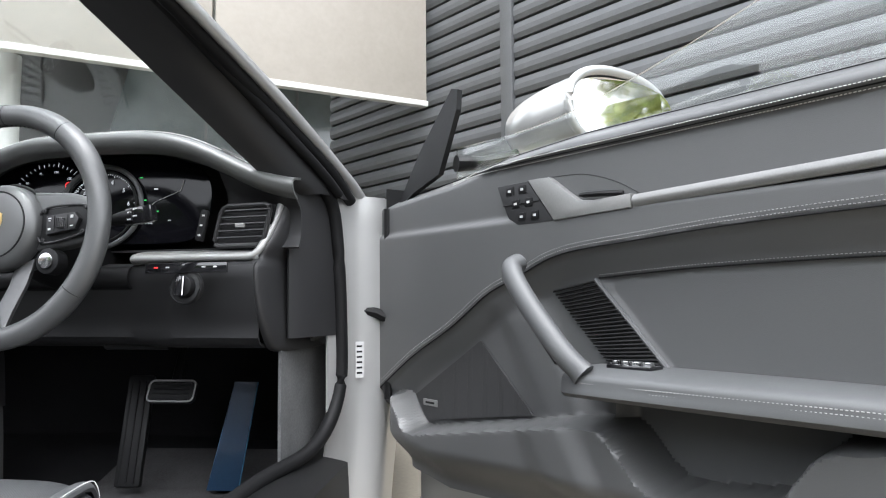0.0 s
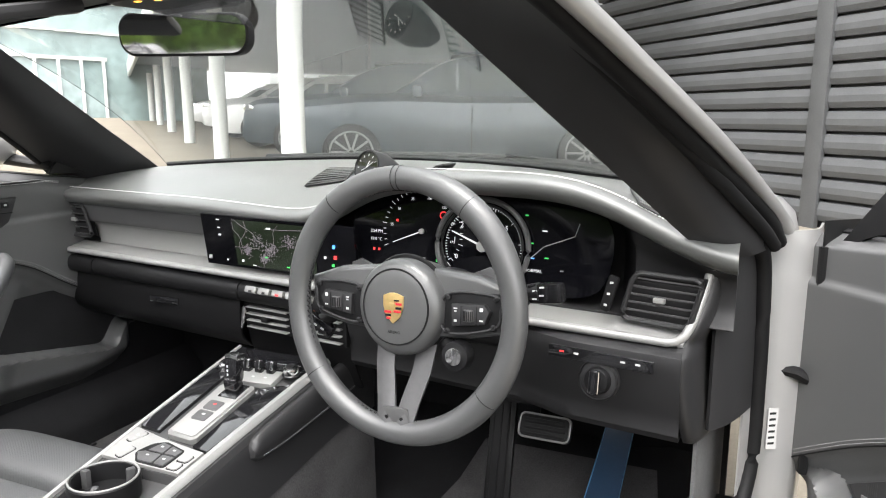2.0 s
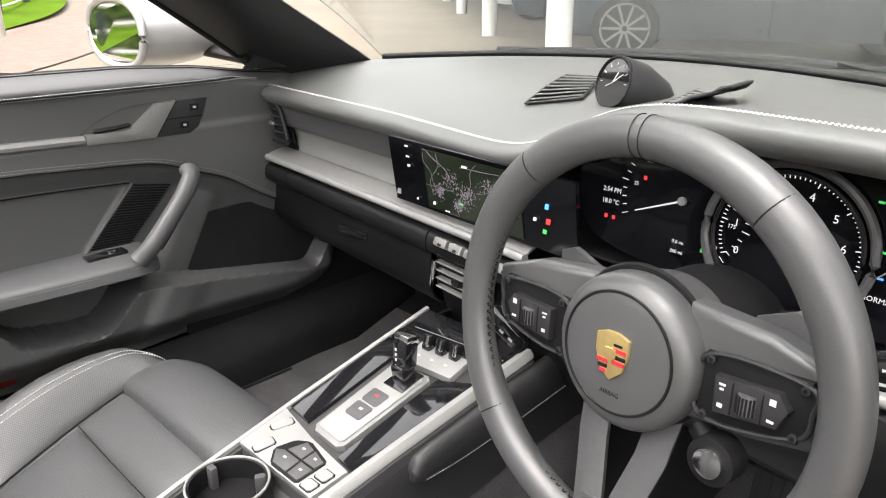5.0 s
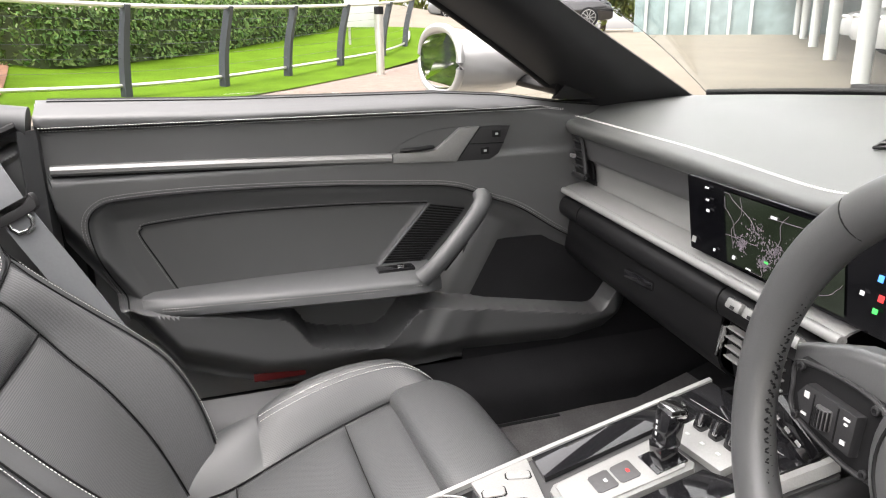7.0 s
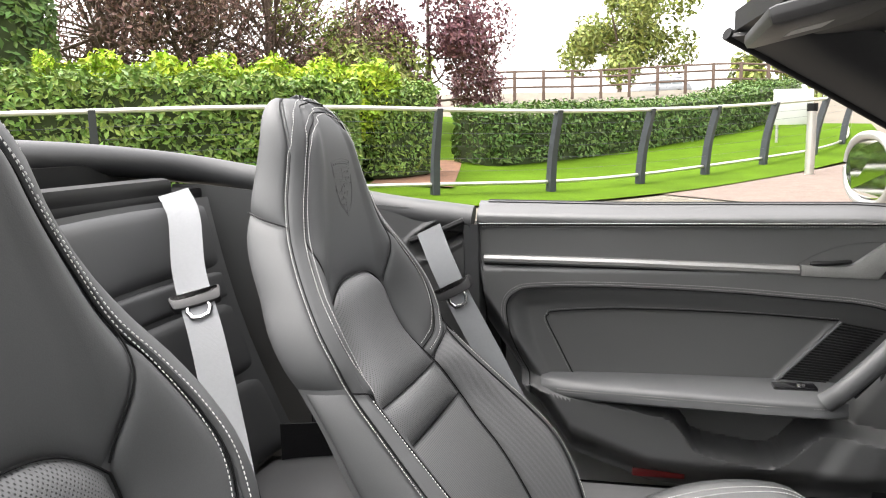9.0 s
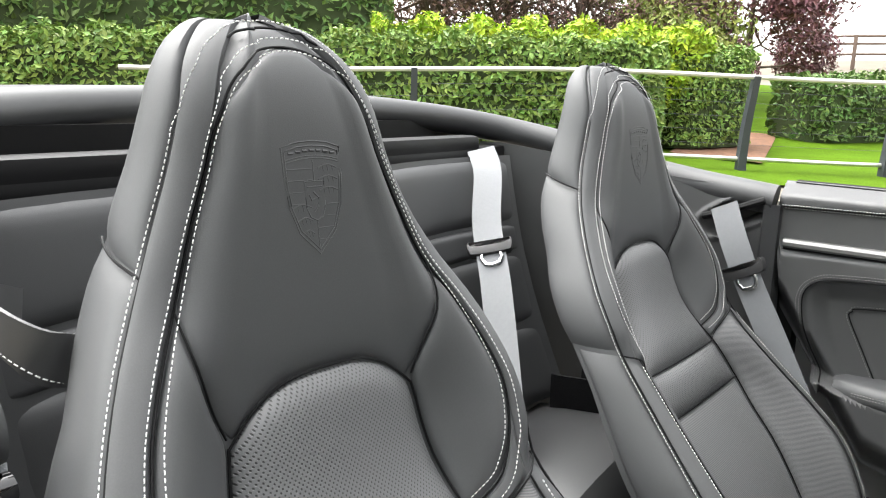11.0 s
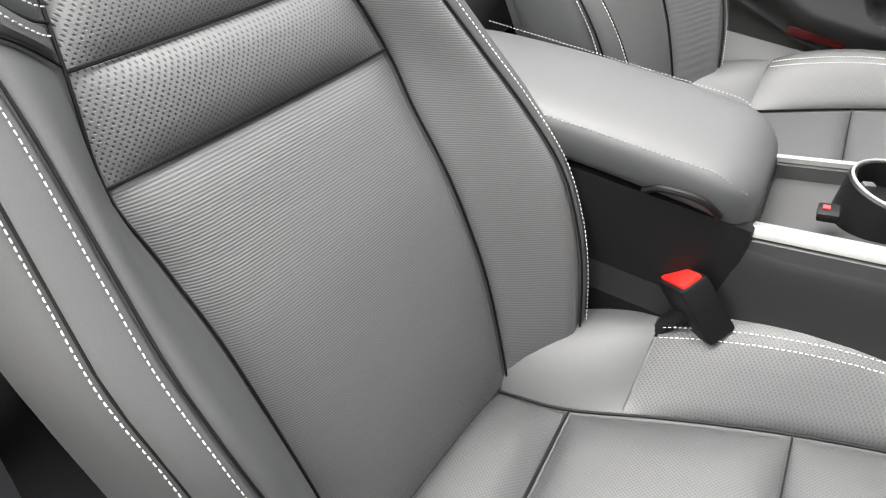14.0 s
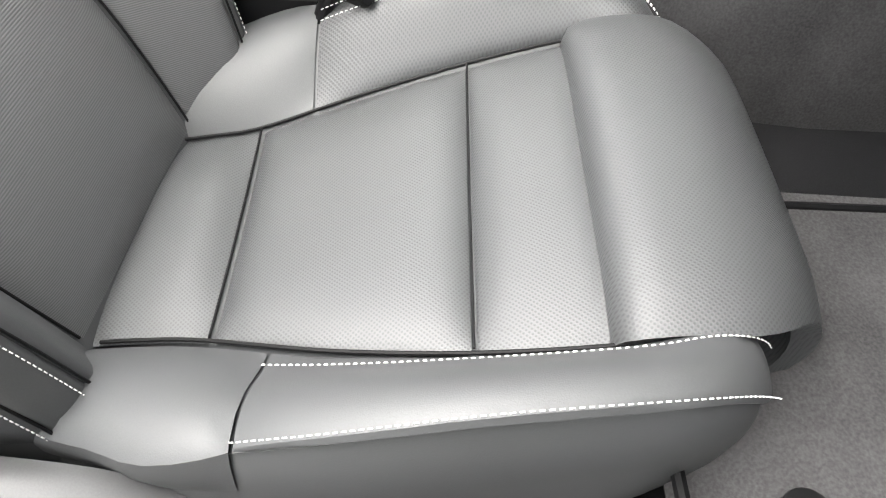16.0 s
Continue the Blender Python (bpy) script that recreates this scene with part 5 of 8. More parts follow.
    for x, z, w, h, mt in ((-0.155, 0.835, 0.012, 0.004, LIT_PRINT), (-0.155, 0.818, 0.010, 0.004, LIT_PRINT), (-0.155, 0.803, 0.010, 0.006, LIT_PRINT), (-0.192, 0.752, 0.014, 0.014, SATIN_GREY), (-0.143, 0.75, 0.006, 0.006, LIT_PRINT), (-0.10, 0.752, 0.008, 0.008, LIT_PRINT), (-0.07, 0.745, 0.014, 0.003, LIT_PRINT), (-0.02, 0.826, 0.016, 0.005, LIT_PRINT), (-0.035, 0.765, 0.010, 0.004, GREEN_PRINT), (0.02, 0.75, 0.010, 0.004, GREEN_PRINT), (0.138, 0.803, 0.009, 0.012, BLUE_PRINT), (0.139, 0.782, 0.010, 0.012, RED_PRINT), (0.132, 0.766, 0.009, 0.009, GREEN_PRINT), (0.115, 0.780, 0.008, 0.008, LIT_PRINT)):
        c = on_screen(x, z, 0.0094)
        part("screen_mark", box((w * 0.7, 0.0006, h * 0.6), tuple(c), 0, rot=(-9, 0, -6)), mt, scn, smooth=False)

    # instrument cluster
    cl_yaw = -4.0
    cm = pose(0.430, 0.236, 0.832, 84, 0, cl_yaw)
    out = smooth_outline([(-0.268, -0.004), (-0.255, 0.045), (-0.18, 0.086), (0.0, 0.094), (0.14, 0.088), (0.215, 0.05), (0.225, -0.02), (0.195, -0.072), (0.1, -0.082), (-0.12, -0.078), (-0.235, -0.058)], 6)
    cl = part("instrument_display", prism(out, 0.006, cm, 0.001), DISPLAY_GLASS, d, "black glass instrument cluster with lit dials")

    def cp(x, y, z=0.009):
        return cm @ Vector((1.1 * (x + 0.085) - 0.12, y * 1.04, z))

    def ring(name, x, y, r, t, mt, z=0.008):
        return part(name, tube([cp(x + r * math.cos(a), y + r * math.sin(a), z) for a in np.linspace(0, 2 * math.pi, 48, endpoint=False)], t, 8, close=True), mt, cl)

    def label_at(body, x, y, size, mt):
        text("dial_number", body, size, cm @ Matrix.Translation((1.1 * (x + 0.085) - 0.12, y * 1.04, 0.0085)), mt, cl)

    # speedometer
    sx, sy = -0.085, 0.008
    for i, num in enumerate(("25", "50", "75", "100", "125", "150", "175", "200")):
        a = radians(180 - i * 30.0) if False else radians(172 - i * 31)
        label_at(num, sx + 0.058 * math.cos(a), sy + 0.058 * math.sin(a), 0.0065, LIT_PRINT)
    for k in range(33):
        a = radians(203 - k * 7.75)
        p, q = cp(sx + 0.069 * math.cos(a), sy + 0.069 * math.sin(a), 0.0075), cp(sx + (0.074 if k % 4 else 0.077) * math.cos(a), sy + (0.074 if k % 4 else 0.077) * math.sin(a), 0.0075)
        part("dial_tick", tube([p, q], 0.0005, 4), LIT_PRINT, cl, smooth=False)
    a = radians(203)
    part("needle", tube([cp(sx, sy, 0.010), cp(sx + 0.058 * math.cos(a), sy + 0.058 * math.sin(a), 0.010)], [0.0013, 0.0007], 6), LIT_PRINT, cl)
    part("needle_hub", cyl(0.005, 0.004, tuple(cp(sx, sy, 0.010)), (84, 0, cl_yaw), 20), SATIN_GREY, cl)
    label_at("2:54 PM", -0.172, 0.002, 0.0082, LIT_PRINT)
    label_at("18.0 °C", -0.172, -0.012, 0.0082, LIT_PRINT)
    label_at("0.0 mi", -0.083, -0.038, 0.006, LIT_PRINT)
    label_at("360 mi", -0.083, -0.049, 0.006, LIT_PRINT)
    for x, y, mt in ((-0.176, -0.030, RED_PRINT), (-0.166, -0.030, RED_PRINT), (-0.133, 0.024, RED_PRINT), (-0.055, -0.040, GREEN_PRINT)):
        part("warning_light", box((0.0042, 0.0046, 0.0006), tuple(cp(x, y, 0.0075)), 0.0, rot=(84, 0, cl_yaw)), mt, cl, smooth=False)
    part("speed_sign", tube([cp(-0.047 + 0.006 * math.cos(t), 0.038 + 0.006 * math.sin(t), 0.0078) for t in np.linspace(0, 2 * math.pi, 20, endpoint=False)], 0.0012, 6, close=True), RED_PRINT, cl)
    # tachometer
    tx, ty = 0.025, -0.008
    ring("tachometer_bezel", tx, ty, 0.078, 0.005, SPOKE_GREY, 0.014)
    ring("tachometer_ring", tx, ty, 0.069, 0.0025, BLACK_PLASTIC, 0.016)
    for i in range(8):
        a = radians(205 - i * 33)
        label_at(str(i), tx + 0.050 * math.cos(a), ty + 0.050 * math.sin(a), 0.012, LIT_PRINT)
    for k in range(57):
        a = radians(205 - k * 231 / 56)
        r1 = 0.066 if k % 8 else 0.066
        r0 = 0.060 if k % 8 == 0 else 0.063
        part("dial_tick", tube([cp(tx + r0 * math.cos(a), ty + r0 * math.sin(a), 0.0085), cp(tx + r1 * math.cos(a), ty + r1 * math.sin(a), 0.0085)], 0.0006, 4), LIT_PRINT, cl, smooth=False)
    a = radians(158)
    part("needle", tube([cp(tx, ty, 0.012), cp(tx + 0.058 * math.cos(a), ty + 0.058 * math.sin(a), 0.012)], [0.002, 0.0009], 6), LIT_PRINT, cl)
    part("needle_hub", cyl(0.010, 0.005, tuple(cp(tx, ty, 0.012)), (84, 0, cl_yaw), 24), SATIN_GREY, cl)
    part("warning_light", box((0.012, 0.009, 0.0006), tuple(cp(tx - 0.004, ty + 0.025, 0.0085)), 0, rot=(84, 0, cl_yaw)), RED_PRINT, cl, smooth=False)
    # right display
    part("route_line", tube([cp(0.105, -0.02, 0.0078), cp(0.125, 0.0, 0.0078), cp(0.172, 0.02, 0.0078), cp(0.178, 0.04, 0.0078)], 0.0008, 5), SATIN_GREY, cl)
    for x, y, w, mt in ((0.125, 0.025, 0.012, LIT_PRINT), (0.095, 0.048, 0.008, GREEN_PRINT), (0.105, 0.004, 0.010, GREEN_PRINT), (0.13, -0.018, 0.010, GREEN_PRINT), (0.108, -0.02, 0.008, BLUE_PRINT), (0.155, -0.036, 0.008, SATIN_GREY)):
        part("screen_mark", box((w * 0.7, 0.0022, 0.0006), tuple(cp(x, y, 0.0076)), 0, rot=(84, 0, cl_yaw)), mt, cl, smooth=False)
    label_at("NORMAL", 0.11, -0.04, 0.0075, LIT_PRINT)

    # speaker grilles and clock on the dash top
    def top_z(x, y):
        pts = sorted((p[1], p[2]) for p in top(x) if p[2] > edge_z(x) - 0.004)
        return float(np.interp(y, [p[0] for p in pts], [p[1] for p in pts]))

    def grille(corners, n):
        """A dark hollow in the dash top, crossed by satin slats: corners front left, back left, back right, front right."""
        fl, bl, br, fr = (np.array(c) for c in corners)

        def at(f, g, lift):
            x, y = (fl * (1 - f) + bl * f) * (1 - g) + (fr * (1 - f) + br * f) * g
            return (x, y, top_z(x, y) + lift)

        gp = part("speaker_grille", thicken(grid([[at(f, g, 0.0035) for g in np.linspace(0, 1, 12)] for f in np.linspace(0, 1, 12)]), 0.002), RUBBER, d, "slatted loudspeaker grille")
        ring = [at(0, g, 0.0042) for g in np.linspace(0, 1, 8)] + [at(f, 1, 0.0042) for f in np.linspace(0.1, 0.9, 8)] + [at(1, g, 0.0042) for g in np.linspace(1, 0, 8)] + [at(f, 0, 0.0042) for f in np.linspace(0.9, 0.1, 8)]
        part("grille_rim", tube(ring, 0.0024, 6, close=True), SOFT_BLACK, gp)
        for k in range(n):
            f = (k + 0.5) / n
            part("grille_slat", strip([at(f, g, 0.0066) for g in np.linspace(0.03, 0.97, 7)], (0, 1, 0.02), 0.6 * np.linalg.norm(bl - fl) / n, 0.0014), DASH_LEATHER, gp)

    grille(((-0.045, 0.395), (-0.085, 0.565), (-0.015, 0.570), (0.030, 0.440)), 8)
    grille(((0.178, 0.420), (0.163, 0.550), (0.258, 0.512), (0.270, 0.420)), 6)
    grille(((0.700, 0.155), (0.665, 0.290), (0.715, 0.290), (0.760, 0.165)), 9)
    pts = [(x, screen_y(x) - 0.062, top_z(x, screen_y(x) - 0.062) + 0.001) for x in np.linspace(0.30, 0.72, 12)]
    part("defroster_slot", strip(pts, (0, 1, 0), 0.022, 0.0016), RUBBER, d)
    cdm = pose(0.094, 0.436, 0.934, 76, 0, -20)
    back = cdm.to_3x3() @ Vector((0, 0, -1))
    ck = part("dash_clock", tube([cdm.translation + back * a_ + Vector((0, 0, b_)) for a_, b_ in ((-0.010, 0.001), (0.0, 0.0), (0.03, -0.002), (0.07, -0.010), (0.12, -0.030))], [0.0385, 0.040, 0.040, 0.033, 0.012], 32), SOFT_BLACK, d, "round analogue clock in a hooded black pod")
    part("clock_face", cyl(0.036, 0.003, tuple(cdm @ Vector((0, 0, 0.0085))), (76, 0, -20), 32), GLOSS_BLACK, ck)
    part("clock_ring", tube([cdm @ Vector((0.037 * math.cos(t), 0.037 * math.sin(t), 0.0105)) for t in np.linspace(0, 2 * math.pi, 36, endpoint=False)], 0.0022, 8, close=True), BLACK_PLASTIC, ck)
    for k in range(12):
        t = radians(30 * k)
        part("clock_mark", tube([cdm @ Vector((0.025 * math.cos(t), 0.025 * math.sin(t), 0.0105)), cdm @ Vector((0.030 * math.cos(t), 0.030 * math.sin(t), 0.0105))], 0.0008, 4), WHITE_PRINT, ck, smooth=False)
    for t, L in ((35, 0.018), (62, 0.013), (205, 0.012)):
        part("clock_hand", tube([cdm @ Vector((0, 0, 0.012)), cdm @ Vector((L * 1.3 * math.cos(radians(t)), L * 1.3 * math.sin(radians(t)), 0.012))], 0.0009, 5), WHITE_PRINT, ck)
    # light switch
    lm = pose(0.664, 0.098, 0.664, 84, 0, -9)
    ls = part("light_switch", cyl(0.031, 0.010, tuple(lm @ Vector((0, 0, 0.002))), (84, 0, -9), 36, bevel=0.002), SOFT_BLACK, d, "round light switch with a bright grip")
    part("switch_ring", tube([lm @ Vector((0.029 * math.cos(t), 0.029 * math.sin(t), 0.0075)) for t in np.linspace(0, 2 * math.pi, 36, endpoint=False)], 0.0014, 6, close=True), BLACK_PLASTIC, ls)
    part("switch_knob", cyl(0.021, 0.012, tuple(lm @ Vector((0, 0, 0.012))), (84, 0, -9), 32, r2=0.018, bevel=0.002), BLACK_PLASTIC, ls)
    part("switch_grip", box((0.013, 0.036, 0.016), tuple(lm @ Vector((0, 0, 0.022))), 0.005, rot=(84, 0, -9)), GLOSS_BLACK, ls)
    for sx in (-0.0068, 0.0068):
        part("grip_edge", tube([lm @ Vector((sx, -0.016, 0.025)), lm @ Vector((sx, 0.016, 0.025))], 0.0012, 6), CHROME, ls)
    part("switch_strip", box((0.16, 0.018, 0.006), tuple(lm @ Vector((0.0, 0.033, 0.008))), 0.002, rot=(84, 0, -9)), GLOSS_BLACK, d)
    for k, x in enumerate((-0.058, -0.035, 0.036, 0.058)):
        part("switch_mark", box((0.007, 0.0026, 0.001), tuple(lm @ Vector((x, 0.034, 0.0116))), 0, rot=(84, 0, -9)), RED_PRINT if k == 0 else WHITE_PRINT, d, smooth=False)
    part("bonnet_handle", box((0.13, 0.012, 0.012), (0.50, 0.24, 0.553), 0.004), BLACK_PLASTIC, d)


build_dashboard()


# ---- steering wheel ----


def build_wheel():
    m = pose(0.3844, 0.0225, 0.7653, 84.5, -2.4, -6.2) @ Matrix.Scale(1.11, 4)
    ZR = 0.020
    w = thing("steering_wheel", "black leather steering wheel with grey spokes and a shield badge", "steering wheel", m=m)
    R = 0.1705
    ang = np.linspace(0, 2 * math.pi, 96, endpoint=False)
    part("rim", tube([(R * math.cos(a), R * math.sin(a), ZR) for a in ang], [0.0165 + 0.0015 * (abs(math.sin(2 * a)) ** 2) for a in ang], 20, up=(0, 0, 1), squash=0.92, close=True), WHEEL_LEATHER, w, "smooth leather rim")
    for a in (52, 128, 218, 322):
        t = radians(a)
        c = Vector((R * math.cos(t), R * math.sin(t), ZR))
        pts = [c + Vector((math.cos(t), math.sin(t), 0)) * 0.0172 * math.cos(q) + Vector((0, 0, 1)) * 0.0165 * math.sin(q) for q in np.linspace(0, 2 * math.pi, 28, endpoint=False)]
        part("rim_seam", tube(pts, 0.0006, 6, close=True), RUBBER, w)
    for a in (88.6, 91.4):
        t = radians(a)
        c = Vector((R * math.cos(t), R * math.sin(t), ZR))
        pts = [c + Vector((math.cos(t), math.sin(t), 0)) * 0.0168 * math.cos(q) + Vector((0, 0, 1)) * 0.016 * math.sin(q) for q in np.linspace(0, 2 * math.pi, 28, endpoint=False)]
        part("top_mark", tube(pts, 0.0004, 6, close=True), RUBBER, w)
    sb = bmesh.new()
    path = [((R - 0.0155) * math.cos(a), (R - 0.0155) * math.sin(a), ZR + 0.004 * (1 if i % 2 else -1)) for i, a in enumerate(np.linspace(0, 2 * math.pi, 260))]
    lift = [(-math.cos(a), -math.sin(a), 0) for a in np.linspace(0, 2 * math.pi, 260)]
    part("rim_stitching", stitch(path, lift, 0.0024, 0.0048, 0.001, sb), RUBBER, w, "dark cross stitching", smooth=False)
    # hub
    rows = []
    for r, z in spline([(0.0, 0.030), (0.03, 0.0295), (0.05, 0.027), (0.062, 0.020), (0.0655, 0.008), (0.064, -0.02), (0.058, -0.05)], 24):
        rows.append([(r * math.cos(a) * 1.0 + 0.0, r * math.sin(a) * (1.03 if math.sin(a) < 0 else 0.97), z) for a in np.linspace(0, 2 * math.pi, 48, endpoint=False)])
    part("hub", grid(rows, close_u=True), WHEEL_LEATHER, w, "round padded hub")
    part("hub_ring", tube([(0.051 * math.cos(a), 0.0505 * math.sin(a), 0.0268) for a in ang[::2]], 0.0014, 6, close=True), BLACK_PLASTIC, w)
    part("hub_groove", tube([(0.0650 * math.cos(a), 0.0655 * math.sin(a), -0.004) for a in ang[::2]], 0.0036, 6, close=True), RUBBER, w)
    sh = [(-0.0155, 0.0155), (-0.006, 0.019), (0.0, 0.0195), (0.006, 0.019), (0.0155, 0.0155), (0.0155, 0.002), (0.011, -0.012), (0.0, -0.0215), (-0.011, -0.012), (-0.0155, 0.002)]
    bd = part("shield_badge", prism(sh, 0.003, Matrix.Translation((0, 0, 0.0295)), 0.0008), GOLD, w, "small gold and red shield badge")
    for x, y, ww, h, mt in ((0.008, 0.005, 0.012, 0.0032, BADGE_RED), (0.008, -0.0005, 0.012, 0.003, BLACK_PLASTIC), (0.0075, -0.005, 0.011, 0.003, BADGE_RED), (-0.0075, -0.006, 0.011, 0.003, BADGE_RED), (-0.007, -0.0105, 0.009, 0.003, BLACK_PLASTIC), (-0.0065, -0.0145, 0.006, 0.0025, BADGE_RED), (0.006, 0.0095, 0.008, 0.002, BLACK_PLASTIC)):
        part("badge_stripe", box((ww, h, 0.0012), (x, y, 0.0328), 0.0003), mt, bd)
    part("badge_centre", prism([(-0.005, 0.006), (0.005, 0.006), (0.005, -0.001), (0.0, -0.006), (-0.005, -0.001)], 0.0022, Matrix.Translation((0, 0, 0.0322)), 0.0004), GOLD, bd)
    text("airbag_mark", "AIRBAG", 0.0055, Matrix.Translation((0.0, -0.0335, 0.0297)), RUBBER, w)
    # spokes
    for sg in (-1, 1):
        oy = 0.012
        def flip(p):
            return [(sg * x, y) for x, y in (p if sg > 0 else p[::-1])]

        outl = flip([(0.040, -0.040), (0.100, -0.036), (0.148, -0.026), (0.160, 0.004), (0.160, 0.030), (0.110, 0.046), (0.044, 0.052)])
        sp = part("spoke", prism(outl, 0.022, Matrix.Translation((0, 0, -0.018)), 0.008, 3), WHEEL_LEATHER, w, "leather covered spoke with thumb switches")
        part("bezel", prism(flip([(0.064, -0.032), (0.138, -0.022), (0.150, 0.004), (0.143, 0.026), (0.066, 0.022)]), 0.010, Matrix.Translation((0, 0, -0.001)), 0.003), BLACK_PLASTIC, sp, "black switch bezel")
        fr = [(sg * 0.068, 0.020), (sg * 0.140, 0.023), (sg * 0.146, 0.004), (sg * 0.136, -0.018), (sg * 0.067, -0.028)]
        part("spoke_frame", tube([(x, y, 0.0095) for x, y in smooth_outline(fr, 6)], 0.0020, 8, close=True), SOFT_BLACK, sp, "raised black rim")
        part("switch_pod", prism(flip([(0.080, -0.019), (0.127, -0.013), (0.134, 0.003), (0.126, 0.013), (0.079, 0.010)]), 0.009, Matrix.Translation((0, 0, 0.008)), 0.003), SOFT_BLACK, sp)
        rl = part("thumb_roller", cyl(0.0072, 0.015, (sg * 0.105, -0.003, 0.0155), (90, 0, 0), 20, bevel=0.0015), SPOKE_GREY, sp)
        for k in range(7):
            t_ = radians(-60 + 20 * k)
            part("roller_rib", box((0.0012, 0.013, 0.0012), (sg * 0.105 + 0.0073 * math.sin(t_), -0.003, 0.0155 + 0.0073 * math.cos(t_)), 0), BLACK_PLASTIC, rl, smooth=False)
        for x in (0.094, 0.116):
            part("pod_gap", box((0.0009, 0.024, 0.0008), (sg * x, -0.003, 0.0172), 0, rot=(0, 0, 0)), RUBBER, sp, smooth=False)
        for x, y, w_, h_ in ((0.086, 0.005, 0.005, 0.0016), (0.086, 0.0015, 0.003, 0.0016), (0.086, -0.011, 0.004, 0.003), (0.123, 0.006, 0.0045, 0.0045), (0.123, -0.008, 0.005, 0.0018)):
            part("switch_mark", box((w_, h_, 0.0008), (sg * x, y, 0.0173), 0), WHITE_PRINT, sp, smooth=False)
        for x, y in ((0.072, 0.018), (0.140, 0.020), (0.137, -0.016), (0.071, -0.026)):
            bo = part("bolt", cyl(0.0034, 0.003, (sg * x, y, 0.011), (0, 0, 0), 14, bevel=0.0008), SOFT_BLACK, sp)
            part("bolt_socket", cyl(0.0016, 0.001, (sg * x, y, 0.0128), (0, 0, 0), 6), RUBBER, bo)
        part("lower_spoke", thicken(grid([[(sg * a - 0.012, y, z - 0.004), (sg * a, y, z), (sg * a + 0.012, y, z - 0.004)] for a, y, z in ((0.034, -0.046, -0.008), (0.029, -0.09, 0.002), (0.019, -0.13, 0.014), (0.013, -0.160, 0.022))]), 0.008), SPOKE_GREY, w, "slim dark grey lower spoke")
    part("spoke_foot", prism([(-0.020, -0.136), (0.020, -0.136), (0.026, -0.158), (-0.026, -0.158)], 0.006, Matrix.Translation((0, 0, 0.020)), 0.002), SPOKE_GREY, w)
    for x in (-0.012, 0.012):
        part("bolt", cyl(0.0028, 0.003, (x, -0.150, 0.0265), (0, 0, 0), 12), BLACK_PLASTIC, w)
    # drive mode dial
    dm = part("mode_dial", cyl(0.019, 0.022, (0.085, -0.058, 0.006), (0, 0, 0), 32, bevel=0.002), BLACK_PLASTIC, w, "round drive mode dial")
    part("dial_button", cyl(0.0115, 0.004, (0.085, -0.058, 0.019), (0, 0, 0), 28, bevel=0.001), CHROME, dm)
    part("dial_arm", tube([(0.060, -0.046, -0.008), (0.075, -0.055, -0.004), (0.090, -0.06, 0.0)], [0.010, 0.011, 0.010], 10), BLACK_PLASTIC, w)
    # column and stalks
    col = thing("steering_column", "black steering column shroud with control stalks", "steering column")
    part("shroud", tube(spline([(0.376, 0.085, 0.745), (0.376, 0.16, 0.735), (0.376, 0.30, 0.70)], 10), list(np.linspace(0.062, 0.085, 10)), 24, squash=0.8), BLACK_PLASTIC, col)
    sr = part("stalk", tube([(0.46, 0.10, 0.770), (0.53, 0.088, 0.782), (0.575, 0.083, 0.790)], [0.007, 0.010, 0.015], 12), BLACK_PLASTIC, col, "indicator stalk with white symbols")
    part("stalk_head", box((0.055, 0.020, 0.030), (0.585, 0.082, 0.790), 0.006, rot=(0, -8, -6)), GLOSS_BLACK, sr)
    for k in range(4):
        part("stalk_mark", box((0.007, 0.001, 0.0022), (0.570 + 0.010 * (k % 2), 0.0705, 0.782 + 0.006 * k), 0, rot=(0, -8, -6)), WHITE_PRINT, sr, smooth=False)
    sl = part("stalk", tube([(0.29, 0.09, 0.76), (0.24, 0.08, 0.725), (0.20, 0.07, 0.705)], [0.007, 0.010, 0.012], 12), BLACK_PLASTIC, col, "wiper stalk with white symbols")
    part("stalk_head", box((0.06, 0.018, 0.022), (0.200, 0.066, 0.703), 0.005, rot=(0, 28, 3)), GLOSS_BLACK, sl)
    for k in range(3):
        part("stalk_mark", box((0.006, 0.001, 0.003), (0.186 + 0.013 * k, 0.0555, 0.709 - 0.006 * k), 0, rot=(0, 28, 3)), WHITE_PRINT, sl, smooth=False)
    for sg in (-1, 1):
        part("shift_paddle", prism([(0, -0.02), (0.045, -0.005), (0.046, 0.036), (0.03, 0.042), (0, 0.03)] if sg > 0 else [(0, 0.03), (-0.03, 0.042), (-0.046, 0.036), (-0.045, -0.005), (0, -0.02)], 0.006, m @ Matrix.Translation((sg * 0.075, 0.012, -0.045)), 0.002), SPOKE_GREY, col, "satin shift paddle")


build_wheel()


# ---- centre console ----
def con_z(y):
    return 0.5085 + 0.235 * (y - 0.0) * (1 if y < 0.10 else 1.0) - 0.03 * soft(-0.05, -0.28, y) * 0


def con_l(y):
    return float(np.interp(y, [-0.30, -0.2, 0.0, 0.24], [-0.118, -0.122, -0.122, -0.117]))


def con_r(y):
    return float(np.interp(y, [-0.30, -0.2, 0.0, 0.24], [0.044, 0.052, 0.070, 0.096]))


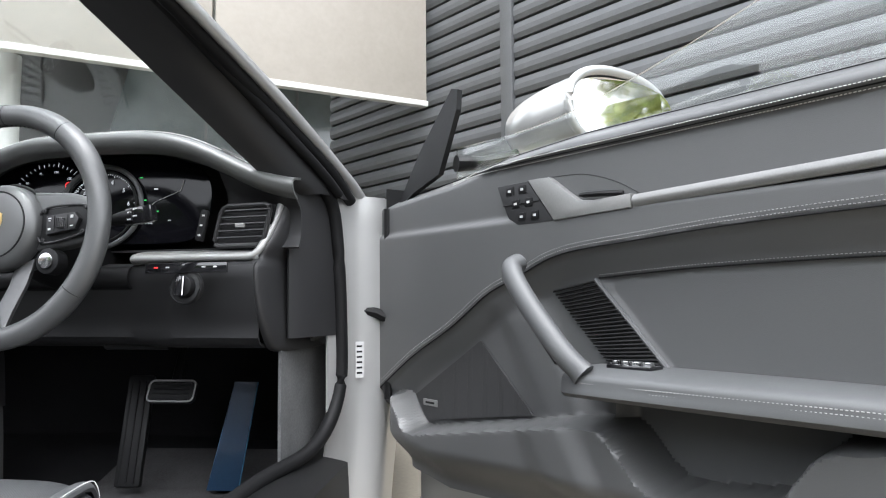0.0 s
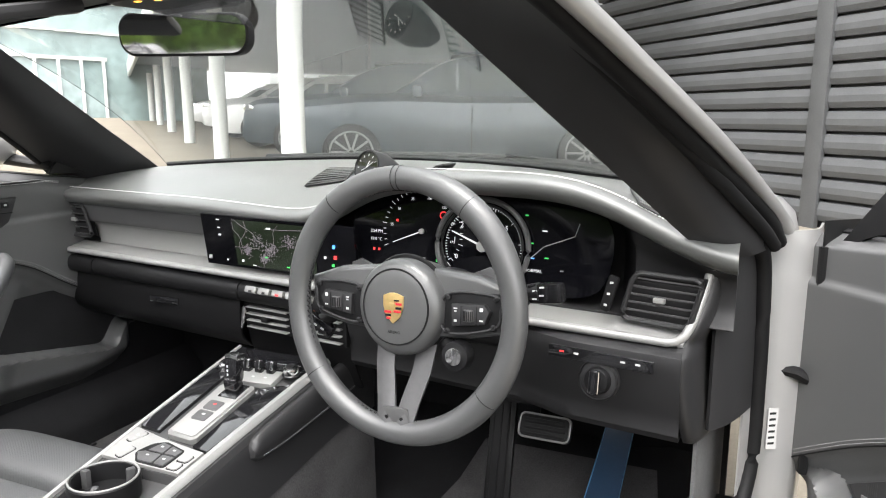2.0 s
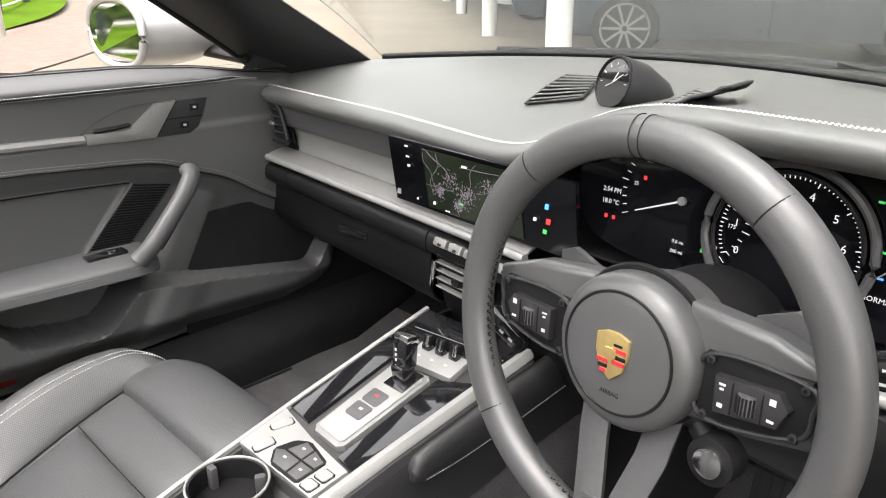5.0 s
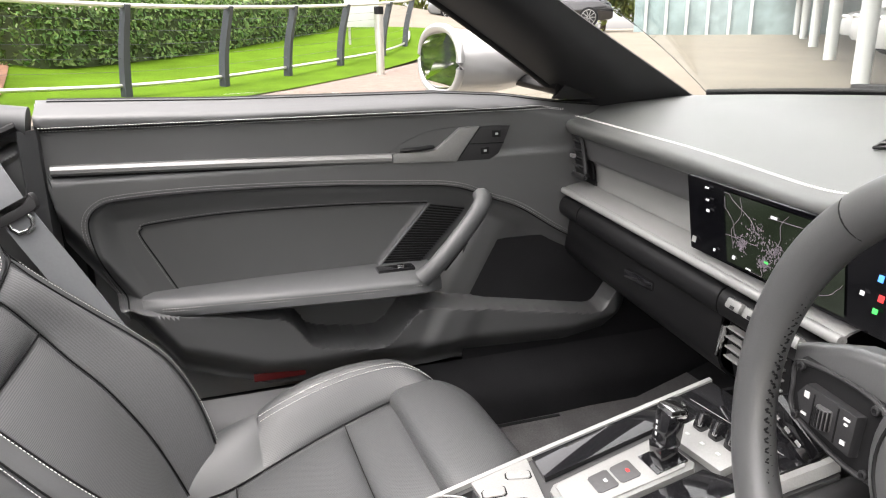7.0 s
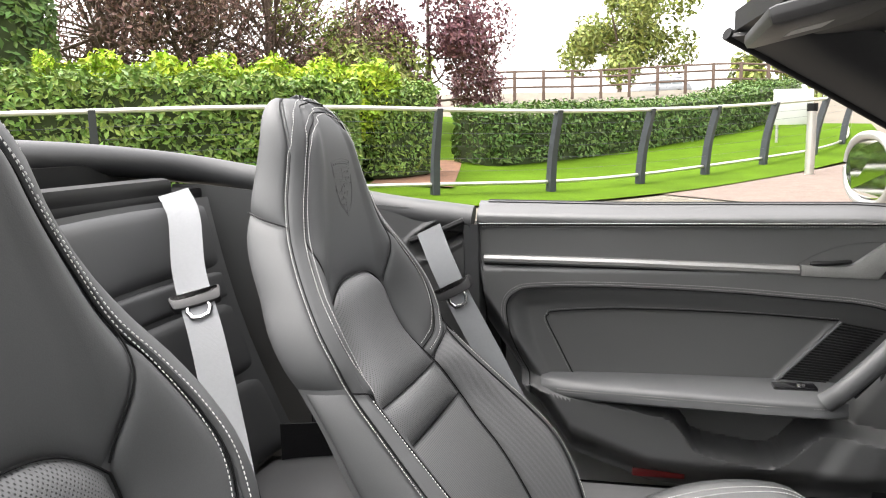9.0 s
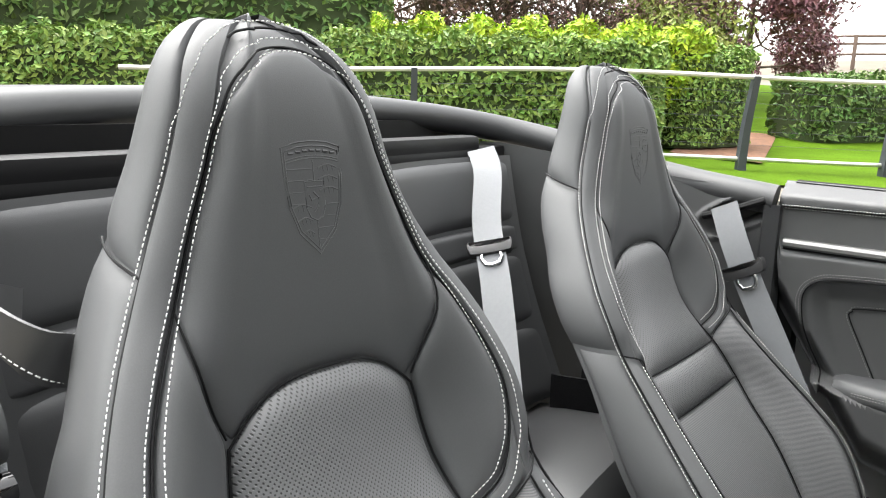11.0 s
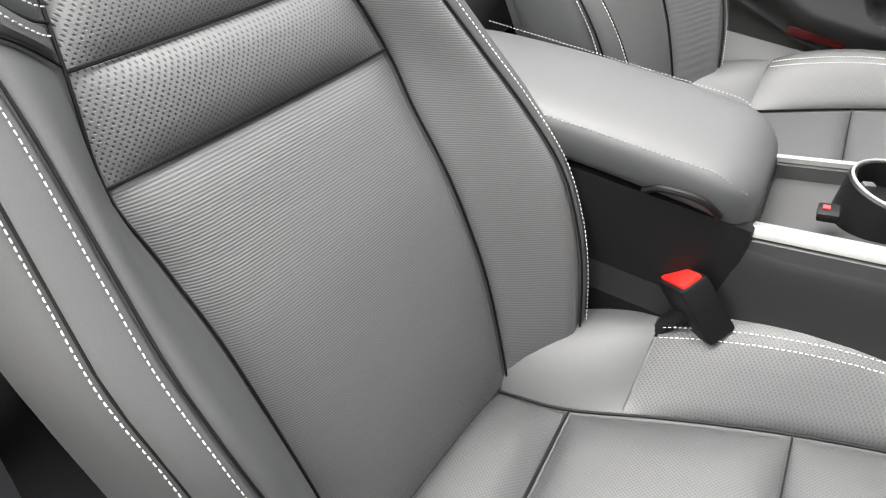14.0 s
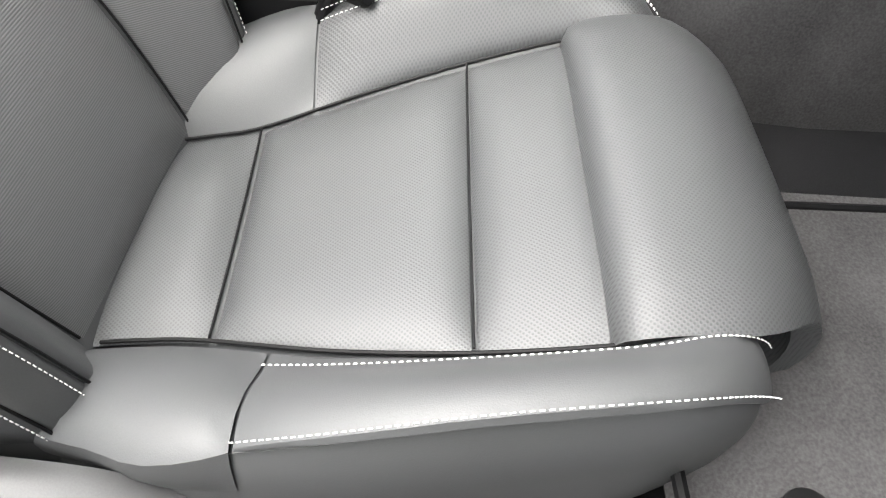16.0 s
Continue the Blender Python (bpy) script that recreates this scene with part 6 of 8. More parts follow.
def build_console():
    c = thing("centre_console", "centre console with silver edges, gear selector and switches", "console")
    ys = np.r_[np.linspace(-0.30, -0.1165, 14), np.linspace(-0.115, 0.245, 20)]
    rows = []
    for y in ys:
        l, r, z = con_l(y), con_r(y), con_z(y)
        dp = 0.016 if y < -0.116 else 0.0
        rows.append([(l - 0.012, y, z - 0.09), (l - 0.010, y, z - 0.012), (l, y, z - 0.004), (l + 0.010, y, z - 0.004), (l + 0.012, y, z - 0.005 - dp), (r - 0.012, y, z - 0.005 - dp), (r - 0.010, y, z - 0.004), (r, y, z - 0.004), (r + 0.010, y, z - 0.012), (r + 0.014, y, z - 0.09)])
    part("body", caps(grid(rows, close_u=True)), CONSOLE_GREY, c, "dark grey console body with a well at the rear")
    for f in (con_l, con_r):
        sg = -1 if f is con_l else 1
        wid = 0.008 if sg > 0 else 0.004
        rows = [[(f(y) + sg * a, y, con_z(y) + b) for a, b in ((-wid, -0.003), (-wid + 0.001, 0.003), (0.003, 0.004), (0.008, -0.002), (0.0095, -0.007))] for y in ys]
        part("edge_trim", thicken(grid(rows), 0.002), SATIN_GREY, c, "brushed satin edge trim")
    sl = math.atan(0.235)

    def plate(name, pts, mt, h=0.004, label="", parent=None, r=0.0):
        """A flush panel on the sloping top; corners cut by r."""
        cx, cy = sum(p[0] for p in pts) / len(pts), sum(p[1] for p in pts) / len(pts)
        if r:
            q = []
            for i, p in enumerate(pts):
                for o in (pts[i - 1], pts[(i + 1) % len(pts)]):
                    dlt = np.array(o) - np.array(p)
                    q.append(tuple(np.array(p) + dlt / np.linalg.norm(dlt) * r))
            pts = q
        mm = Matrix.Translation((cx, cy, con_z(cy) - 0.004)) @ Matrix.Rotation(sl, 4, "X")
        return part(name, prism([(x - cx, (y - cy) / math.cos(sl)) for x, y in pts], h + 0.004, mm, min(0.0012, h * 0.3)), mt, parent or c, label)

    def zt(y):
        return con_z(y)

    plate("gloss_panel", [(-0.116, -0.030), (-0.070, -0.034), (-0.072, 0.150), (-0.113, 0.158)], GLOSS_BLACK, 0.003, "gloss black side panel")
    plate("gloss_panel", [(0.022, -0.052), (0.056, -0.056), (0.078, 0.148), (0.026, 0.124)], GLOSS_BLACK, 0.003, "gloss black side panel")
    plate("gloss_panel", [(-0.112, 0.160), (0.080, 0.182), (0.086, 0.242), (-0.110, 0.242)], GLOSS_BLACK, 0.003, "gloss black touch panel")
    plate("panel_line", [(-0.095, 0.196), (0.060, 0.208), (0.060, 0.2095), (-0.095, 0.1975)], SATIN_GREY, 0.0036)
    plate("plinth_rim", [(-0.050, -0.040), (0.016, -0.044), (0.022, 0.122), (-0.054, 0.116)], SILVER_TRIM, 0.006, "satin silver rim of the selector plate", r=0.008)
    plate("shifter_plinth", [(-0.046, -0.032), (0.010, -0.036), (0.016, 0.112), (-0.049, 0.108)], SATIN_GREY, 0.0085, "satin grey selector plate", r=0.005)
    plate("switch_panel", [(-0.050, 0.128), (0.044, 0.134), (0.042, 0.178), (-0.052, 0.172)], SATIN_GREY, 0.007, "satin panel with three toggles")
    plate("rear_plate", [(-0.118, -0.114), (0.046, -0.114), (0.052, -0.060), (-0.040, -0.050), (-0.118, -0.036)], SATIN_GREY, 0.003, "satin grey rear plate")
    for k, y0 in enumerate((0.004, 0.034)):
        b = plate("selector_button", [(-0.033, y0), (-0.001, y0 - 0.001), (0.000, y0 + 0.026), (-0.034, y0 + 0.027)], SPOKE_GREY, 0.0098, r=0.003)
        part("button_mark", box((0.006, 0.004, 0.0006), (-0.016, y0 + 0.013, zt(y0 + 0.013) + 0.0102), 0, rot=(13, 0, 0)), RED_PRINT if k else WHITE_PRINT, b, smooth=False)
    for k, xx in enumerate((-0.033, -0.007, 0.019)):
        y = 0.166 + 0.002 * k
        sw = part("toggle_switch", box((0.017, 0.014, 0.026), (xx, y, con_z(y) + 0.016), 0.004, rot=(-14, 0, 0)), GLOSS_BLACK, c, "upright gloss toggle with a chrome tip")
        part("tip", box((0.006, 0.0155, 0.018), (xx + 0.004, y - 0.001, con_z(y) + 0.020), 0.002, rot=(-14, 0, 0)), CHROME, sw)
        part("switch_mark", box((0.006, 0.004, 0.0006), (xx, y - 0.022, zt(y - 0.022) + 0.0078), 0, rot=(13, 0, 0)), WHITE_PRINT, c, smooth=False)
    for xx, y in ((-0.081, 0.160), (0.060, 0.176)):
        kb = part("rotary_knob", cyl(0.0150, 0.020, (xx, y, con_z(y) + 0.010), (13, 0, 0), 32, bevel=0.003), CHROME, c, "chrome rotary knob")
        part("knob_collar", cyl(0.0175, 0.006, (xx, y, con_z(y) + 0.005), (13, 0, 0), 32, bevel=0.001), GLOSS_BLACK, kb)
        part("knob_cap", cyl(0.0085, 0.003, (xx, y - 0.002, con_z(y) + 0.0215), (13, 0, 0), 28), GLOSS_BLACK, kb)
    gx, gy = -0.010, 0.092
    part("selector_slot", box((0.040, 0.044, 0.003), (gx, gy, zt(gy) + 0.009), 0.001, rot=(13, 0, 0)), GLOSS_BLACK, c)
    gs = part("gear_selector", box((0.026, 0.026, 0.030), (gx, gy, con_z(gy) + 0.022), 0.005, rot=(8, 0, 0)), GLOSS_BLACK, c, "short black gear selector with chrome cap")
    part("selector_head", box((0.030, 0.026, 0.048), (gx, gy + 0.004, con_z(gy) + 0.052), 0.008, rot=(-6, 0, 0)), GLOSS_BLACK, gs)
    part("selector_cap", box((0.0305, 0.026, 0.014), (gx, gy + 0.008, con_z(gy) + 0.074), 0.006, rot=(-6, 0, 0)), CHROME, gs)
    for k in range(4):
        part("selector_mark", box((0.003, 0.0006, 0.004), (gx - 0.004, gy - 0.0100, con_z(gy) + 0.036 + 0.008 * k), 0, rot=(-6, 0, 0)), WHITE_PRINT, gs, smooth=False)
    frame_ = plate("button_frame", [(-0.066, -0.092), (-0.046, -0.112), (0.014, -0.112), (0.020, -0.066), (-0.030, -0.055), (-0.052, -0.066)], RUBBER, 0.0036, "dark recess round the roof buttons", r=0.004)
    for pts in ([(-0.045, -0.083), (-0.014, -0.083), (-0.012, -0.064), (-0.032, -0.060)], [(-0.011, -0.083), (0.014, -0.083), (0.016, -0.070), (-0.009, -0.064)], [(-0.060, -0.092), (-0.044, -0.108), (-0.014, -0.108), (-0.014, -0.086), (-0.048, -0.086)], [(-0.011, -0.108), (0.010, -0.108), (0.014, -0.086), (-0.011, -0.086)]):
        b = plate("console_button", pts, SPOKE_GREY, 0.0058, parent=frame_)
        mx, my = sum(p[0] for p in pts) / len(pts), sum(p[1] for p in pts) / len(pts)
        part("button_mark", box((0.005, 0.0030, 0.0006), (mx, my, zt(my) + 0.0062), 0, rot=(13, 0, 0)), WHITE_PRINT, b, smooth=False)
    for pts in ([(-0.108, -0.070), (-0.094, -0.074), (-0.080, -0.048), (-0.094, -0.044)], [(-0.094, -0.108), (-0.080, -0.112), (-0.070, -0.086), (-0.086, -0.082)], [(0.022, -0.090), (0.042, -0.090), (0.045, -0.074), (0.025, -0.074)], [(0.018, -0.110), (0.038, -0.110), (0.041, -0.095), (0.021, -0.095)]):
        e = plate("button_edge", [(p[0] + 0.0018 * (1 if p[0] > sum(q[0] for q in pts) / 4 else -1), p[1] + 0.0018 * (1 if p[1] > sum(q[1] for q in pts) / 4 else -1)) for p in pts], RUBBER, 0.0036, r=0.003)
        b = plate("console_button", pts, SATIN_GREY, 0.0055, parent=e, r=0.003)
        mx, my = sum(p[0] for p in pts) / 4, sum(p[1] for p in pts) / 4
        part("button_mark", box((0.005, 0.0035, 0.0006), (mx, my, zt(my) + 0.0060), 0, rot=(13, 0, 0)), WHITE_PRINT, b, smooth=False)
    # mesh cheek and lower side of the tunnel
    for sg, f in ((1, con_r), (-1, con_l)):
        rows, low_rows = [], []
        for y in np.linspace(-0.80, 0.40, 30):
            x0 = f(min(max(y, -0.30), 0.24)) + sg * 0.012
            zt = con_z(min(max(y, -0.26), 0.24)) - 0.02 if y > -0.30 else 0.425
            zt = min(zt, 0.425 + 0.25 * max(0, y + 0.27))
            rows.append([(x0 - sg * 0.005, y, zt), (x0 + sg * 0.002, y, zt - 0.02), (x0 + sg * 0.006, y, zt - 0.08), (x0 + sg * 0.008, y, zt - 0.13)])
            low_rows.append([(x0 - sg * 0.004, y, zt - 0.12), (x0 + sg * 0.004, y, zt - 0.16), (x0 + sg * 0.012, y, 0.10)])
        part("tunnel_side", thicken(grid([spline(r, 10) for r in rows]), 0.004), SOFT_BLACK, c, "dark plastic tunnel side")
        part("tunnel_carpet", thicken(grid([spline(r, 8) for r in low_rows]), 0.004), MAT_CARPET, c, "dark carpet on the tunnel")
    rows = []
    for y, xk, zk, hk in spline([(0.012, 0.082, 0.470, 0.010), (0.03, 0.086, 0.474, 0.024), (0.10, 0.094, 0.486, 0.030), (0.20, 0.106, 0.506, 0.034), (0.32, 0.118, 0.53, 0.036)], 20):
        rows.append([(xk + 0.016 * math.cos(t), y, zk + hk * math.copysign(abs(math.sin(t)) ** 0.7, math.sin(t))) for t in np.linspace(0, 2 * math.pi, 18, endpoint=False)])
    part("knee_pad", caps(grid(rows, close_u=True)), SOFT_BLACK, c, "padded dark leather knee pad")
    part("stitching", stitch([(xk_, y_, z_) for y_, xk_, z_ in spline([(0.03, 0.1015, 0.461), (0.10, 0.110, 0.468), (0.20, 0.122, 0.486), (0.32, 0.134, 0.508)], 40)], (1, 0, 0), 0.0010, 0.003, 0.002), DARK_STITCH, c, "grey stitching on the knee pad", smooth=False)
    # rear part under the armrest
    part("rear_body", box((0.185, 0.46, 0.20), (-0.03, -0.52, 0.345), 0.015), BLACK_PLASTIC, c)
    # cup holder
    cx, cy, cz = -0.050, -0.172, 0.472
    cup = part("cup_holder", grid([[(cx + r * math.cos(a), cy + r * math.sin(a), z) for a in np.linspace(0, 2 * math.pi, 40, endpoint=False)] for r, z in ((0.046, cz - 0.05), (0.046, cz + 0.008), (0.0475, cz + 0.014), (0.0515, cz + 0.0155), (0.0545, cz + 0.012), (0.0545, cz - 0.05))], close_u=True), BLACK_PLASTIC, c, "black ring cup holder with grips")
    part("cup_rim", tube([(cx + 0.0515 * math.cos(a), cy + 0.0515 * math.sin(a), cz + 0.0150) for a in np.linspace(0, 2 * math.pi, 40, endpoint=False)], 0.0018, 8, close=True), SATIN_GREY, cup)
    part("cup_floor", cyl(0.046, 0.004, (cx, cy, cz - 0.016), seg=32), RUBBER, cup)
    for a in (60, 180, 300):
        t = radians(a)
        part("cup_grip", box((0.014, 0.010, 0.042), (cx + 0.040 * math.cos(t), cy + 0.040 * math.sin(t), cz - 0.004), 0.003, rot=(0, 0, a)), SPOKE_GREY, cup)
    part("parking_switch", box((0.026, 0.022, 0.010), (0.0, -0.232, con_z(-0.232) + 0.004), 0.003, rot=(13, 0, 0)), BLACK_PLASTIC, c, "parking brake switch")
    part("switch_mark", box((0.007, 0.007, 0.001), (0.0, -0.236, con_z(-0.232) + 0.0098), 0, rot=(13, 0, 0)), RED_PRINT, c, smooth=False)


build_console()


def build_armrest():
    a = thing("console_armrest", "padded grey leather armrest lid on the console", "armrest", (0.0, -0.012, 0.0))
    rows = []
    for y, hw, zt in spline([(-0.70, 0.080, 0.488), (-0.66, 0.094, 0.498), (-0.50, 0.098, 0.505), (-0.36, 0.098, 0.502), (-0.315, 0.094, 0.494), (-0.290, 0.078, 0.475), (-0.284, 0.06, 0.455)], 40):
        ring = []
        for t in np.linspace(0, 2 * math.pi, 36, endpoint=False):
            cx_, cz_ = math.cos(t), math.sin(t)
            ring.append((-0.03 + hw * math.copysign(abs(cx_) ** 0.45, cx_), y, zt - 0.032 + 0.032 * math.copysign(abs(cz_) ** 0.6, cz_)))
        rows.append(ring)
    part("lid", caps(grid(rows, close_u=True)), LEATHER, a, "padded leather lid")
    sb = bmesh.new()
    for sg in (-1, 1):
        sb = stitch([(-0.03 + sg * (0.0945 - 0.012 * soft(-0.36, -0.29, y)), y, 0.4955 - 0.02 * soft(-0.35, -0.29, y)) for y in np.linspace(-0.68, -0.30, 50)], (sg * 0.7, 0, 0.7), 0.0012, 0.003, 0.002, sb)
    part("stitching", sb, DARK_STITCH, a, "fine grey stitching", smooth=False)
    part("latch", tube(spline([(0.066, -0.40, 0.449), (0.071, -0.38, 0.462), (0.071, -0.34, 0.464), (0.066, -0.318, 0.449)], 14), 0.004, 8), BLACK_PLASTIC, a)


build_armrest()


# ---- doors ----
def door_frame(closed):
    """Door space: s rearwards from the hinge, n inwards, z up."""
    if closed:
        return lambda s, z, n: Vector((-0.70 + n, 0.50 - s, z))
    th = radians(42.5)
    return lambda s, z, n: Vector((0.965 + math.sin(th) * s * 1.18 - math.cos(th) * n, 0.41 - math.cos(th) * s * 1.18 - math.sin(th) * n, 0.605 + (z - 0.65) * 1.09))


SWOOSH = spline([(1.043, 0.571), (1.070, 0.630), (1.086, 0.695), (1.087, 0.735), (1.068, 0.758), (1.030, 0.767), (0.90, 0.771), (0.70, 0.766), (0.56, 0.757), (0.43, 0.745), (0.345, 0.714), (0.28, 0.688), (0.19, 0.632), (0.09, 0.580), (0.0, 0.522), (-0.03, 0.50)], 120)
INLAY = spline([(0.957, 0.582), (0.985, 0.640), (1.011, 0.694), (1.008, 0.706), (0.990, 0.714), (0.85, 0.722), (0.64, 0.719), (0.474, 0.710)], 60)


def lip_z(s):
    """Height of the upper rim of the door bin."""
    return float(np.interp(s, [-0.04, 0.0, 0.030, 0.044, 0.056, 0.084, 0.096, 0.112, 0.455, 0.49, 0.507, 0.522, 0.562, 0.580, 0.604, 0.69, 0.712, 0.729, 0.760, 0.774, 0.79, 1.004, 1.15], [0.490, 0.494, 0.505, 0.506, 0.497, 0.458, 0.450, 0.449, 0.512, 0.515, 0.512, 0.502, 0.458, 0.446, 0.443, 0.456, 0.461, 0.470, 0.516, 0.528, 0.533, 0.570, 0.59]))


def door_top(s):
    return float(np.interp(s, [0.0, 0.19, 0.30, 0.45, 0.85, 1.145], [0.872, 0.888, 0.905, 0.915, 0.917, 0.924]))


def door_bottom(s):
    return float(np.interp(s, [-0.037, 0.012, 0.158, 0.43, 0.72, 0.81, 0.962, 1.057, 1.135, 1.15], [0.43, 0.375, 0.352, 0.366, 0.364, 0.371, 0.425, 0.570, 0.690, 0.80]))


def inside(path, loop, s, z):
    """How far from path (s, z) lies within the loop; negative outside."""
    a, b = path[:-1], path[1:]
    q = np.array([s, z])
    d = b - a
    f = np.clip(((q - a) * d).sum(1) / ((d * d).sum(1) + 1e-12), 0, 1)
    dist = float(np.sqrt((((a + d * f[:, None]) - q) ** 2).sum(1)).min())
    loop = np.vstack([loop, loop[:1]])
    x0, y0, x1, y1 = loop[:-1, 0], loop[:-1, 1], loop[1:, 0], loop[1:, 1]
    hit = ((y0 > z) != (y1 > z)) & (s < (x1 - x0) * (z - y0) / (y1 - y0 + 1e-12) + x0)
    return dist if hit.sum() % 2 else -dist


RECESS_LOOP = np.vstack([SWOOSH, [(-0.06, 0.50), (-0.06, 0.30), (1.043, 0.30)]])
INLAY_LOOP = np.vstack([INLAY, [(0.591, 0.575), (0.60, 0.50), (0.957, 0.50)]])
INLAY_EDGE = np.vstack([INLAY, [(0.53, 0.643), (0.591, 0.575)]])


def door_n(s, z):
    """The inner face's relief."""
    top = door_top(s)
    n = 0.012 * soft(0.886, 0.896, z) * soft(top + 0.02, top - 0.02, z) - 0.040 * soft(top - 0.014, top + 0.012, z)
    n += 0.008 * soft(0.812, 0.800, z)
    w = inside(SWOOSH, RECESS_LOOP, s, z)
    n -= 0.010 * soft(-0.002, 0.008, w) + 0.022 * soft(0.004, 0.045, w)
    if z > 0.57 and s > 0.47:
        n -= 0.004 * soft(-0.001, 0.004, inside(INLAY_EDGE, INLAY_LOOP, s, z))
    # shoulder that runs down to the grab handle, beside the loudspeaker
    n += 0.012 * soft(0.30, 0.36, s + 0.55 * (z - 0.58)) * soft(0.44, 0.40, s + 0.55 * (z - 0.58)) * soft(0.70, 0.64, z)
    zl = lip_z(s)
    n += 0.060 * soft(zl + 0.006, zl - 0.008, z) * soft(-0.02, 0.06, s)
    pocket = soft(0.492, 0.512, s) * soft(0.80, 0.775, s) * soft(zl - 0.002, zl + 0.006, z) * soft(0.575, 0.56, z)
    n -= 0.035 * pocket
    low = door_bottom(s)
    n -= 0.055 * soft(low + 0.075, low + 0.005, z)
    return n


@lru_cache(maxsize=None)
def relief(s, z):
    return door_n(s, z)


def build_door(closed):
    F = door_frame(closed)
    dr = thing("door_1" if closed else "door_2", "closed grey leather car door panel with silver trim" if closed else "open grey leather car door panel with silver trim", "car door", group="car doors", kind="structure")
    S = np.r_[np.linspace(-0.03, 0.12, 46), np.linspace(0.124, 0.495, 44), np.linspace(0.498, 0.80, 84), np.linspace(0.808, 1.0, 26), np.linspace(1.0025, 1.10, 60), np.linspace(1.106, 1.145, 8)]
    rows = []
    for s in S:
        zs = np.linspace(door_bottom(s), door_top(s) + 0.012, 130)
        rows.append([F(s, z, relief(round(float(s), 5), round(float(z), 5))) for z in zs])
    part("panel", grid(rows), SOFT_LEATHER, dr, "moulded leather inner panel")
    rows = [[F(s, z, -0.055 - 0.05 * soft(0.9, 0.6, z)) for z in np.linspace(0.27, door_top(s) + 0.005, 12)] for s in np.linspace(-0.02, 1.15, 24)]
    part("outer_skin", thicken(grid(rows), 0.004), PAINT, dr, "silver painted outer skin")
    rows = [[F(s, door_top(s) + 0.010 + 0.004 * k, -0.035 - 0.012 * k) for k in range(2)] for s in S[::4]]
    part("belt_seal", thicken(grid(rows), 0.006), RUBBER, dr, "black belt line seal")
    edge = [F(0.0, z, n) for z, n in ((0.49, 0.0), (0.55, -0.0), (0.7, 0.0), (0.86, 0.0))]
    part("edge_seal", tube(spline(edge, 16), 0.008, 8), RUBBER, dr, "rubber edge seal")
    part("door_end", thicken(grid([[F(s_, z, n) for n in (-0.09, -0.06, -0.02, 0.0)] for s_, z in ((0.0, 0.50), (0.0, 0.7), (0.0, 0.90))]), 0.004), RUBBER, dr, "dark door end with hinges")

    def on(s, z, lift=0.0):
        return F(s, z, door_n(s, z) + lift)

    nrm = (F(0, 0, 1) - F(0, 0, 0)).normalized()
    al = (F(1, 0, 0) - F(0, 0, 0)).normalized()
    yaw = math.degrees(math.atan2(al.y, al.x))
    # silver strip from the handle to the rear edge
    def strip_mid(s_):
        return float(np.interp(s_, [0.55, 0.85, 1.13], [0.8085, 0.818, 0.824]))

    rows = [[F(s, strip_mid(s) + h, 0.002 + o) for h, o in ((-0.0095, -0.004), (-0.0085, 0.006), (-0.004, 0.0105), (0.002, 0.011), (0.0075, 0.007), (0.009, -0.004))] for s in np.linspace(0.553, 1.132, 40)]
    part("trim_strip", caps(grid(rows)), SILVER_TRIM, dr, "slim brushed silver strip")
    part("strip_shadow_gap", tube([F(s, strip_mid(s) - 0.0105, 0.004) for s in np.linspace(0.43, 1.132, 30)], 0.0018, 6), RUBBER, dr)
    bez = [(0.551, 0.7995), (0.551, 0.8185), (0.49, 0.8165), (0.466, 0.820), (0.450, 0.832), (0.414, 0.860), (0.374, 0.861), (0.423, 0.795)]

    def plate(name, pts, lift, depth, mt, label, bev=0.0015, parent=None):
        m4 = Matrix((al.to_3d(), Vector((0, 0, 1)), nrm.to_3d())).transposed().to_4x4()
        m4.translation = F(0, 0.8, lift)
        k_ = 1.0 if closed else 1.18
        h_ = 1.0 if closed else 1.09
        out = [(q[0] * k_, (q[1] - 0.8) * h_) for q in pts]
        ar = sum(out[i - 1][0] * out[i][1] - out[i][0] * out[i - 1][1] for i in range(len(out)))
        return part(name, prism(out if ar > 0 else out[::-1], depth, m4, bev), mt, parent or dr, label)

    plate("handle_bezel", bez, -0.002, 0.014, SILVER_TRIM, "satin silver door release surround", 0.003)
    scoop = spline([(0.556, 0.8195), (0.52, 0.840), (0.47, 0.857), (0.41, 0.8615)], 16)
    low_ = spline([(0.556, 0.8185), (0.49, 0.8175), (0.452, 0.832), (0.405, 0.860)], 16)
    rows = [[F(a_[0] * (1 - f) + b_[0] * f, a_[1] * (1 - f) + b_[1] * f, 0.001 - 0.022 * math.sin(math.pi * min(f * 0.8, 1.0)) * math.sin(math.pi * g_)) for f in np.linspace(0, 1, 9)] for g_, a_, b_ in zip(np.linspace(0, 1, 16), scoop, low_)]
    part("handle_recess", grid(rows), BLACK_PLASTIC, dr, "dark door release recess")
    part("release_lever", tube(spline([F(0.535, 0.8215, 0.004), F(0.50, 0.824, 0.012), F(0.468, 0.8265, 0.008)], 10), [0.003] + [0.0045] * 8 + [0.003], 8), BLACK_PLASTIC, dr)
    sp = plate("switch_panel", [(0.372, 0.8605), (0.308, 0.860), (0.318, 0.835), (0.332, 0.806), (0.352, 0.7945), (0.4205, 0.795)], -0.002, 0.011, SOFT_BLACK, "black memory switch panel", 0.002)
    part("panel_split", tube([F(0.398, 0.828, 0.0095), F(0.322, 0.827, 0.0095)], 0.0012, 6), RUBBER, sp)
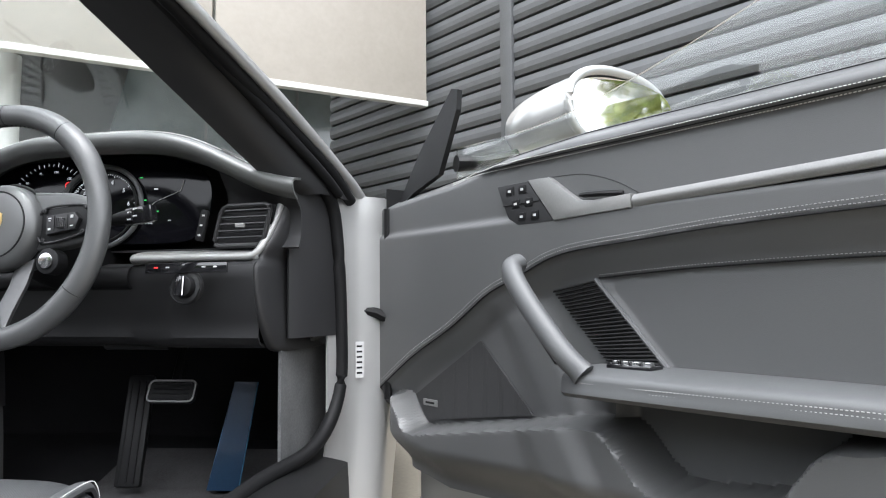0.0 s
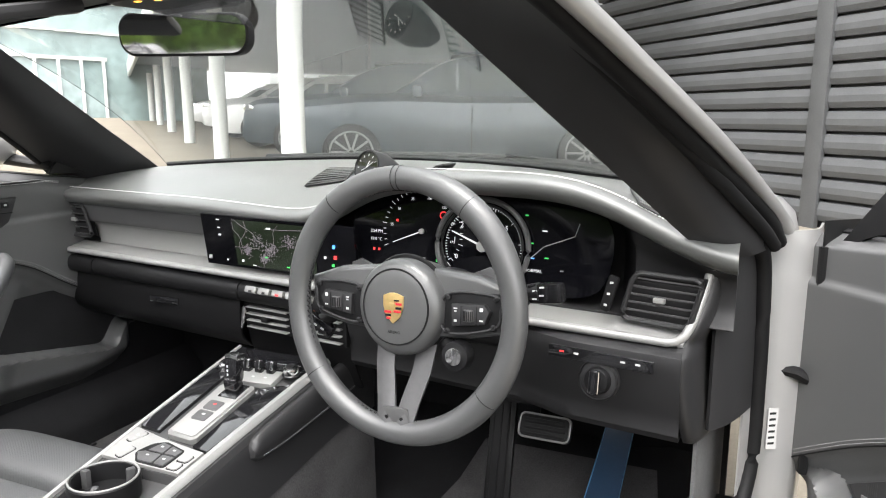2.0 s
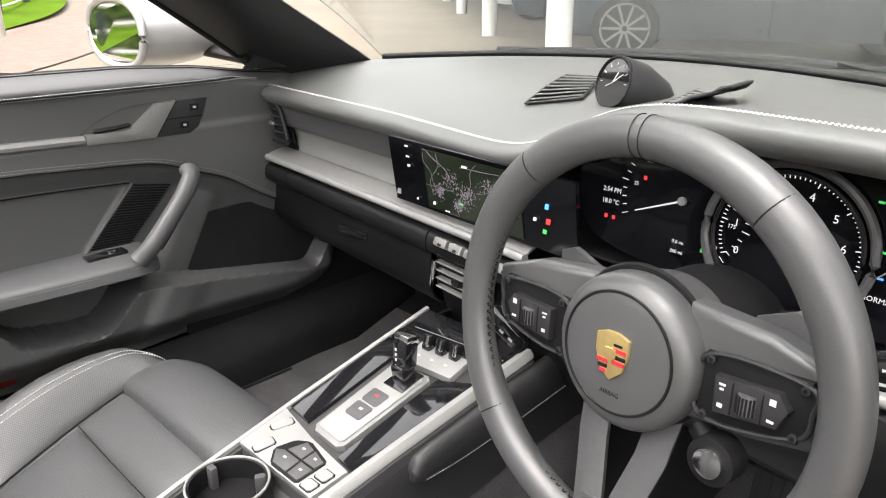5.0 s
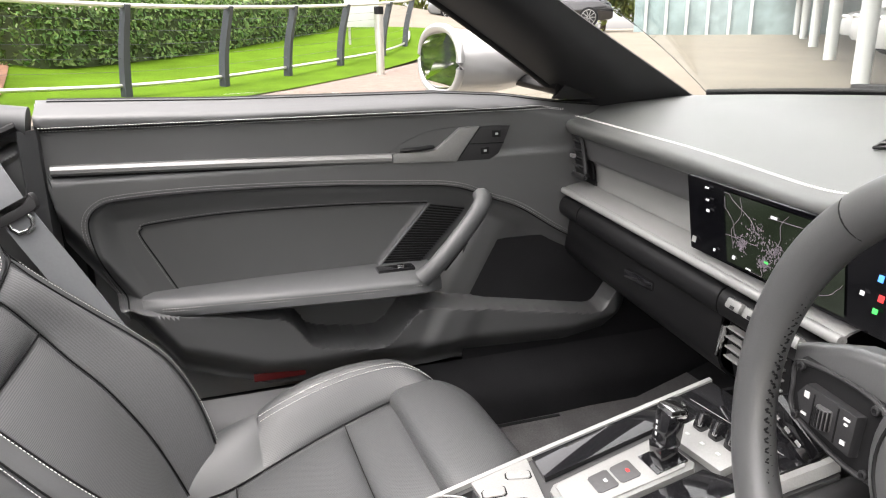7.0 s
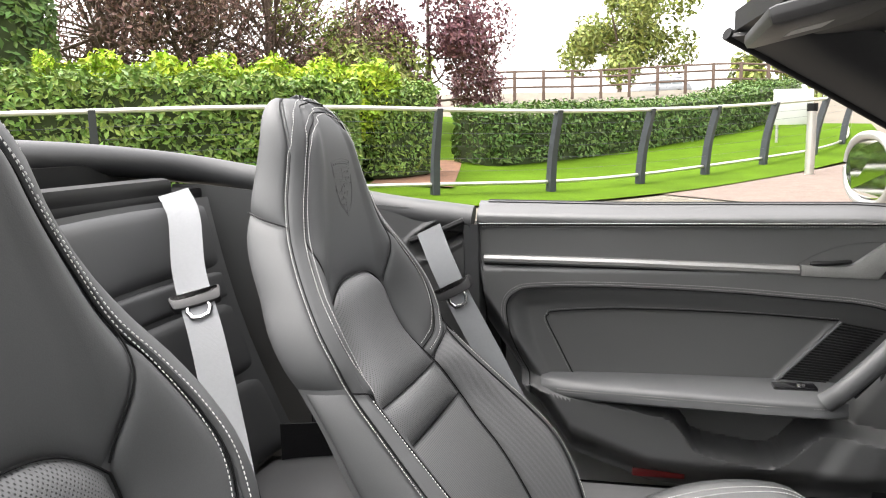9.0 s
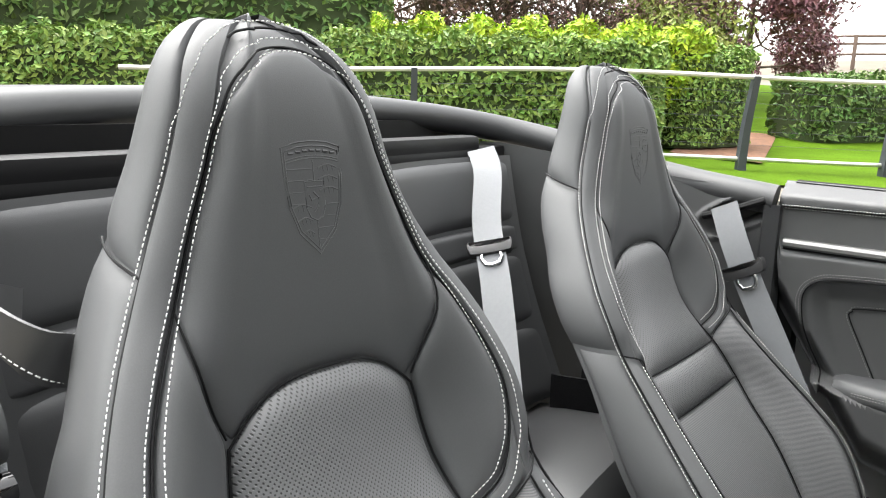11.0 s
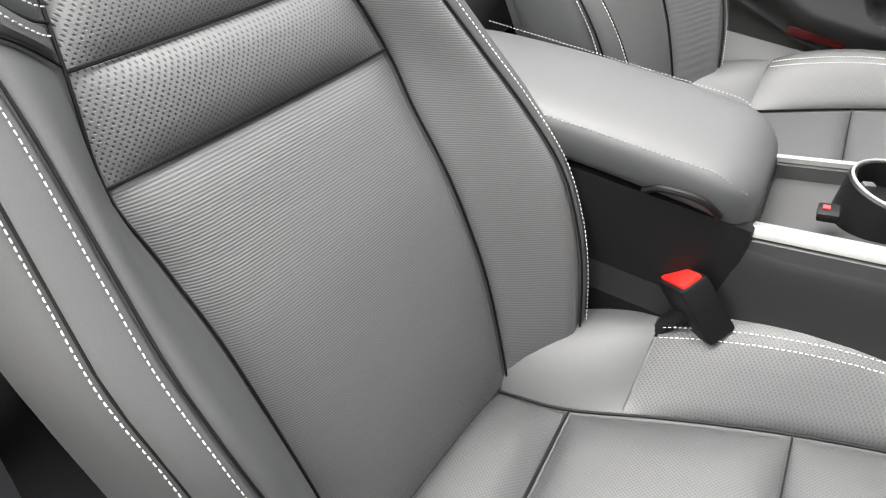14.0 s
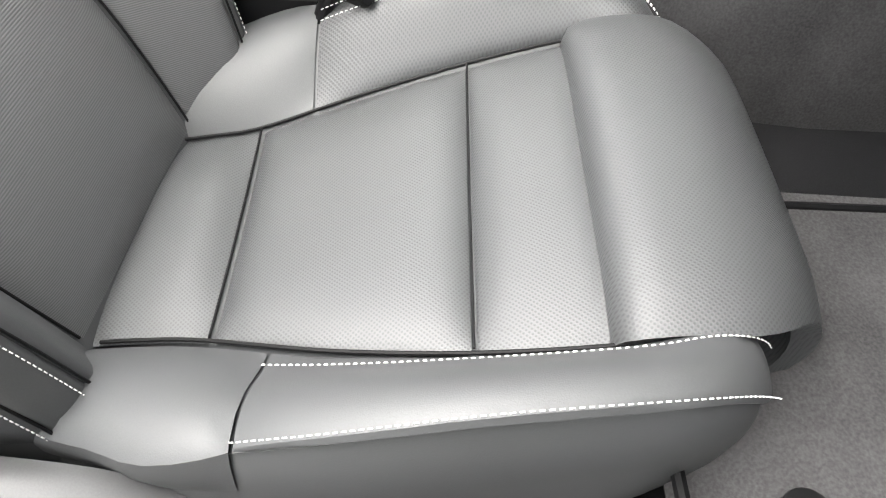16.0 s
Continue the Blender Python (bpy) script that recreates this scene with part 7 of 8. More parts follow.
    for k in range(2 if closed else 6):
        i, j = (k % 2, k // 2)
        s0, z0 = (0.338 + 0.024 * k, 0.845 - 0.032 * k) if closed else (0.336 + 0.026 * i + 0.012 * j, 0.849 - 0.021 * j)
        part("button", box((0.018, 0.003, 0.014), tuple(F(s0, z0, 0.009)), 0.001, rot=(0, 0, yaw)), BLACK_PLASTIC, sp)
        part("button_mark", box((0.006, 0.0012, 0.004), tuple(F(s0, z0, 0.0108)), 0, rot=(0, 0, yaw)), WHITE_PRINT, sp, smooth=False)
    # armrest
    rows = []
    for s, out, zt in spline([(0.475, 0.060, 0.586), (0.52, 0.075, 0.588), (0.62, 0.072, 0.588), (0.80, 0.055, 0.587), (0.96, 0.030, 0.584), (1.02, 0.012, 0.582)], 36):
        rows.append([F(s, z, n) for n, z in spline([(-0.035, zt + 0.004), (out * 0.5, zt + 0.003), (out, zt - 0.004), (out + 0.006, zt - 0.016), (out, zt - 0.034), (-0.02, zt - 0.045)], 16)])
    part("armrest", caps(grid(rows)), LEATHER, dr, "padded leather armrest")
    sb = bmesh.new()
    for off in (0.0, 0.006):
        sb = stitch([F(s, 0.574 - off * 0.8 - 0.004 * soft(0.8, 1.0, s), float(np.interp(s, [0.475, 0.52, 0.62, 0.80, 0.96, 1.0], [0.060, 0.075, 0.072, 0.055, 0.030, 0.020])) + 0.0065) for s in np.linspace(0.49, 0.99, 70)], nrm, 0.0012, 0.003, 0.002, sb)
    def offset(path, d):
        t_ = np.gradient(path, axis=0)
        nn_ = np.stack([-t_[:, 1], t_[:, 0]], 1)
        nn_ /= np.linalg.norm(nn_, axis=1)[:, None]
        return path + nn_ * d

    for k in (-0.005, -0.010):
        sb = stitch([on(q[0], q[1], 0.0014) for q in offset(SWOOSH, k)], nrm, 0.0010, 0.003, 0.002, sb)
    sb = stitch([on(q[0], q[1], 0.0014) for q in offset(INLAY, -0.004)], nrm, 0.0009, 0.003, 0.002, sb)
    part("stitching", sb, DARK_STITCH, dr, "fine grey stitching", smooth=False)
    sb = bmesh.new()
    for k in (0.0, 0.0065):
        sb = stitch([F(s, min(0.8885 + k, door_top(s) - 0.004 + k * 0.4), door_n(s, min(0.8885 + k, door_top(s) - 0.004)) + 0.0016) for s in np.linspace(0.18, 1.14, 150)], nrm, 0.0011, 0.0032, 0.0018, sb)
    part("stitching", sb, STITCH, dr, "white stitching along the door cap", smooth=False)
    part("cap_seam", tube([F(s, min(0.8915, door_top(s) - 0.002), door_n(s, 0.8915) + 0.0004) for s in np.linspace(0.18, 1.14, 60)], 0.0011, 6), RUBBER, dr, "dark seam in the door cap")
    part("panel_seam", tube([on(q[0], q[1], 0.0004) for q in SWOOSH], 0.0014, 6), RUBBER, dr, "dark seam above the recess")
    part("inlay_seam", tube([on(q[0], q[1], 0.0004) for q in INLAY], 0.0014, 6), RUBBER, dr)
    # grab handle
    ghp = spline([F(0.385, 0.735, 0.045), F(0.392, 0.722, 0.070), F(0.425, 0.68, 0.078), F(0.485, 0.615, 0.080), F(0.515, 0.583, 0.070)], 24)
    gh = part("grab_handle", tube(ghp, [0.014, 0.018] + [0.0175] * 20 + [0.018, 0.019], 16, up=tuple(nrm), squash=0.9), LEATHER, dr, "slanting padded grab handle")
    part("handle_inset", tube(spline([F(0.398, 0.70, 0.060), F(0.43, 0.655, 0.066), F(0.475, 0.60, 0.066)], 12), 0.012, 10), BLACK_PLASTIC, gh)
    # fluted grille
    quad = [(0.393, 0.694), (0.470, 0.708), (0.588, 0.578), (0.505, 0.575)]
    for k in range(26):
        f = (k + 0.5) / 26
        a = np.array(quad[0]) * (1 - f) + np.array(quad[3]) * f
        b = np.array(quad[1]) * (1 - f) + np.array(quad[2]) * f
        part("grille_rib", tube([on(*(a * (1 - t) + b * t), 0.004) for t in (0, 0.5, 1)], 0.0019, 5), BLACK_PLASTIC, dr)
    part("grille_edge", tube([on(*q, 0.003) for q in spline([quad[1], ((quad[1][0] + quad[2][0]) / 2, (quad[1][1] + quad[2][1]) / 2), quad[2]], 10)], 0.004, 8), LEATHER, dr)
    wsb = part("window_switch", box((0.075, 0.030, 0.010), tuple(F(0.555, 0.592, 0.020)), 0.003, rot=(0, 0, yaw)), GLOSS_BLACK, dr, "gloss black window switch plate")
    for k in range(1 if closed else 4):
        part("lever", box((0.014, 0.010, 0.006), tuple(F(0.545 + 0.016 * (k - (0 if closed else 1.0)), 0.5985, 0.022)), 0.002, rot=(0, 0, yaw)), CHROME, wsb)
    # lower loudspeaker cover with a small plate
    rows = []
    for f in np.linspace(0, 1, 12):
        lo_, hi_ = np.array([0.100, 0.462]) * (1 - f) + np.array([0.352, 0.502]) * f, np.array([0.066, 0.505]) * (1 - f) + np.array([0.240, 0.612]) * f
        rows.append([on(*(lo_ * (1 - g_) + hi_ * g_), 0.0035) for g_ in np.linspace(0, 1, 8)])
    part("loudspeaker_cover", thicken(grid(rows), 0.003), SPEAKER_MESH, dr, "dark perforated loudspeaker cover")
    bp = part("name_plate", box((0.046, 0.004, 0.013), tuple(on(0.108, 0.494, 0.006)), 0.001, rot=(0, 0, yaw)), SILVER_TRIM if not closed else BLACK_PLASTIC, dr, "small metal name plate")
    part("plate_mark", box((0.028, 0.005, 0.004), tuple(on(0.108, 0.494, 0.0065)), 0, rot=(0, 0, yaw)), BLACK_PLASTIC if not closed else SATIN_GREY, bp, smooth=False)
    part("reflector", box((0.10, 0.004, 0.016), tuple(F(0.79, 0.392, door_n(0.79, 0.392) + 0.004)), 0.001, rot=(0, 0, yaw)), BADGE_DARK, dr, "dark red door reflector")
    # sliver of side glass standing over the belt line
    glass_top = (lambda s: 0.914 + 0.022 * math.sin(math.pi * min(max((s - 0.48) / 0.60, 0), 1))) if closed else (lambda s: 0.935 + 0.15 * soft(0.30, 1.05, s) + 0.02)
    rows = [[F(s, z, -0.045) for z in np.linspace(0.90, glass_top(s), 5)] for s in np.linspace(0.16, 1.08, 30)]
    g_ = part("side_window", thicken(grid(rows), 0.004), GLASS, dr, "lowered side window glass")
    g_.visible_shadow = False
    # triangle behind the pillar and the outside mirror
    tri = [(0.02, 0.90), (0.20, 0.905), (0.145, 0.965), (0.115, 1.015), (0.09, 1.02), (0.03, 0.93)] if closed else [(0.00, 0.85), (0.06, 0.885), (0.135, 0.91), (0.185, 1.02), (0.188, 1.055), (0.172, 1.06), (0.08, 0.96)]
    bm = bmesh.new()
    bm.faces.new([bm.verts.new(F(s, z, -0.03)) for s, z in tri])
    part("sail_panel", thicken(bm, 0.012), BLACK_PLASTIC, dr, "black triangular mirror base", smooth=False)
    cs, cz_, cn = (0.345, 0.978, -0.225) if closed else (0.335, 1.004, -0.250)
    wide = 0.132 if closed else 0.146
    shell = []
    for t in np.linspace(0.0, 1, 20):
        f = math.sin(math.acos(min(max(1 - t, 0), 1)))
        ring = []
        for a in np.linspace(0, 2 * math.pi, 40, endpoint=False):
            w = wide * f ** 0.75
            h = 0.070 * f ** 0.7
            ca, sa = math.cos(a), math.sin(a)
            ring.append(F(cs - 0.17 + 0.20 * t, cz_ - 0.012 * (1 - t) + h * math.copysign(abs(sa) ** 0.85, sa), cn + 0.03 * (1 - t) + w * math.copysign(abs(ca) ** 0.85, ca)))
        shell.append(ring)
    mr = part("outside_mirror", grid(shell, close_u=True), PAINT, dr, "silver outside mirror with a bright rim")
    rim = [F(cs + 0.03, cz_ + 0.070 * math.copysign(abs(math.sin(a)) ** 0.85, math.sin(a)), cn + wide * math.copysign(abs(math.cos(a)) ** 0.85, math.cos(a))) for a in np.linspace(0, 2 * math.pi, 48, endpoint=False)]
    part("mirror_rim", tube(rim, 0.009, 10, close=True), PAINT, mr)
    bm = bmesh.new()
    tilt = -0.16 if closed else -0.29
    bm.faces.new([bm.verts.new(F(cs + 0.022 + tilt * q * 0.09 + (0 if closed else 0.006) * math.sin(a), cz_ + 0.060 * math.copysign(abs(math.sin(a)) ** 0.8, math.sin(a)), cn + (wide - 0.015) * math.copysign(abs(q) ** 0.8, q))) for a in np.linspace(0, 2 * math.pi, 40, endpoint=False) for q in (math.cos(a),)])
    part("mirror_glass", bm, MIRROR, mr, smooth=False)
    part("mirror_arm", tube([F(0.17, 0.925, -0.03), F(0.19, 0.928, -0.08), F(0.22, 0.94, -0.14)], [0.028, 0.022, 0.026], 12, squash=0.6), BLACK_PLASTIC, mr)
    return dr


SOFT_LEATHER = mat("door_panel_leather", (0.062, 0.063, 0.064), 0.46, spec=0.75, bump=0.35, scale=900, vary=0.08)
SPEAKER_MESH = mat("speaker_mesh", (0.028, 0.028, 0.029), 0.5, bump=0.8, voronoi=380.0)
BADGE_DARK = mat("dark_red_reflector", (0.10, 0.012, 0.012), 0.25)
door_l = build_door(True)
door_r = build_door(False)


# ---- windscreen frame ----
def loft_lines(lines, n=24):
    """A surface over lines of points, smooth both ways."""
    L_ = [spline(l, n) for l in lines]
    return grid([spline([l[i] for l in L_], 24) for i in range(n)])


def build_frame():
    f = thing("windscreen_frame", "black trimmed windscreen frame with a silver outer edge", "windscreen frame", kind="structure")
    inner_r = [(0.80, 0.21, 0.845), (0.775, 0.150, 0.872), (0.64, -0.07, 1.037), (0.50, -0.295, 1.205), (0.44, -0.385, 1.255)]
    mid_r = [(0.855, 0.235, 0.845), (0.825, 0.165, 0.885), (0.715, -0.05, 1.030), (0.60, -0.28, 1.165), (0.55, -0.37, 1.205)]
    out_r = [(0.895, 0.36, 0.845), (0.870, 0.26, 0.90), (0.795, 0.03, 1.00), (0.705, -0.24, 1.115), (0.665, -0.35, 1.16)]
    edge_r = [(0.912, 0.44, 0.845), (0.895, 0.33, 0.888), (0.825, 0.07, 0.995), (0.735, -0.21, 1.105), (0.69, -0.33, 1.155)]
    part("pillar_trim", thicken(loft_lines([inner_r, mid_r, out_r]), 0.006), SOFT_BLACK, f, "dark pillar trim")
    part("pillar_seal", tube(spline(out_r, 30), 0.012, 10), RUBBER, f, "rubber door seal")
    part("pillar_seal", tube(spline([(np.array(a) + np.array(b)) / 2 + np.array((0.012, -0.01, 0.004)) for a, b in zip(mid_r, out_r)], 30), 0.010, 10), RUBBER, f, "rubber door seal")
    part("pillar_edge", tube(spline(edge_r, 30), 0.011, 10), PAINT, f, "silver painted pillar edge")
    inner_l = [(-0.70, 0.64, 0.885), (-0.672, 0.595, 0.912), (-0.585, 0.33, 1.035), (-0.50, 0.065, 1.162), (-0.46, -0.03, 1.205)]
    out_l = [(-0.79, 0.40, 0.86), (-0.755, 0.315, 0.925), (-0.655, 0.09, 1.052), (-0.55, -0.139, 1.171), (-0.505, -0.22, 1.21)]
    mid_l = [tuple((np.array(a) + np.array(b)) / 2 + np.array((0.03, -0.015, 0.0))) for a, b in zip(inner_l, out_l)]
    part("pillar_trim", thicken(loft_lines([inner_l, mid_l, out_l]), 0.006), SOFT_BLACK, f, "dark pillar trim")
    part("pillar_seal", tube(spline(out_l, 30), 0.010, 10), RUBBER, f, "rubber door seal")
    head_f = spline([(-0.47, -0.01, 1.198), (-0.22, 0.00, 1.222), (0.05, -0.07, 1.228), (0.28, -0.20, 1.232), (0.46, -0.35, 1.250)], 30)
    head_b = spline([(-0.50, -0.21, 1.212), (-0.24, -0.16, 1.240), (0.04, -0.21, 1.248), (0.30, -0.33, 1.256), (0.54, -0.42, 1.222)], 30)
    rows = [[tuple(a), tuple((a + b) / 2 + np.array((0, 0, -0.012))), tuple(b), tuple(b + np.array((0, 0, 0.03))), tuple(a + np.array((0, 0, 0.03)))] for a, b in zip(head_f, head_b)]
    part("header", caps(grid(rows, close_u=True)), SOFT_BLACK, f, "dark header rail")
    base = [(x, screen_y(x), screen_z(x)) for x in np.linspace(-0.685, 0.77, 30)]
    topl = spline([(-0.47, -0.01, 1.198), (-0.22, 0.00, 1.222), (0.05, -0.07, 1.228), (0.28, -0.20, 1.232), (0.46, -0.35, 1.250)], 30)
    rows = [[tuple(np.array(a) * (1 - t) + b * t + np.array((0, 0.03, 0.02)) * math.sin(math.pi * t)) for t in np.linspace(0, 1, 14)] for a, b in zip(base, topl)]
    g_ = part("windscreen", thicken(grid(rows), 0.005), PANE, f, "clear windscreen glass")
    g_.visible_shadow = False
    part("glass_edge", tube([tuple(np.array(p) + np.array((0, -0.004, 0.002))) for p in base], 0.008, 8), RUBBER, f, "black lower glass edge")
    part("wiper", tube(spline([(-0.45, 0.80, 0.932), (0.0, 0.885, 0.945), (0.35, 0.83, 0.942), (0.62, 0.70, 0.925)], 20), 0.008, 8), RUBBER, f)
    vs = thing("sun_visor", "folded black sun visor with a white label", "sun visor", group="visors")
    part("flap", box((0.34, 0.15, 0.022), (-0.27, -0.150, 1.198), 0.010, rot=(12, 2, -6)), SOFT_BLACK, vs)
    part("label", box((0.085, 0.045, 0.001), (-0.285, -0.160, 1.1845), 0, rot=(12, 2, -6)), WHITE_PRINT, vs, "printed white warning label", smooth=False)
    mt_ = thing("rear_view_mirror", "frameless black rear-view mirror on the windscreen", "rear-view mirror")
    mm = pose(-0.038, 0.045, 1.178, 94, 0, 14) @ Matrix.Scale(1.14, 4)
    part("housing", prism(rounded(0.205, 0.064, 0.026), 0.020, mm @ Matrix.Translation((0, 0, -0.018)), 0.004), BLACK_PLASTIC, mt_)
    part("mirror_glass", prism(rounded(0.196, 0.056, 0.023), 0.001, mm @ Matrix.Translation((0, 0, 0.0022))), MIRROR, mt_, smooth=False)
    part("stem", tube([(-0.035, 0.06, 1.175), (-0.03, 0.06, 1.205), (-0.02, 0.02, 1.232)], 0.012, 10), BLACK_PLASTIC, mt_)
    part("sensor_pod", box((0.20, 0.12, 0.03), (0.02, -0.03, 1.226), 0.012, rot=(0, 0, -14)), SOFT_BLACK, mt_)
    for x in (-0.01, 0.03):
        part("pod_mark", box((0.012, 0.006, 0.001), (x, -0.075, 1.2105), 0, rot=(0, 0, -14)), AMBER, mt_, smooth=False)


AMBER = mat("amber_lit_symbol", (0.6, 0.2, 0.02), 0.5, glow=((1, 0.4, 0.05), 0.6))
PANE = glass("windscreen_pane", (0.95, 0.985, 0.97))
build_frame()


# ---- body shell ----
def build_shell():
    b = thing("body_shell", "silver painted car body around the cabin", "car body", kind="structure")
    rows = [[(x, y, z - 0.10 * soft(0.72, 0.95, abs(x)) ) for y, z in spline([(screen_y(x) + 0.035, screen_z(x) - 0.006 - 0.03 * x * x), (screen_y(x) + 0.12, screen_z(x) - 0.026 - 0.06 * x * x), (1.25, 0.82), (1.75, 0.70), (2.05, 0.55)], 20)] for x in np.linspace(-0.78, 0.80, 30)]
    part("bonnet", thicken(grid(rows), 0.004), PAINT, b, "silver bonnet")
    for sg, x0 in ((1, 0.0), (-1, -0.02)):
        rows = []
        for y, xo, zt in spline([(0.46, 0.905, 0.872), (0.65, 0.93, 0.872), (0.9, 0.95, 0.872), (1.3, 0.94, 0.83), (1.8, 0.85, 0.70)], 20):
            rows.append([(x0 + sg * (xo - 0.18), y, zt - 0.02), (x0 + sg * (xo - 0.10), y, zt), (x0 + sg * (xo - 0.03), y, zt - 0.02), (x0 + sg * xo, y, zt - 0.12), (x0 + sg * (xo - 0.02), y, 0.3)])
        part("front_wing", thicken(grid([spline(r, 14) for r in rows]), 0.004), PAINT, b, "silver front wing")
        rows = [[(x0 + sg * (0.80 + a), y, z) for a, z in ((-0.03, 0.20), (-0.025, 0.315), (0.0, 0.335), (0.06, 0.335), (0.09, 0.31), (0.10, 0.15))] for y in np.linspace(-1.0, 0.46, 20)]
        part("sill", thicken(grid(rows), 0.004), BLACK_PLASTIC, b, "dark door sill cover")
    # hinge pillar of the open door
    rows = [[(x, y, z) for x, y in spline([(0.862, 0.30, ), (0.895, 0.375), (0.925, 0.40), (0.957, 0.435), (0.97, 0.52)], 12)] for z in np.linspace(0.14, 0.86, 14)]
    rows = [[(x - 0.012 * soft(0.40, 0.16, z), y - 0.04 * soft(0.42, 0.16, z), z) for x, y, z in r] for r in rows]
    hp = part("hinge_pillar", thicken(grid(rows), 0.004), PAINT, b, "silver door pillar with hinges")
    part("door_check", tube([(0.885, 0.398, 0.622), (0.94, 0.41, 0.612), (1.01, 0.42, 0.575)], 0.011, 8), RUBBER, hp)
    part("hinge", box((0.05, 0.03, 0.03), (0.985, 0.425, 0.712), 0.006, rot=(0, 0, 20)), PAINT, hp, "silver painted hinge")
    part("hinge", box((0.03, 0.03, 0.05), (0.975, 0.43, 0.742), 0.006), PAINT, hp, "silver painted hinge")
    part("hinge_bolt", cyl(0.009, 0.012, (0.980, 0.412, 0.742), (90, 0, 20), 6), SATIN_GREY, hp)
    part("check_plate", box((0.030, 0.006, 0.040), (0.893, 0.392, 0.622), 0.003, rot=(0, 0, 32)), RUBBER, hp)
    part("check_bolt", cyl(0.008, 0.008, (0.890, 0.386, 0.622), (90, 0, 32), 6), SATIN_GREY, hp)
    hose = spline([(1.000, 0.43, 0.640), (1.015, 0.43, 0.60), (1.017, 0.43, 0.544), (1.008, 0.43, 0.490), (0.985, 0.435, 0.465)], 70)
    part("wiring_hose", tube(hose, [0.0125 if k % 2 else 0.0095 for k in range(70)], 12), RUBBER, hp, "ribbed black wiring hose")
    part("sticker", box((0.018, 0.001, 0.075), (0.910, 0.3815, 0.515), 0, rot=(0, 0, 32)), WHITE_PRINT, hp, "white sticker with black bars", smooth=False)
    for k in range(6):
        part("sticker_bar", box((0.012, 0.001, 0.004), (0.9095, 0.3808, 0.488 + 0.011 * k), 0, rot=(0, 0, 32)), BLACK_PLASTIC, hp, smooth=False)
    seal = spline([(0.862, 0.262, 0.865), (0.874, 0.31, 0.80), (0.880, 0.335, 0.60), (0.877, 0.328, 0.45), (0.850, 0.235, 0.362), (0.80, 0.03, 0.338), (0.80, -0.5, 0.325), (0.80, -0.70, 0.315), (0.795, -0.95, 0.31)], 60)
    part("door_seal", tube(seal, 0.014, 10), RUBBER, b, "black rubber door seal")
    rows = [[(0.838 - 0.02 * t, 0.285 + 0.18 * t, z) for t in (0, 0.5, 1)] for z in np.linspace(0.56, 0.86, 8)]
    inner_rows = [[(0.815 + 0.058 * t, 0.195 + 0.13 * t - 0.02 * math.sin(math.pi * t), z) for t in np.linspace(0, 1, 8)] for z in np.linspace(0.57, 0.875, 8)]
    part("pillar_foot_trim", thicken(grid(inner_rows), 0.006), SOFT_BLACK, b, "dark trim beside the door seal")
    part("pillar_foot_trim", thicken(grid(rows), 0.006), SOFT_BLACK, b, "dark trim at the pillar foot")
    rows = [[(0.80 + 0.03 * math.sin(t * 2), 0.20 + 0.45 * t, z) for t in np.linspace(0, 1, 8)] for z in np.linspace(0.20, 0.57, 8)]
    part("kick_panel", thicken(grid(rows), 0.006), KICK, b, "carpeted kick panel")
    rows = [[(-0.72 + 0.0 * t, 0.10 + 0.65 * t, z) for t in np.linspace(0, 1, 8)] for z in np.linspace(0.20, 0.62, 8)]
    part("kick_panel", thicken(grid(rows), 0.006), CARPET, b, "carpeted kick panel")
    rows = [[(-0.675 - 0.05 * t, y, z) for t, y in ((0, -0.67), (0.3, -0.648), (1.0, -0.642), (1.6, -0.66))] for z in np.linspace(0.25, 0.893, 14)]
    part("lock_pillar", thicken(grid(rows), 0.006), SHADED_REAR_LEATHER, b, "leather covered lock pillar, colour darkened for shade")
    part("lock_seal", box((0.10, 0.10, 0.62), (-0.803, -0.655, 0.565), 0.02), RUBBER, b, "black seal behind the closed door")
    rows = [[(x, y, z) for x, y in ((0.54, -0.93), (0.58, -0.94), (0.63, -0.96), (0.72, -1.02), (0.82, -1.04), (0.93, -1.06))] for z in np.linspace(0.14, 0.775, 8)]
    part("lock_pillar", thicken(grid(rows), 0.006), RUBBER, b, "dark door lock pillar")
    rows = [[(x, -0.985 - 0.03 * k, z) for k, x in enumerate((0.62, 0.54, 0.47, 0.40))] for z in np.linspace(0.12, 0.56, 8)]
    part("rear_side_carpet", thicken(grid(rows), 0.006), CARPET, b, "black carpeted panel behind the seat")
    rows = [[(-0.655 - 0.05 * soft(0.30, 0.36, z), y, z) for z in np.linspace(0.14, 0.36, 8)] for y in np.linspace(-0.75, -0.14, 10)]
    part("sill_cover", thicken(grid(rows), 0.006), SILL_GREY, b, "grey satin sill cover")
    rows = [[(-0.655 - 0.05 * soft(0.30, 0.36, z), y, z) for z in np.linspace(0.14, 0.36, 8)] for y in np.linspace(-0.135, 0.76, 12)]
    part("sill_carpet", thicken(grid(rows), 0.006), CARPET, b, "black carpet along the sill")


# Same leather as the front seats, darkened for the shade in the rear cabin.
SHADED_REAR_LEATHER = mat("shaded_rear_leather", (0.040, 0.041, 0.043), 0.46, bump=0.35, scale=900, vary=0.1, spec=0.7)
KICK = mat("grey_suede_lining", (0.075, 0.076, 0.078), 0.95, bump=0.6, scale=250, vary=0.35, patch=14)
build_shell()


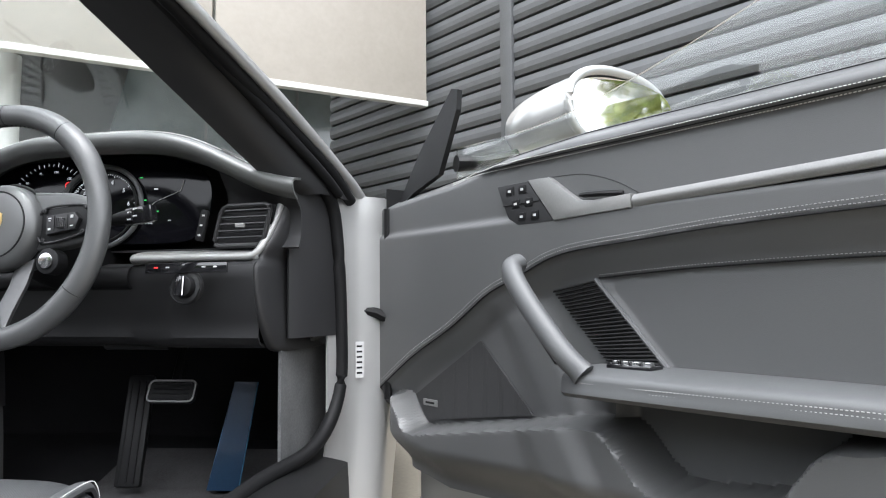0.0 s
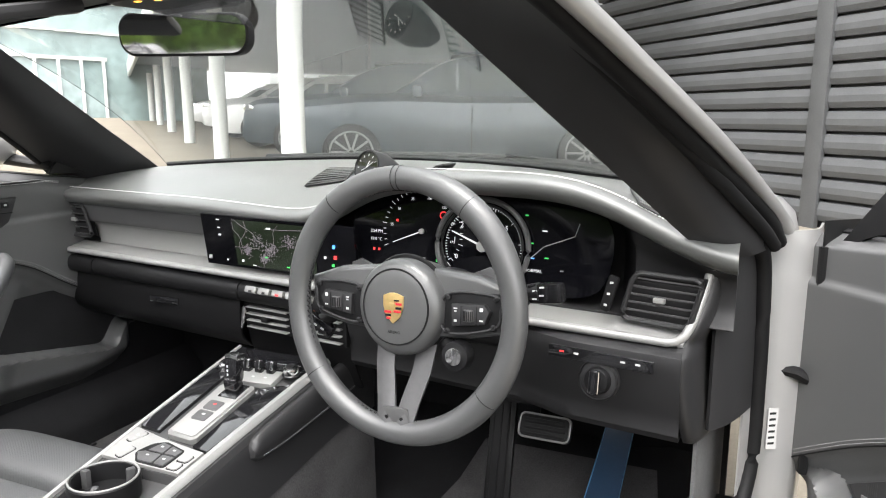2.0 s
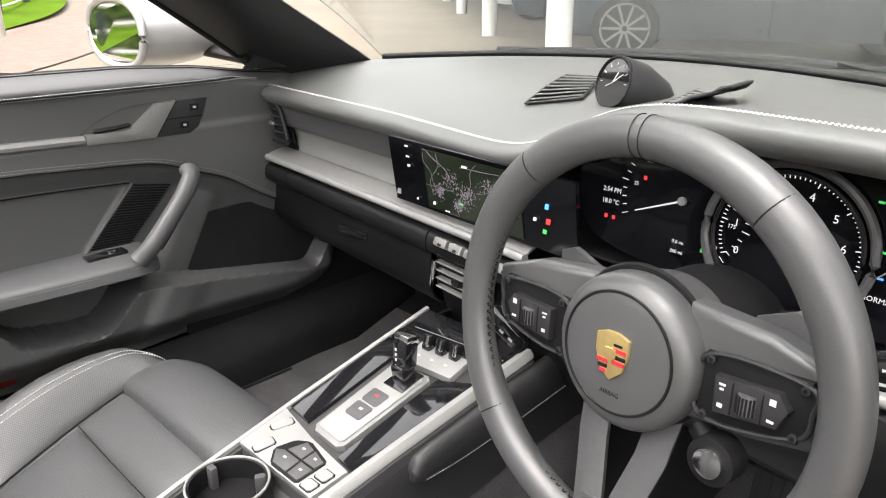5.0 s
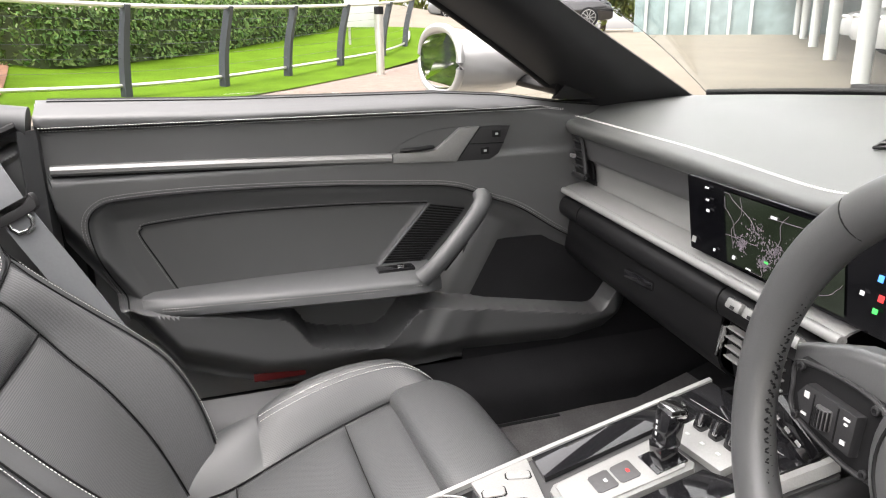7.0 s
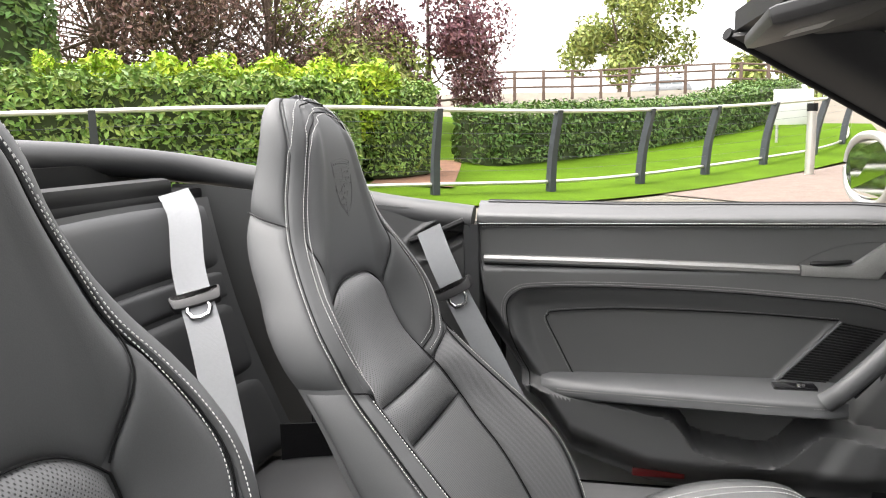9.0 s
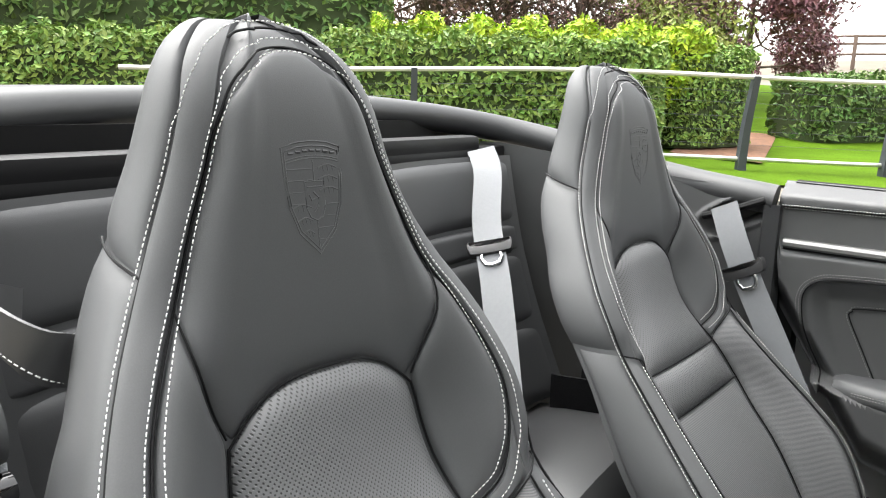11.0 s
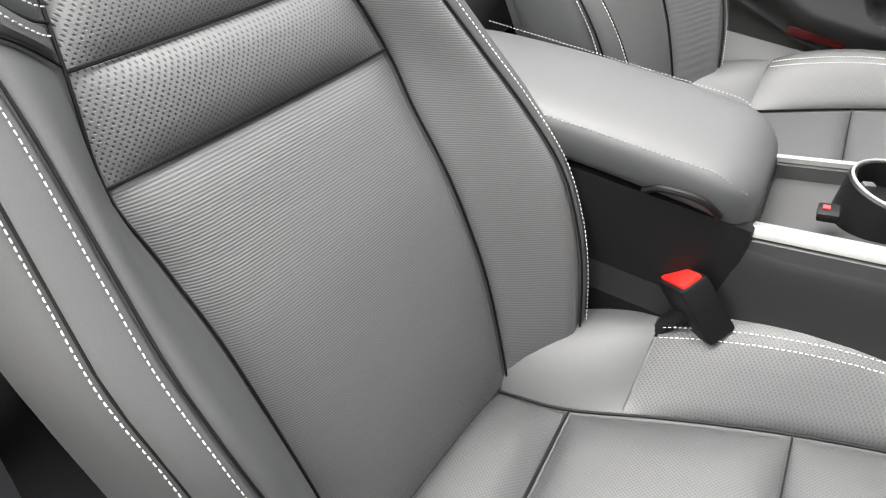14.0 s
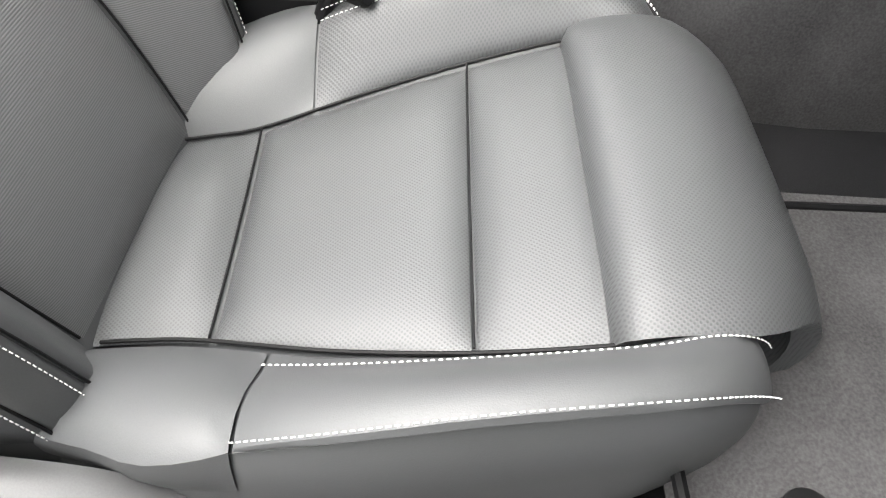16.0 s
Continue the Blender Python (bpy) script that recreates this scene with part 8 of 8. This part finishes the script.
# ---- rear cabin ----
def build_rear():
    RIM = spline([(-0.705, -0.655, 0.900), (-0.70, -0.85, 0.928), (-0.67, -1.08, 0.982), (-0.58, -1.24, 1.020), (-0.35, -1.325, 1.045), (0.0, -1.345, 1.055), (0.33, -1.325, 1.045), (0.55, -1.24, 1.020), (0.625, -1.13, 0.975), (0.612, -1.05, 0.935), (0.608, -0.965, 0.885)], 90)

    def slot_r(y, z):
        """Distance from the middle of the slanting belt slot, 1 at its edge."""
        a, b = (y + 0.707) * 0.873 + (z - 0.876) * 0.488, (z - 0.876) * 0.873 - (y + 0.707) * 0.488
        return (abs(a / 0.066) ** 3 + abs(b / 0.025) ** 3) ** (1 / 3)

    r = thing("rear_cabin_trim", "padded leather rim and panels around the rear cabin", "car trim")
    part("rim", tube([tuple(p) for p in RIM], 0.032, 16, squash=0.9), SHADED_REAR_LEATHER, r, "padded leather rim")
    rows = [[tuple(p * np.array((1, 1, 0)) * k0 + np.array((0, -0.05 * (k0 - 1) * 8, p[2] + dz))) for k0, dz in ((1.0, 0.022), (1.10, 0.028), (1.28, 0.02), (1.6, -0.03))] for p in RIM[20:70]]
    part("tonneau", thicken(grid(rows), 0.006), SOFT_BLACK, r, "dark folded roof cover")
    for sg in (-1, 1):
        cx = -0.013 if sg < 0 else -0.055
        y_front = -0.655 if sg < 0 else -0.91
        ys = np.r_[np.linspace(y_front, -0.79, 60), np.linspace(-0.80, -1.24, 34)] if sg < 0 else np.linspace(y_front, -1.24, 30)
        rows = []
        for y in ys:
            zt = float(np.interp(y, [-1.2, -0.95, -0.65], [0.985, 0.945, 0.915]))
            xo = float(np.interp(y, [-1.25, -1.1, -0.9, -0.65], [0.56, 0.615, 0.645, 0.665]))
            row = []
            zt = zt if sg < 0 else min(zt, 0.775 + 0.75 * max(0, -0.96 - y))
            for z in np.r_[np.linspace(0.22, 0.80, 20), np.linspace(0.805, zt, 44)] if sg < 0 else np.linspace(0.22, zt, 24):
                bul = 0.02 * soft(0.45, 0.75, z) - (0.048 * soft(1.30, 0.62, slot_r(y, z)) - 0.004 * math.exp(-((slot_r(y, z) - 1.28) / 0.16) ** 2) if sg < 0 else 0)
                row.append((cx + sg * (xo - bul + 0.03), y, z))
            rows.append(row)
        qp = part("quarter_panel", thicken(grid(rows), 0.004), SOFT_LEATHER, r, "leather quarter panel with belt slot")
        if sg > 0:
            part("slot_bar", tube([(0.640, -0.905, 0.782), (0.60, -0.908, 0.790), (0.545, -0.912, 0.788)], [0.012, 0.016, 0.013], 12), GLOSS_BLACK, qp, "glossy black belt guide")
            hood_rows = [[(x, y, z - 0.014 * soft(0.025, 0.0, x - 0.546)) for x in np.linspace(0.546, 0.660, 10)] for y, z in spline([(-0.935, 0.815), (-0.912, 0.822), (-0.902, 0.842), (-0.912, 0.872), (-0.945, 0.892), (-1.03, 0.915), (-1.12, 0.945)], 18)]
            part("guide_pad", thicken(grid(hood_rows), 0.012), LEATHER, qp, "padded leather block over the belt guide")
            continue
        part("slot_bar", tube([(cx + sg * 0.655, -0.775, 0.862), (cx + sg * 0.652, -0.72, 0.880), (cx + sg * 0.660, -0.668, 0.902)], 0.007, 8), BLACK_PLASTIC, qp)
        sb = None
        for dz in (0.0, 0.009):
            line = []
            for y in np.linspace(-1.23, -0.80, 60):
                xo = float(np.interp(y, [-1.25, -1.1, -0.9, -0.65], [0.56, 0.615, 0.645, 0.665]))
                line.append((cx + sg * (xo + 0.0075), y, 0.858 + dz))
            sb = stitch(line, (-sg, 0, 0), 0.0013, 0.0036, 0.0018, sb)
        part("stitching", sb, STITCH, qp, "white contrast stitching", smooth=False)
        rows = [[(cx + sg * (0.50 + 0.08 * math.sin(t)), -1.04 + 0.20 * math.cos(t), z) for t in np.linspace(-1.2, 1.2, 14)] for z in (0.22, 0.50, 0.56)]
        part("wheel_arch", thicken(grid(rows), 0.005), CARPET, r, "carpeted wheel arch cover")
    # recess behind the rear seats
    part("rear_shelf", box((1.15, 0.12, 0.03), (-0.013, -1.235, 0.965), 0.01), BLACK_PLASTIC, r, "dark shelf behind the rear seats")
    part("wind_blocker", box((0.95, 0.05, 0.035), (-0.013, -1.20, 0.985), 0.012), BLACK_PLASTIC, r, "dark folded wind blocker")
    part("rear_wall", box((1.2, 0.03, 0.7), (-0.013, -1.30, 0.68), 0.0), BLACK_PLASTIC, r)
    for sg in (-1, 1):
        x0 = -0.013 + sg * 0.285
        rs = thing("rear_bench_seat", "small black leather rear seat with horizontal seams, colour deepened for shade", "rear seat", group="rear seats")

        def RB(u, v):
            z = 0.50 + 0.46 * v
            y = -1.00 - 0.15 * v - 0.02 * math.sin(math.pi * v)
            return np.array([x0 + u * 0.215, y + 0.03 * u * u, z])

        OUT[RB] = -1
        for v0, v1 in ((0.0, 0.30), (0.303, 0.60), (0.603, 0.72), (0.723, 1.0)):
            part("back_pad", pillow(RB, const(-1), const(1), const(v0), const(v1), 0.009, 22, 14, edge=9, base=-0.004), SHADED_REAR_LEATHER, rs)
        rows = [[tuple(RB(u, v) + np.array((0, -0.03, 0))) for u in np.linspace(-1.02, 1.02, 8)] for v in np.linspace(0, 1.0, 8)]
        part("back_frame", thicken(grid(rows), 0.03), SHADED_REAR_LEATHER, rs)
        part("cushion", pillow(lambda u, v: np.array([x0 + u * 0.205, -1.02 + 0.30 * v, 0.47 + 0.02 * v - 0.06 * soft(0.8, 1, v)]), const(-1), const(1), const(0), const(1), 0.03, 16, 14, edge=4), SHADED_REAR_LEATHER, rs)
        part("cushion_base", box((0.42, 0.30, 0.24), (x0, -0.88, 0.33), 0.02), CARPET, rs)


build_rear()


# ---- belts ----
def belt(label, path, across, slider, tongue=True, group="belts"):
    b = thing("safety_belt", label, "seat belt", group=group)
    P = spline(path, 40)
    part("webbing", strip([tuple(p) for p in P], across, 0.052, 0.0016), BELT, b, "silver grey webbing")
    if tongue:
        i = slider
        c, d = P[i], P[i + 1] - P[i]
        d = Vector(d).normalized()
        ac = Vector(across).normalized()
        n = d.cross(ac).normalized()
        ac = n.cross(d).normalized()
        m = Matrix((ac, d, n)).transposed().to_4x4()
        m.translation = Vector(c)
        wing = [(-0.040, 0.010), (-0.034, 0.013), (-0.028, 0.006), (0.028, 0.006), (0.034, 0.013), (0.040, 0.010), (0.038, -0.006), (0.028, -0.013), (-0.028, -0.013), (-0.038, -0.006)]
        flip = 1 if d.z > 0 else -1
        m2 = m @ pose(0, 0, 0, 0, 0, 0 if flip > 0 else 180)
        part("slider", prism(smooth_outline(wing[::-1], 4), 0.016, m2 @ Matrix.Translation((0, 0, -0.008)), 0.003), CONSOLE_GREY, b, "dark grey plastic slider")
        tg = [(-0.016, -0.010), (0.016, -0.010), (0.0125, -0.033), (-0.0125, -0.033)]
        part("tongue", tube([m2 @ Vector((x, y, 0.004)) for x, y in smooth_outline(tg, 2)], 0.0036, 8, squash=0.5, up=tuple(n), close=True), CHROME, b, "steel buckle tongue")
    return b


belt("silver grey front seat belt hanging beside the seat", [(-0.655, -0.735, 0.888), (-0.640, -0.705, 0.820), (-0.632, -0.668, 0.745), (-0.622, -0.60, 0.62), (-0.615, -0.50, 0.42), (-0.61, -0.45, 0.28)], (0.15, 1, 0.25), 13)
belt("silver grey front seat belt hanging beside the seat", [(0.572, -0.935, 0.803), (0.566, -0.905, 0.806), (0.563, -0.875, 0.765), (0.568, -0.852, 0.69), (0.580, -0.82, 0.57), (0.592, -0.79, 0.43), (0.605, -0.75, 0.30), (0.610, -0.73, 0.25)], (0.62, 0.75, 0.15), 24)
belt("silver grey rear seat belt across the rear seat", [(-0.425, -1.135, 0.980), (-0.393, -1.098, 0.940), (-0.335, -1.06, 0.855), (-0.275, -1.00, 0.762), (-0.20, -0.93, 0.62), (-0.14, -0.88, 0.51)], (-0.37, 0.53, 0.13), 19, group="rear belts")
belt("silver grey rear seat belt across the rear seat", [(0.535, -1.165, 0.985), (0.515, -1.135, 0.972), (0.503, -1.115, 0.940), (0.503, -1.10, 0.90), (0.525, -1.07, 0.80), (0.545, -1.02, 0.62), (0.55, -0.99, 0.51)], (1, 0.2, -0.1), 36, group="rear belts")


def build_small():
    bk = thing("belt_buckle", "seat belt buckle with a bright red button", "belt buckle", group="buckles")
    m = pose(0.072, -0.337, 0.358, 34, 28, -35)
    part("stalk", tube([(0.075, -0.39, 0.12), (0.072, -0.372, 0.22), tuple(m @ Vector((0, 0, -0.03)))], [0.014, 0.016, 0.016], 10, squash=0.6), BLACK_PLASTIC, bk)
    part("housing", box((0.036, 0.058, 0.075), tuple(m @ Vector((0, 0, -0.03))), 0.006, rot=(34, 28, -35)), BLACK_PLASTIC, bk)
    part("button", box((0.026, 0.050, 0.010), tuple(m @ Vector((0, 0, 0.006))), 0.003, rot=(34, 28, -35)), RED, bk, "bright red release button")
    # pedals
    br = thing("brake_pedal", "black brake pedal with a steel frame", "pedal", group="pedals")
    m = pose(0.512, 0.372, 0.447, 62, 0, 0)
    part("pad", prism(rounded(0.104, 0.050, 0.012), 0.010, m, 0.003), BLACK_PLASTIC, br)
    part("frame", tube([m @ Vector((x, y, 0.011)) for x, y in rounded(0.100, 0.046, 0.011)], 0.0022, 8, close=True), SILVER_TRIM, br)
    for k in range(4):
        part("rib", box((0.080, 0.005, 0.004), tuple(m @ Vector((0, -0.016 + 0.011 * k, 0.011))), 0.001, rot=(62, 0, 0)), RUBBER, br)
    part("arm", tube([(0.505, 0.385, 0.445), (0.49, 0.45, 0.50), (0.48, 0.52, 0.60)], 0.010, 8), BLACK_PLASTIC, br)
    ac = thing("accelerator_pedal", "long accelerator pedal under blue protective film", "pedal", group="pedals")
    rows = [[(x0 + w * s, y, z) for s in (-0.5, 0.5)] for x0, w, y, z in ((0.647, 0.050, 0.445, 0.462), (0.628, 0.058, 0.432, 0.35), (0.606, 0.068, 0.418, 0.235))]
    part("pad", thicken(grid(rows), 0.012), BLUE_FILM, ac, "dark pad under glossy blue film", smooth=False)
    for s in (-0.3, 0.0, 0.3):
        part("rib", tube([(0.647 + 0.05 * s, 0.438, 0.455), (0.606 + 0.068 * s, 0.411, 0.242)], 0.003, 6), BLACK_PLASTIC, ac)
    for s in (-0.5, 0.5):
        part("film_edge", tube([(0.647 + 0.050 * s, 0.439, 0.462), (0.606 + 0.068 * s, 0.412, 0.235)], 0.0022, 6), BLUE_EDGE, ac)
    for k in (-0.012, 0.012):
        part("bolt", cyl(0.006, 0.004, (0.607 + k, 0.410, 0.243), (80, 0, 0), 12), SKY_BLUE, ac)
    fr = thing("footrest", "ribbed black footrest beside the pedals", "footrest")
    part("plate", box((0.055, 0.02, 0.24), (0.405, 0.42, 0.36), 0.006, rot=(-18, 0, 6)), BLACK_PLASTIC, fr)
    for k in range(3):
        part("rib", box((0.004, 0.006, 0.22), (0.388 + 0.016 * k, 0.410, 0.36), 0.001, rot=(-18, 0, 6)), RUBBER, fr)
    for x0 in (0.50, -0.42):
        mt_ = thing("floor_mat", "dark carpet floor mat with a rubber edge", "floor mat", group="mats")
        rows = [[(x0 + w * s, y, 0.214 - 0.03 * soft(0.08, -0.02, y) + 0.10 * soft(0.45, 0.75, y)) for s in np.linspace(-1, 1, 8)] for y, w in ((-0.02, 0.22), (0.1, 0.24), (0.3, 0.235), (0.5, 0.22), (0.62, 0.20))]
        part("carpet", thicken(grid(rows), 0.008), MAT_CARPET, mt_)
        part("edging", tube([(x0 + 0.22 * s, y, 0.220) for s, y in ((-1, 0.3), (-1, 0.0), (-0.9, -0.02), (0.9, -0.02), (1, 0.0), (1, 0.3))], 0.006, 8), RUBBER, mt_)
        part("fixing", cyl(0.020, 0.008, (x0 + 0.10, 0.07, 0.224), seg=24, bevel=0.002), BLACK_PLASTIC, mt_)
        part("plate", box((0.09, 0.02, 0.004), (x0 + 0.05, 0.19, 0.224), 0.001), SILVER_TRIM, mt_, "small metal name plate")


BLUE_EDGE = mat("blue_film_edge", (0.05, 0.16, 0.28), 0.3)
SKY_BLUE = mat("pale_blue_fixing", (0.25, 0.55, 0.75), 0.4)
build_small()


def build_strap():
    ps = thing("pull_strap", "dark leather pull strap with white stitching on the rear seat", "strap")
    path = spline([(0.455, -1.075, 0.868), (0.497, -1.03, 0.888), (0.512, -0.985, 0.884), (0.497, -0.955, 0.866), (0.468, -0.965, 0.850), (0.43, -1.02, 0.832), (0.40, -1.06, 0.818)], 40)
    part("band", strip([tuple(p) for p in path], (0.1, 0.1, 1), 0.044, 0.003), SOFT_LEATHER, ps, "folded leather band")
    sb = bmesh.new()
    for k in (-0.0185, 0.0185):
        sb = stitch([(p[0] + 0.0015, p[1] + 0.002, p[2] + k) for p in path], (0.4, 0.9, 0.1), 0.0014, 0.0042, 0.002, sb)
    part("stitching", sb, STITCH, ps, "white contrast stitching", smooth=False)


build_strap()


# ---- parked vehicles and far objects ----
def build_car(label, at, yaw, paint, length=4.8, height=1.62, width=1.95, group="parked cars"):
    c = thing("car", label, "car", m=pose(at[0], at[1], ground_z(*at[:2]) + 0.02, 0, 0, yaw), group=group)
    L, W, H = length / 2, width / 2, height
    prof = [(-L, 0.35, 0.80 * 0.62), (-L * 0.96, 0.30, 0.62 * H * 0.95), (-L * 0.72, 0.26, 0.66 * H), (-L * 0.40, 0.25, 0.69 * H), (0.0, 0.25, 0.67 * H), (L * 0.5, 0.25, 0.67 * H), (L * 0.9, 0.28, 0.66 * H), (L, 0.36, 0.52 * H)]
    rows = []
    for x, z0, z1 in spline(prof, 40):
        k = 1 - 0.18 * (abs(x) / L) ** 5
        rows.append([(x, W * k * a, z0 + (z1 - z0) * b) for a, b in ((-0.86, 0.0), (-0.98, 0.25), (-1.0, 0.55), (-0.95, 0.88), (-0.80, 1.0), (0.0, 1.02), (0.80, 1.0), (0.95, 0.88), (1.0, 0.55), (0.98, 0.25), (0.86, 0.0))])
    part("body", caps(grid(rows, close_u=True)), paint, c)
    rows = []
    for x, zt, w in spline([(-L * 0.42, 0.68 * H, 0.80), (-L * 0.12, 0.94 * H, 0.66), (L * 0.25, H, 0.64), (L * 0.65, 0.95 * H, 0.62), (L * 0.93, 0.68 * H, 0.74)], 24):
        rows.append([(x, W * a, z) for a, z in ((-0.84, 0.64 * H), (-w, zt - 0.03), (-w * 0.8, zt), (w * 0.8, zt), (w, zt - 0.03), (0.84, 0.64 * H))])
    part("cabin", caps(grid(rows, close_u=True)), paint, c)

    def flank(x, z):
        w, zt = np.interp(x, [-L * 0.42, -L * 0.12, L * 0.25, L * 0.65, L * 0.93], [0.80, 0.66, 0.64, 0.62, 0.74]), np.interp(x, [-L * 0.42, -L * 0.12, L * 0.25, L * 0.65, L * 0.93], [0.68 * H, 0.94 * H, H, 0.95 * H, 0.68 * H])
        return W * (0.84 + (w - 0.84) * (z - 0.64 * H) / max(zt - 0.03 - 0.64 * H, 0.05)) + 0.008

    for sg in (-1, 1):
        for xa, xb, xc, xd in ((-0.30, -0.03, -0.12, -0.03), (0.0, 0.36, 0.0, 0.36), (0.39, 0.72, 0.39, 0.60)):
            rows = [[(L * (p_ + (q_ - p_) * f), sg * flank(L * (p_ + (q_ - p_) * f), z), z) for f in np.linspace(0, 1, 6)] for p_, q_, z in ((xa, xb, 0.70 * H), ((xa + xc) / 2, (xb + xd) / 2, 0.79 * H), (xc, xd, 0.88 * H))]
            part("side_glass", thicken(grid(rows), 0.006), DARK_GLAZING, c, "dark tinted side window")
        part("door_gap", tube([(L * 0.0, sg * (W + 0.002), 0.30), (L * 0.0, sg * (W * 0.99), 0.55 * H), (L * 0.0, sg * W * 0.86, 0.66 * H)], 0.007, 6), RUBBER, c)
    rows = [[(-L * (0.40 - 0.26 * f) - 0.012, W * a * (0.76 - 0.14 * f), 0.69 * H + 0.235 * H * f + 0.012) for a in np.linspace(-1, 1, 8)] for f in (0, 0.5, 1)]
    part("windscreen", thicken(grid(rows), 0.006), DARK_GLAZING, c, "dark tinted windscreen")
    part("roof", box((L * 0.75, W * 1.15, 0.04), (L * 0.28, 0, H - 0.012), 0.015), paint, c)
    for sx in (-0.62, 0.60):
        for sg in (-1, 1):
            w = part("wheel", cyl(0.37, 0.26, (L * sx, sg * (W - 0.12), 0.37), (90, 0, 0), 36, bevel=0.03), RUBBER, c, "black tyre with alloy rim")
            part("rim", cyl(0.27, 0.01, (L * sx, sg * (W + 0.012), 0.37), (90, 0, 0), 36), BLACK_PLASTIC, w)
            for k in range(10):
                a = radians(36 * k)
                part("spoke", box((0.22, 0.012, 0.028), (L * sx + 0.14 * math.cos(a), sg * (W + 0.02), 0.37 + 0.14 * math.sin(a)), 0.003, rot=(0, -36 * k, 0)), SILVER_TRIM, w)
            part("rim_ring", tube([(L * sx + 0.268 * math.cos(a), sg * (W + 0.018), 0.37 + 0.268 * math.sin(a)) for a in np.linspace(0, 2 * math.pi, 32, endpoint=False)], 0.014, 6, close=True), SILVER_TRIM, w)
    part("grille", box((0.03, W * 1.5, 0.22), (-L * 0.99, 0, 0.52), 0.01), BLACK_PLASTIC, c)
    for sg in (-1, 1):
        part("headlight", box((0.22, 0.30, 0.12), (-L * 0.93, sg * W * 0.68, 0.60 * H * 0.9), 0.04, rot=(0, 10, sg * 18)), CHROME, c)
        part("side_mirror", box((0.12, 0.20, 0.14), (-L * 0.28, sg * (W + 0.02), 0.70 * H), 0.04), paint, c)
    part("number_plate", box((0.012, 0.50, 0.11), (-L * 1.0 - 0.012, 0, 0.42), 0.004), WHITE_COL, c)
    return c


NAVY = mat("dark_blue_grey_paint", (0.035, 0.048, 0.062), 0.30, 0.2, coat=0.3)
WHITEP = mat("white_car_paint", (0.70, 0.70, 0.70), 0.3, coat=0.6)
BLACKP = mat("black_car_paint", (0.01, 0.01, 0.011), 0.2, coat=0.8)
GREYP = mat("grey_car_paint", (0.22, 0.23, 0.24), 0.3, 0.4, coat=0.6)
REDP = mat("red_car_paint", (0.4, 0.02, 0.02), 0.3, coat=0.6)
build_car("dark blue-grey sports utility car beside the columns", (-2.85, 8.4), 25, NAVY)
build_car("dark blue-grey sports utility car beyond the columns", (-5.2, 10.6), 24, NAVY)
build_car("white car parked behind the columns", (-7.8, 12.9), 24, WHITEP, 4.6, 1.5)
build_car("white car parked behind the columns", (-10.2, 15.1), 24, WHITEP, 4.6, 1.5)
build_car("white car parked behind the columns", (-12.6, 17.3), 24, WHITEP, 4.5, 1.4)
build_car("red car parked before the glass hall", (-34.0, 27.0), -50, REDP, 4.2, 1.4)
build_car("silver hatchback parked on the far slope", (-54, 3.6), 80, GREYP, 4.3, 1.6)
build_car("dark car parked on the far side", (-26, 13.5), 60, BLACKP, 4.5, 1.5)
build_car("silver car parked on the far side", (-25, 10.5), 60, GREYP, 4.5, 1.5)


def build_far():
    sg = thing("sign_board", "plain white sign board on two short legs", "sign")
    x, y = -16.2, 3.55
    part("board", box((0.9, 0.05, 0.75), (x, y, ground_z(x, y) + 0.85), 0.01, rot=(0, 0, -70)), WHITE_COL, sg)
    for k in (-0.3, 0.3):
        part("leg", cyl(0.03, 0.9, (x + 0.1 * k, y + k, ground_z(x, y) + 0.4), seg=10), RAIL_STEEL, sg)
    bl = thing("bollard_light", "grey steel bollard light beside the path", "bollard")
    x, y = -11.6, 2.75
    part("post", cyl(0.07, 1.0, (x, y, ground_z(x, y) + 0.5), seg=16), RAIL_STEEL, bl)
    part("cap", cyl(0.08, 0.12, (x, y, ground_z(x, y) + 1.05), seg=16), BLACK_PLASTIC, bl)
    lp = thing("street_lamp", "tall thin grey street lamp", "street lamp")
    part("pole", cyl(0.06, 8.0, (-30, 14.5, ground_z(-30, 14.5) + 4), seg=10), RAIL_STEEL, lp)
    fe = thing("wooden_fence", "brown post and rail fence on the far slope", "fence")
    for k in range(14):
        x, y = -27.5 - 0.35 * k, -6.0 + 1.1 * k
        part("post", box((0.12, 0.12, 1.2), (x, y, ground_z(x, y) + 0.55), 0.01), BARK, fe)
    for z in (0.5, 0.85, 1.1):
        part("rail", tube([(-27.5 - 0.35 * k, -6.0 + 1.1 * k, ground_z(-27.5 - 0.35 * k, -6.0 + 1.1 * k) + z) for k in range(14)], 0.045, 6), BARK, fe)


build_far()
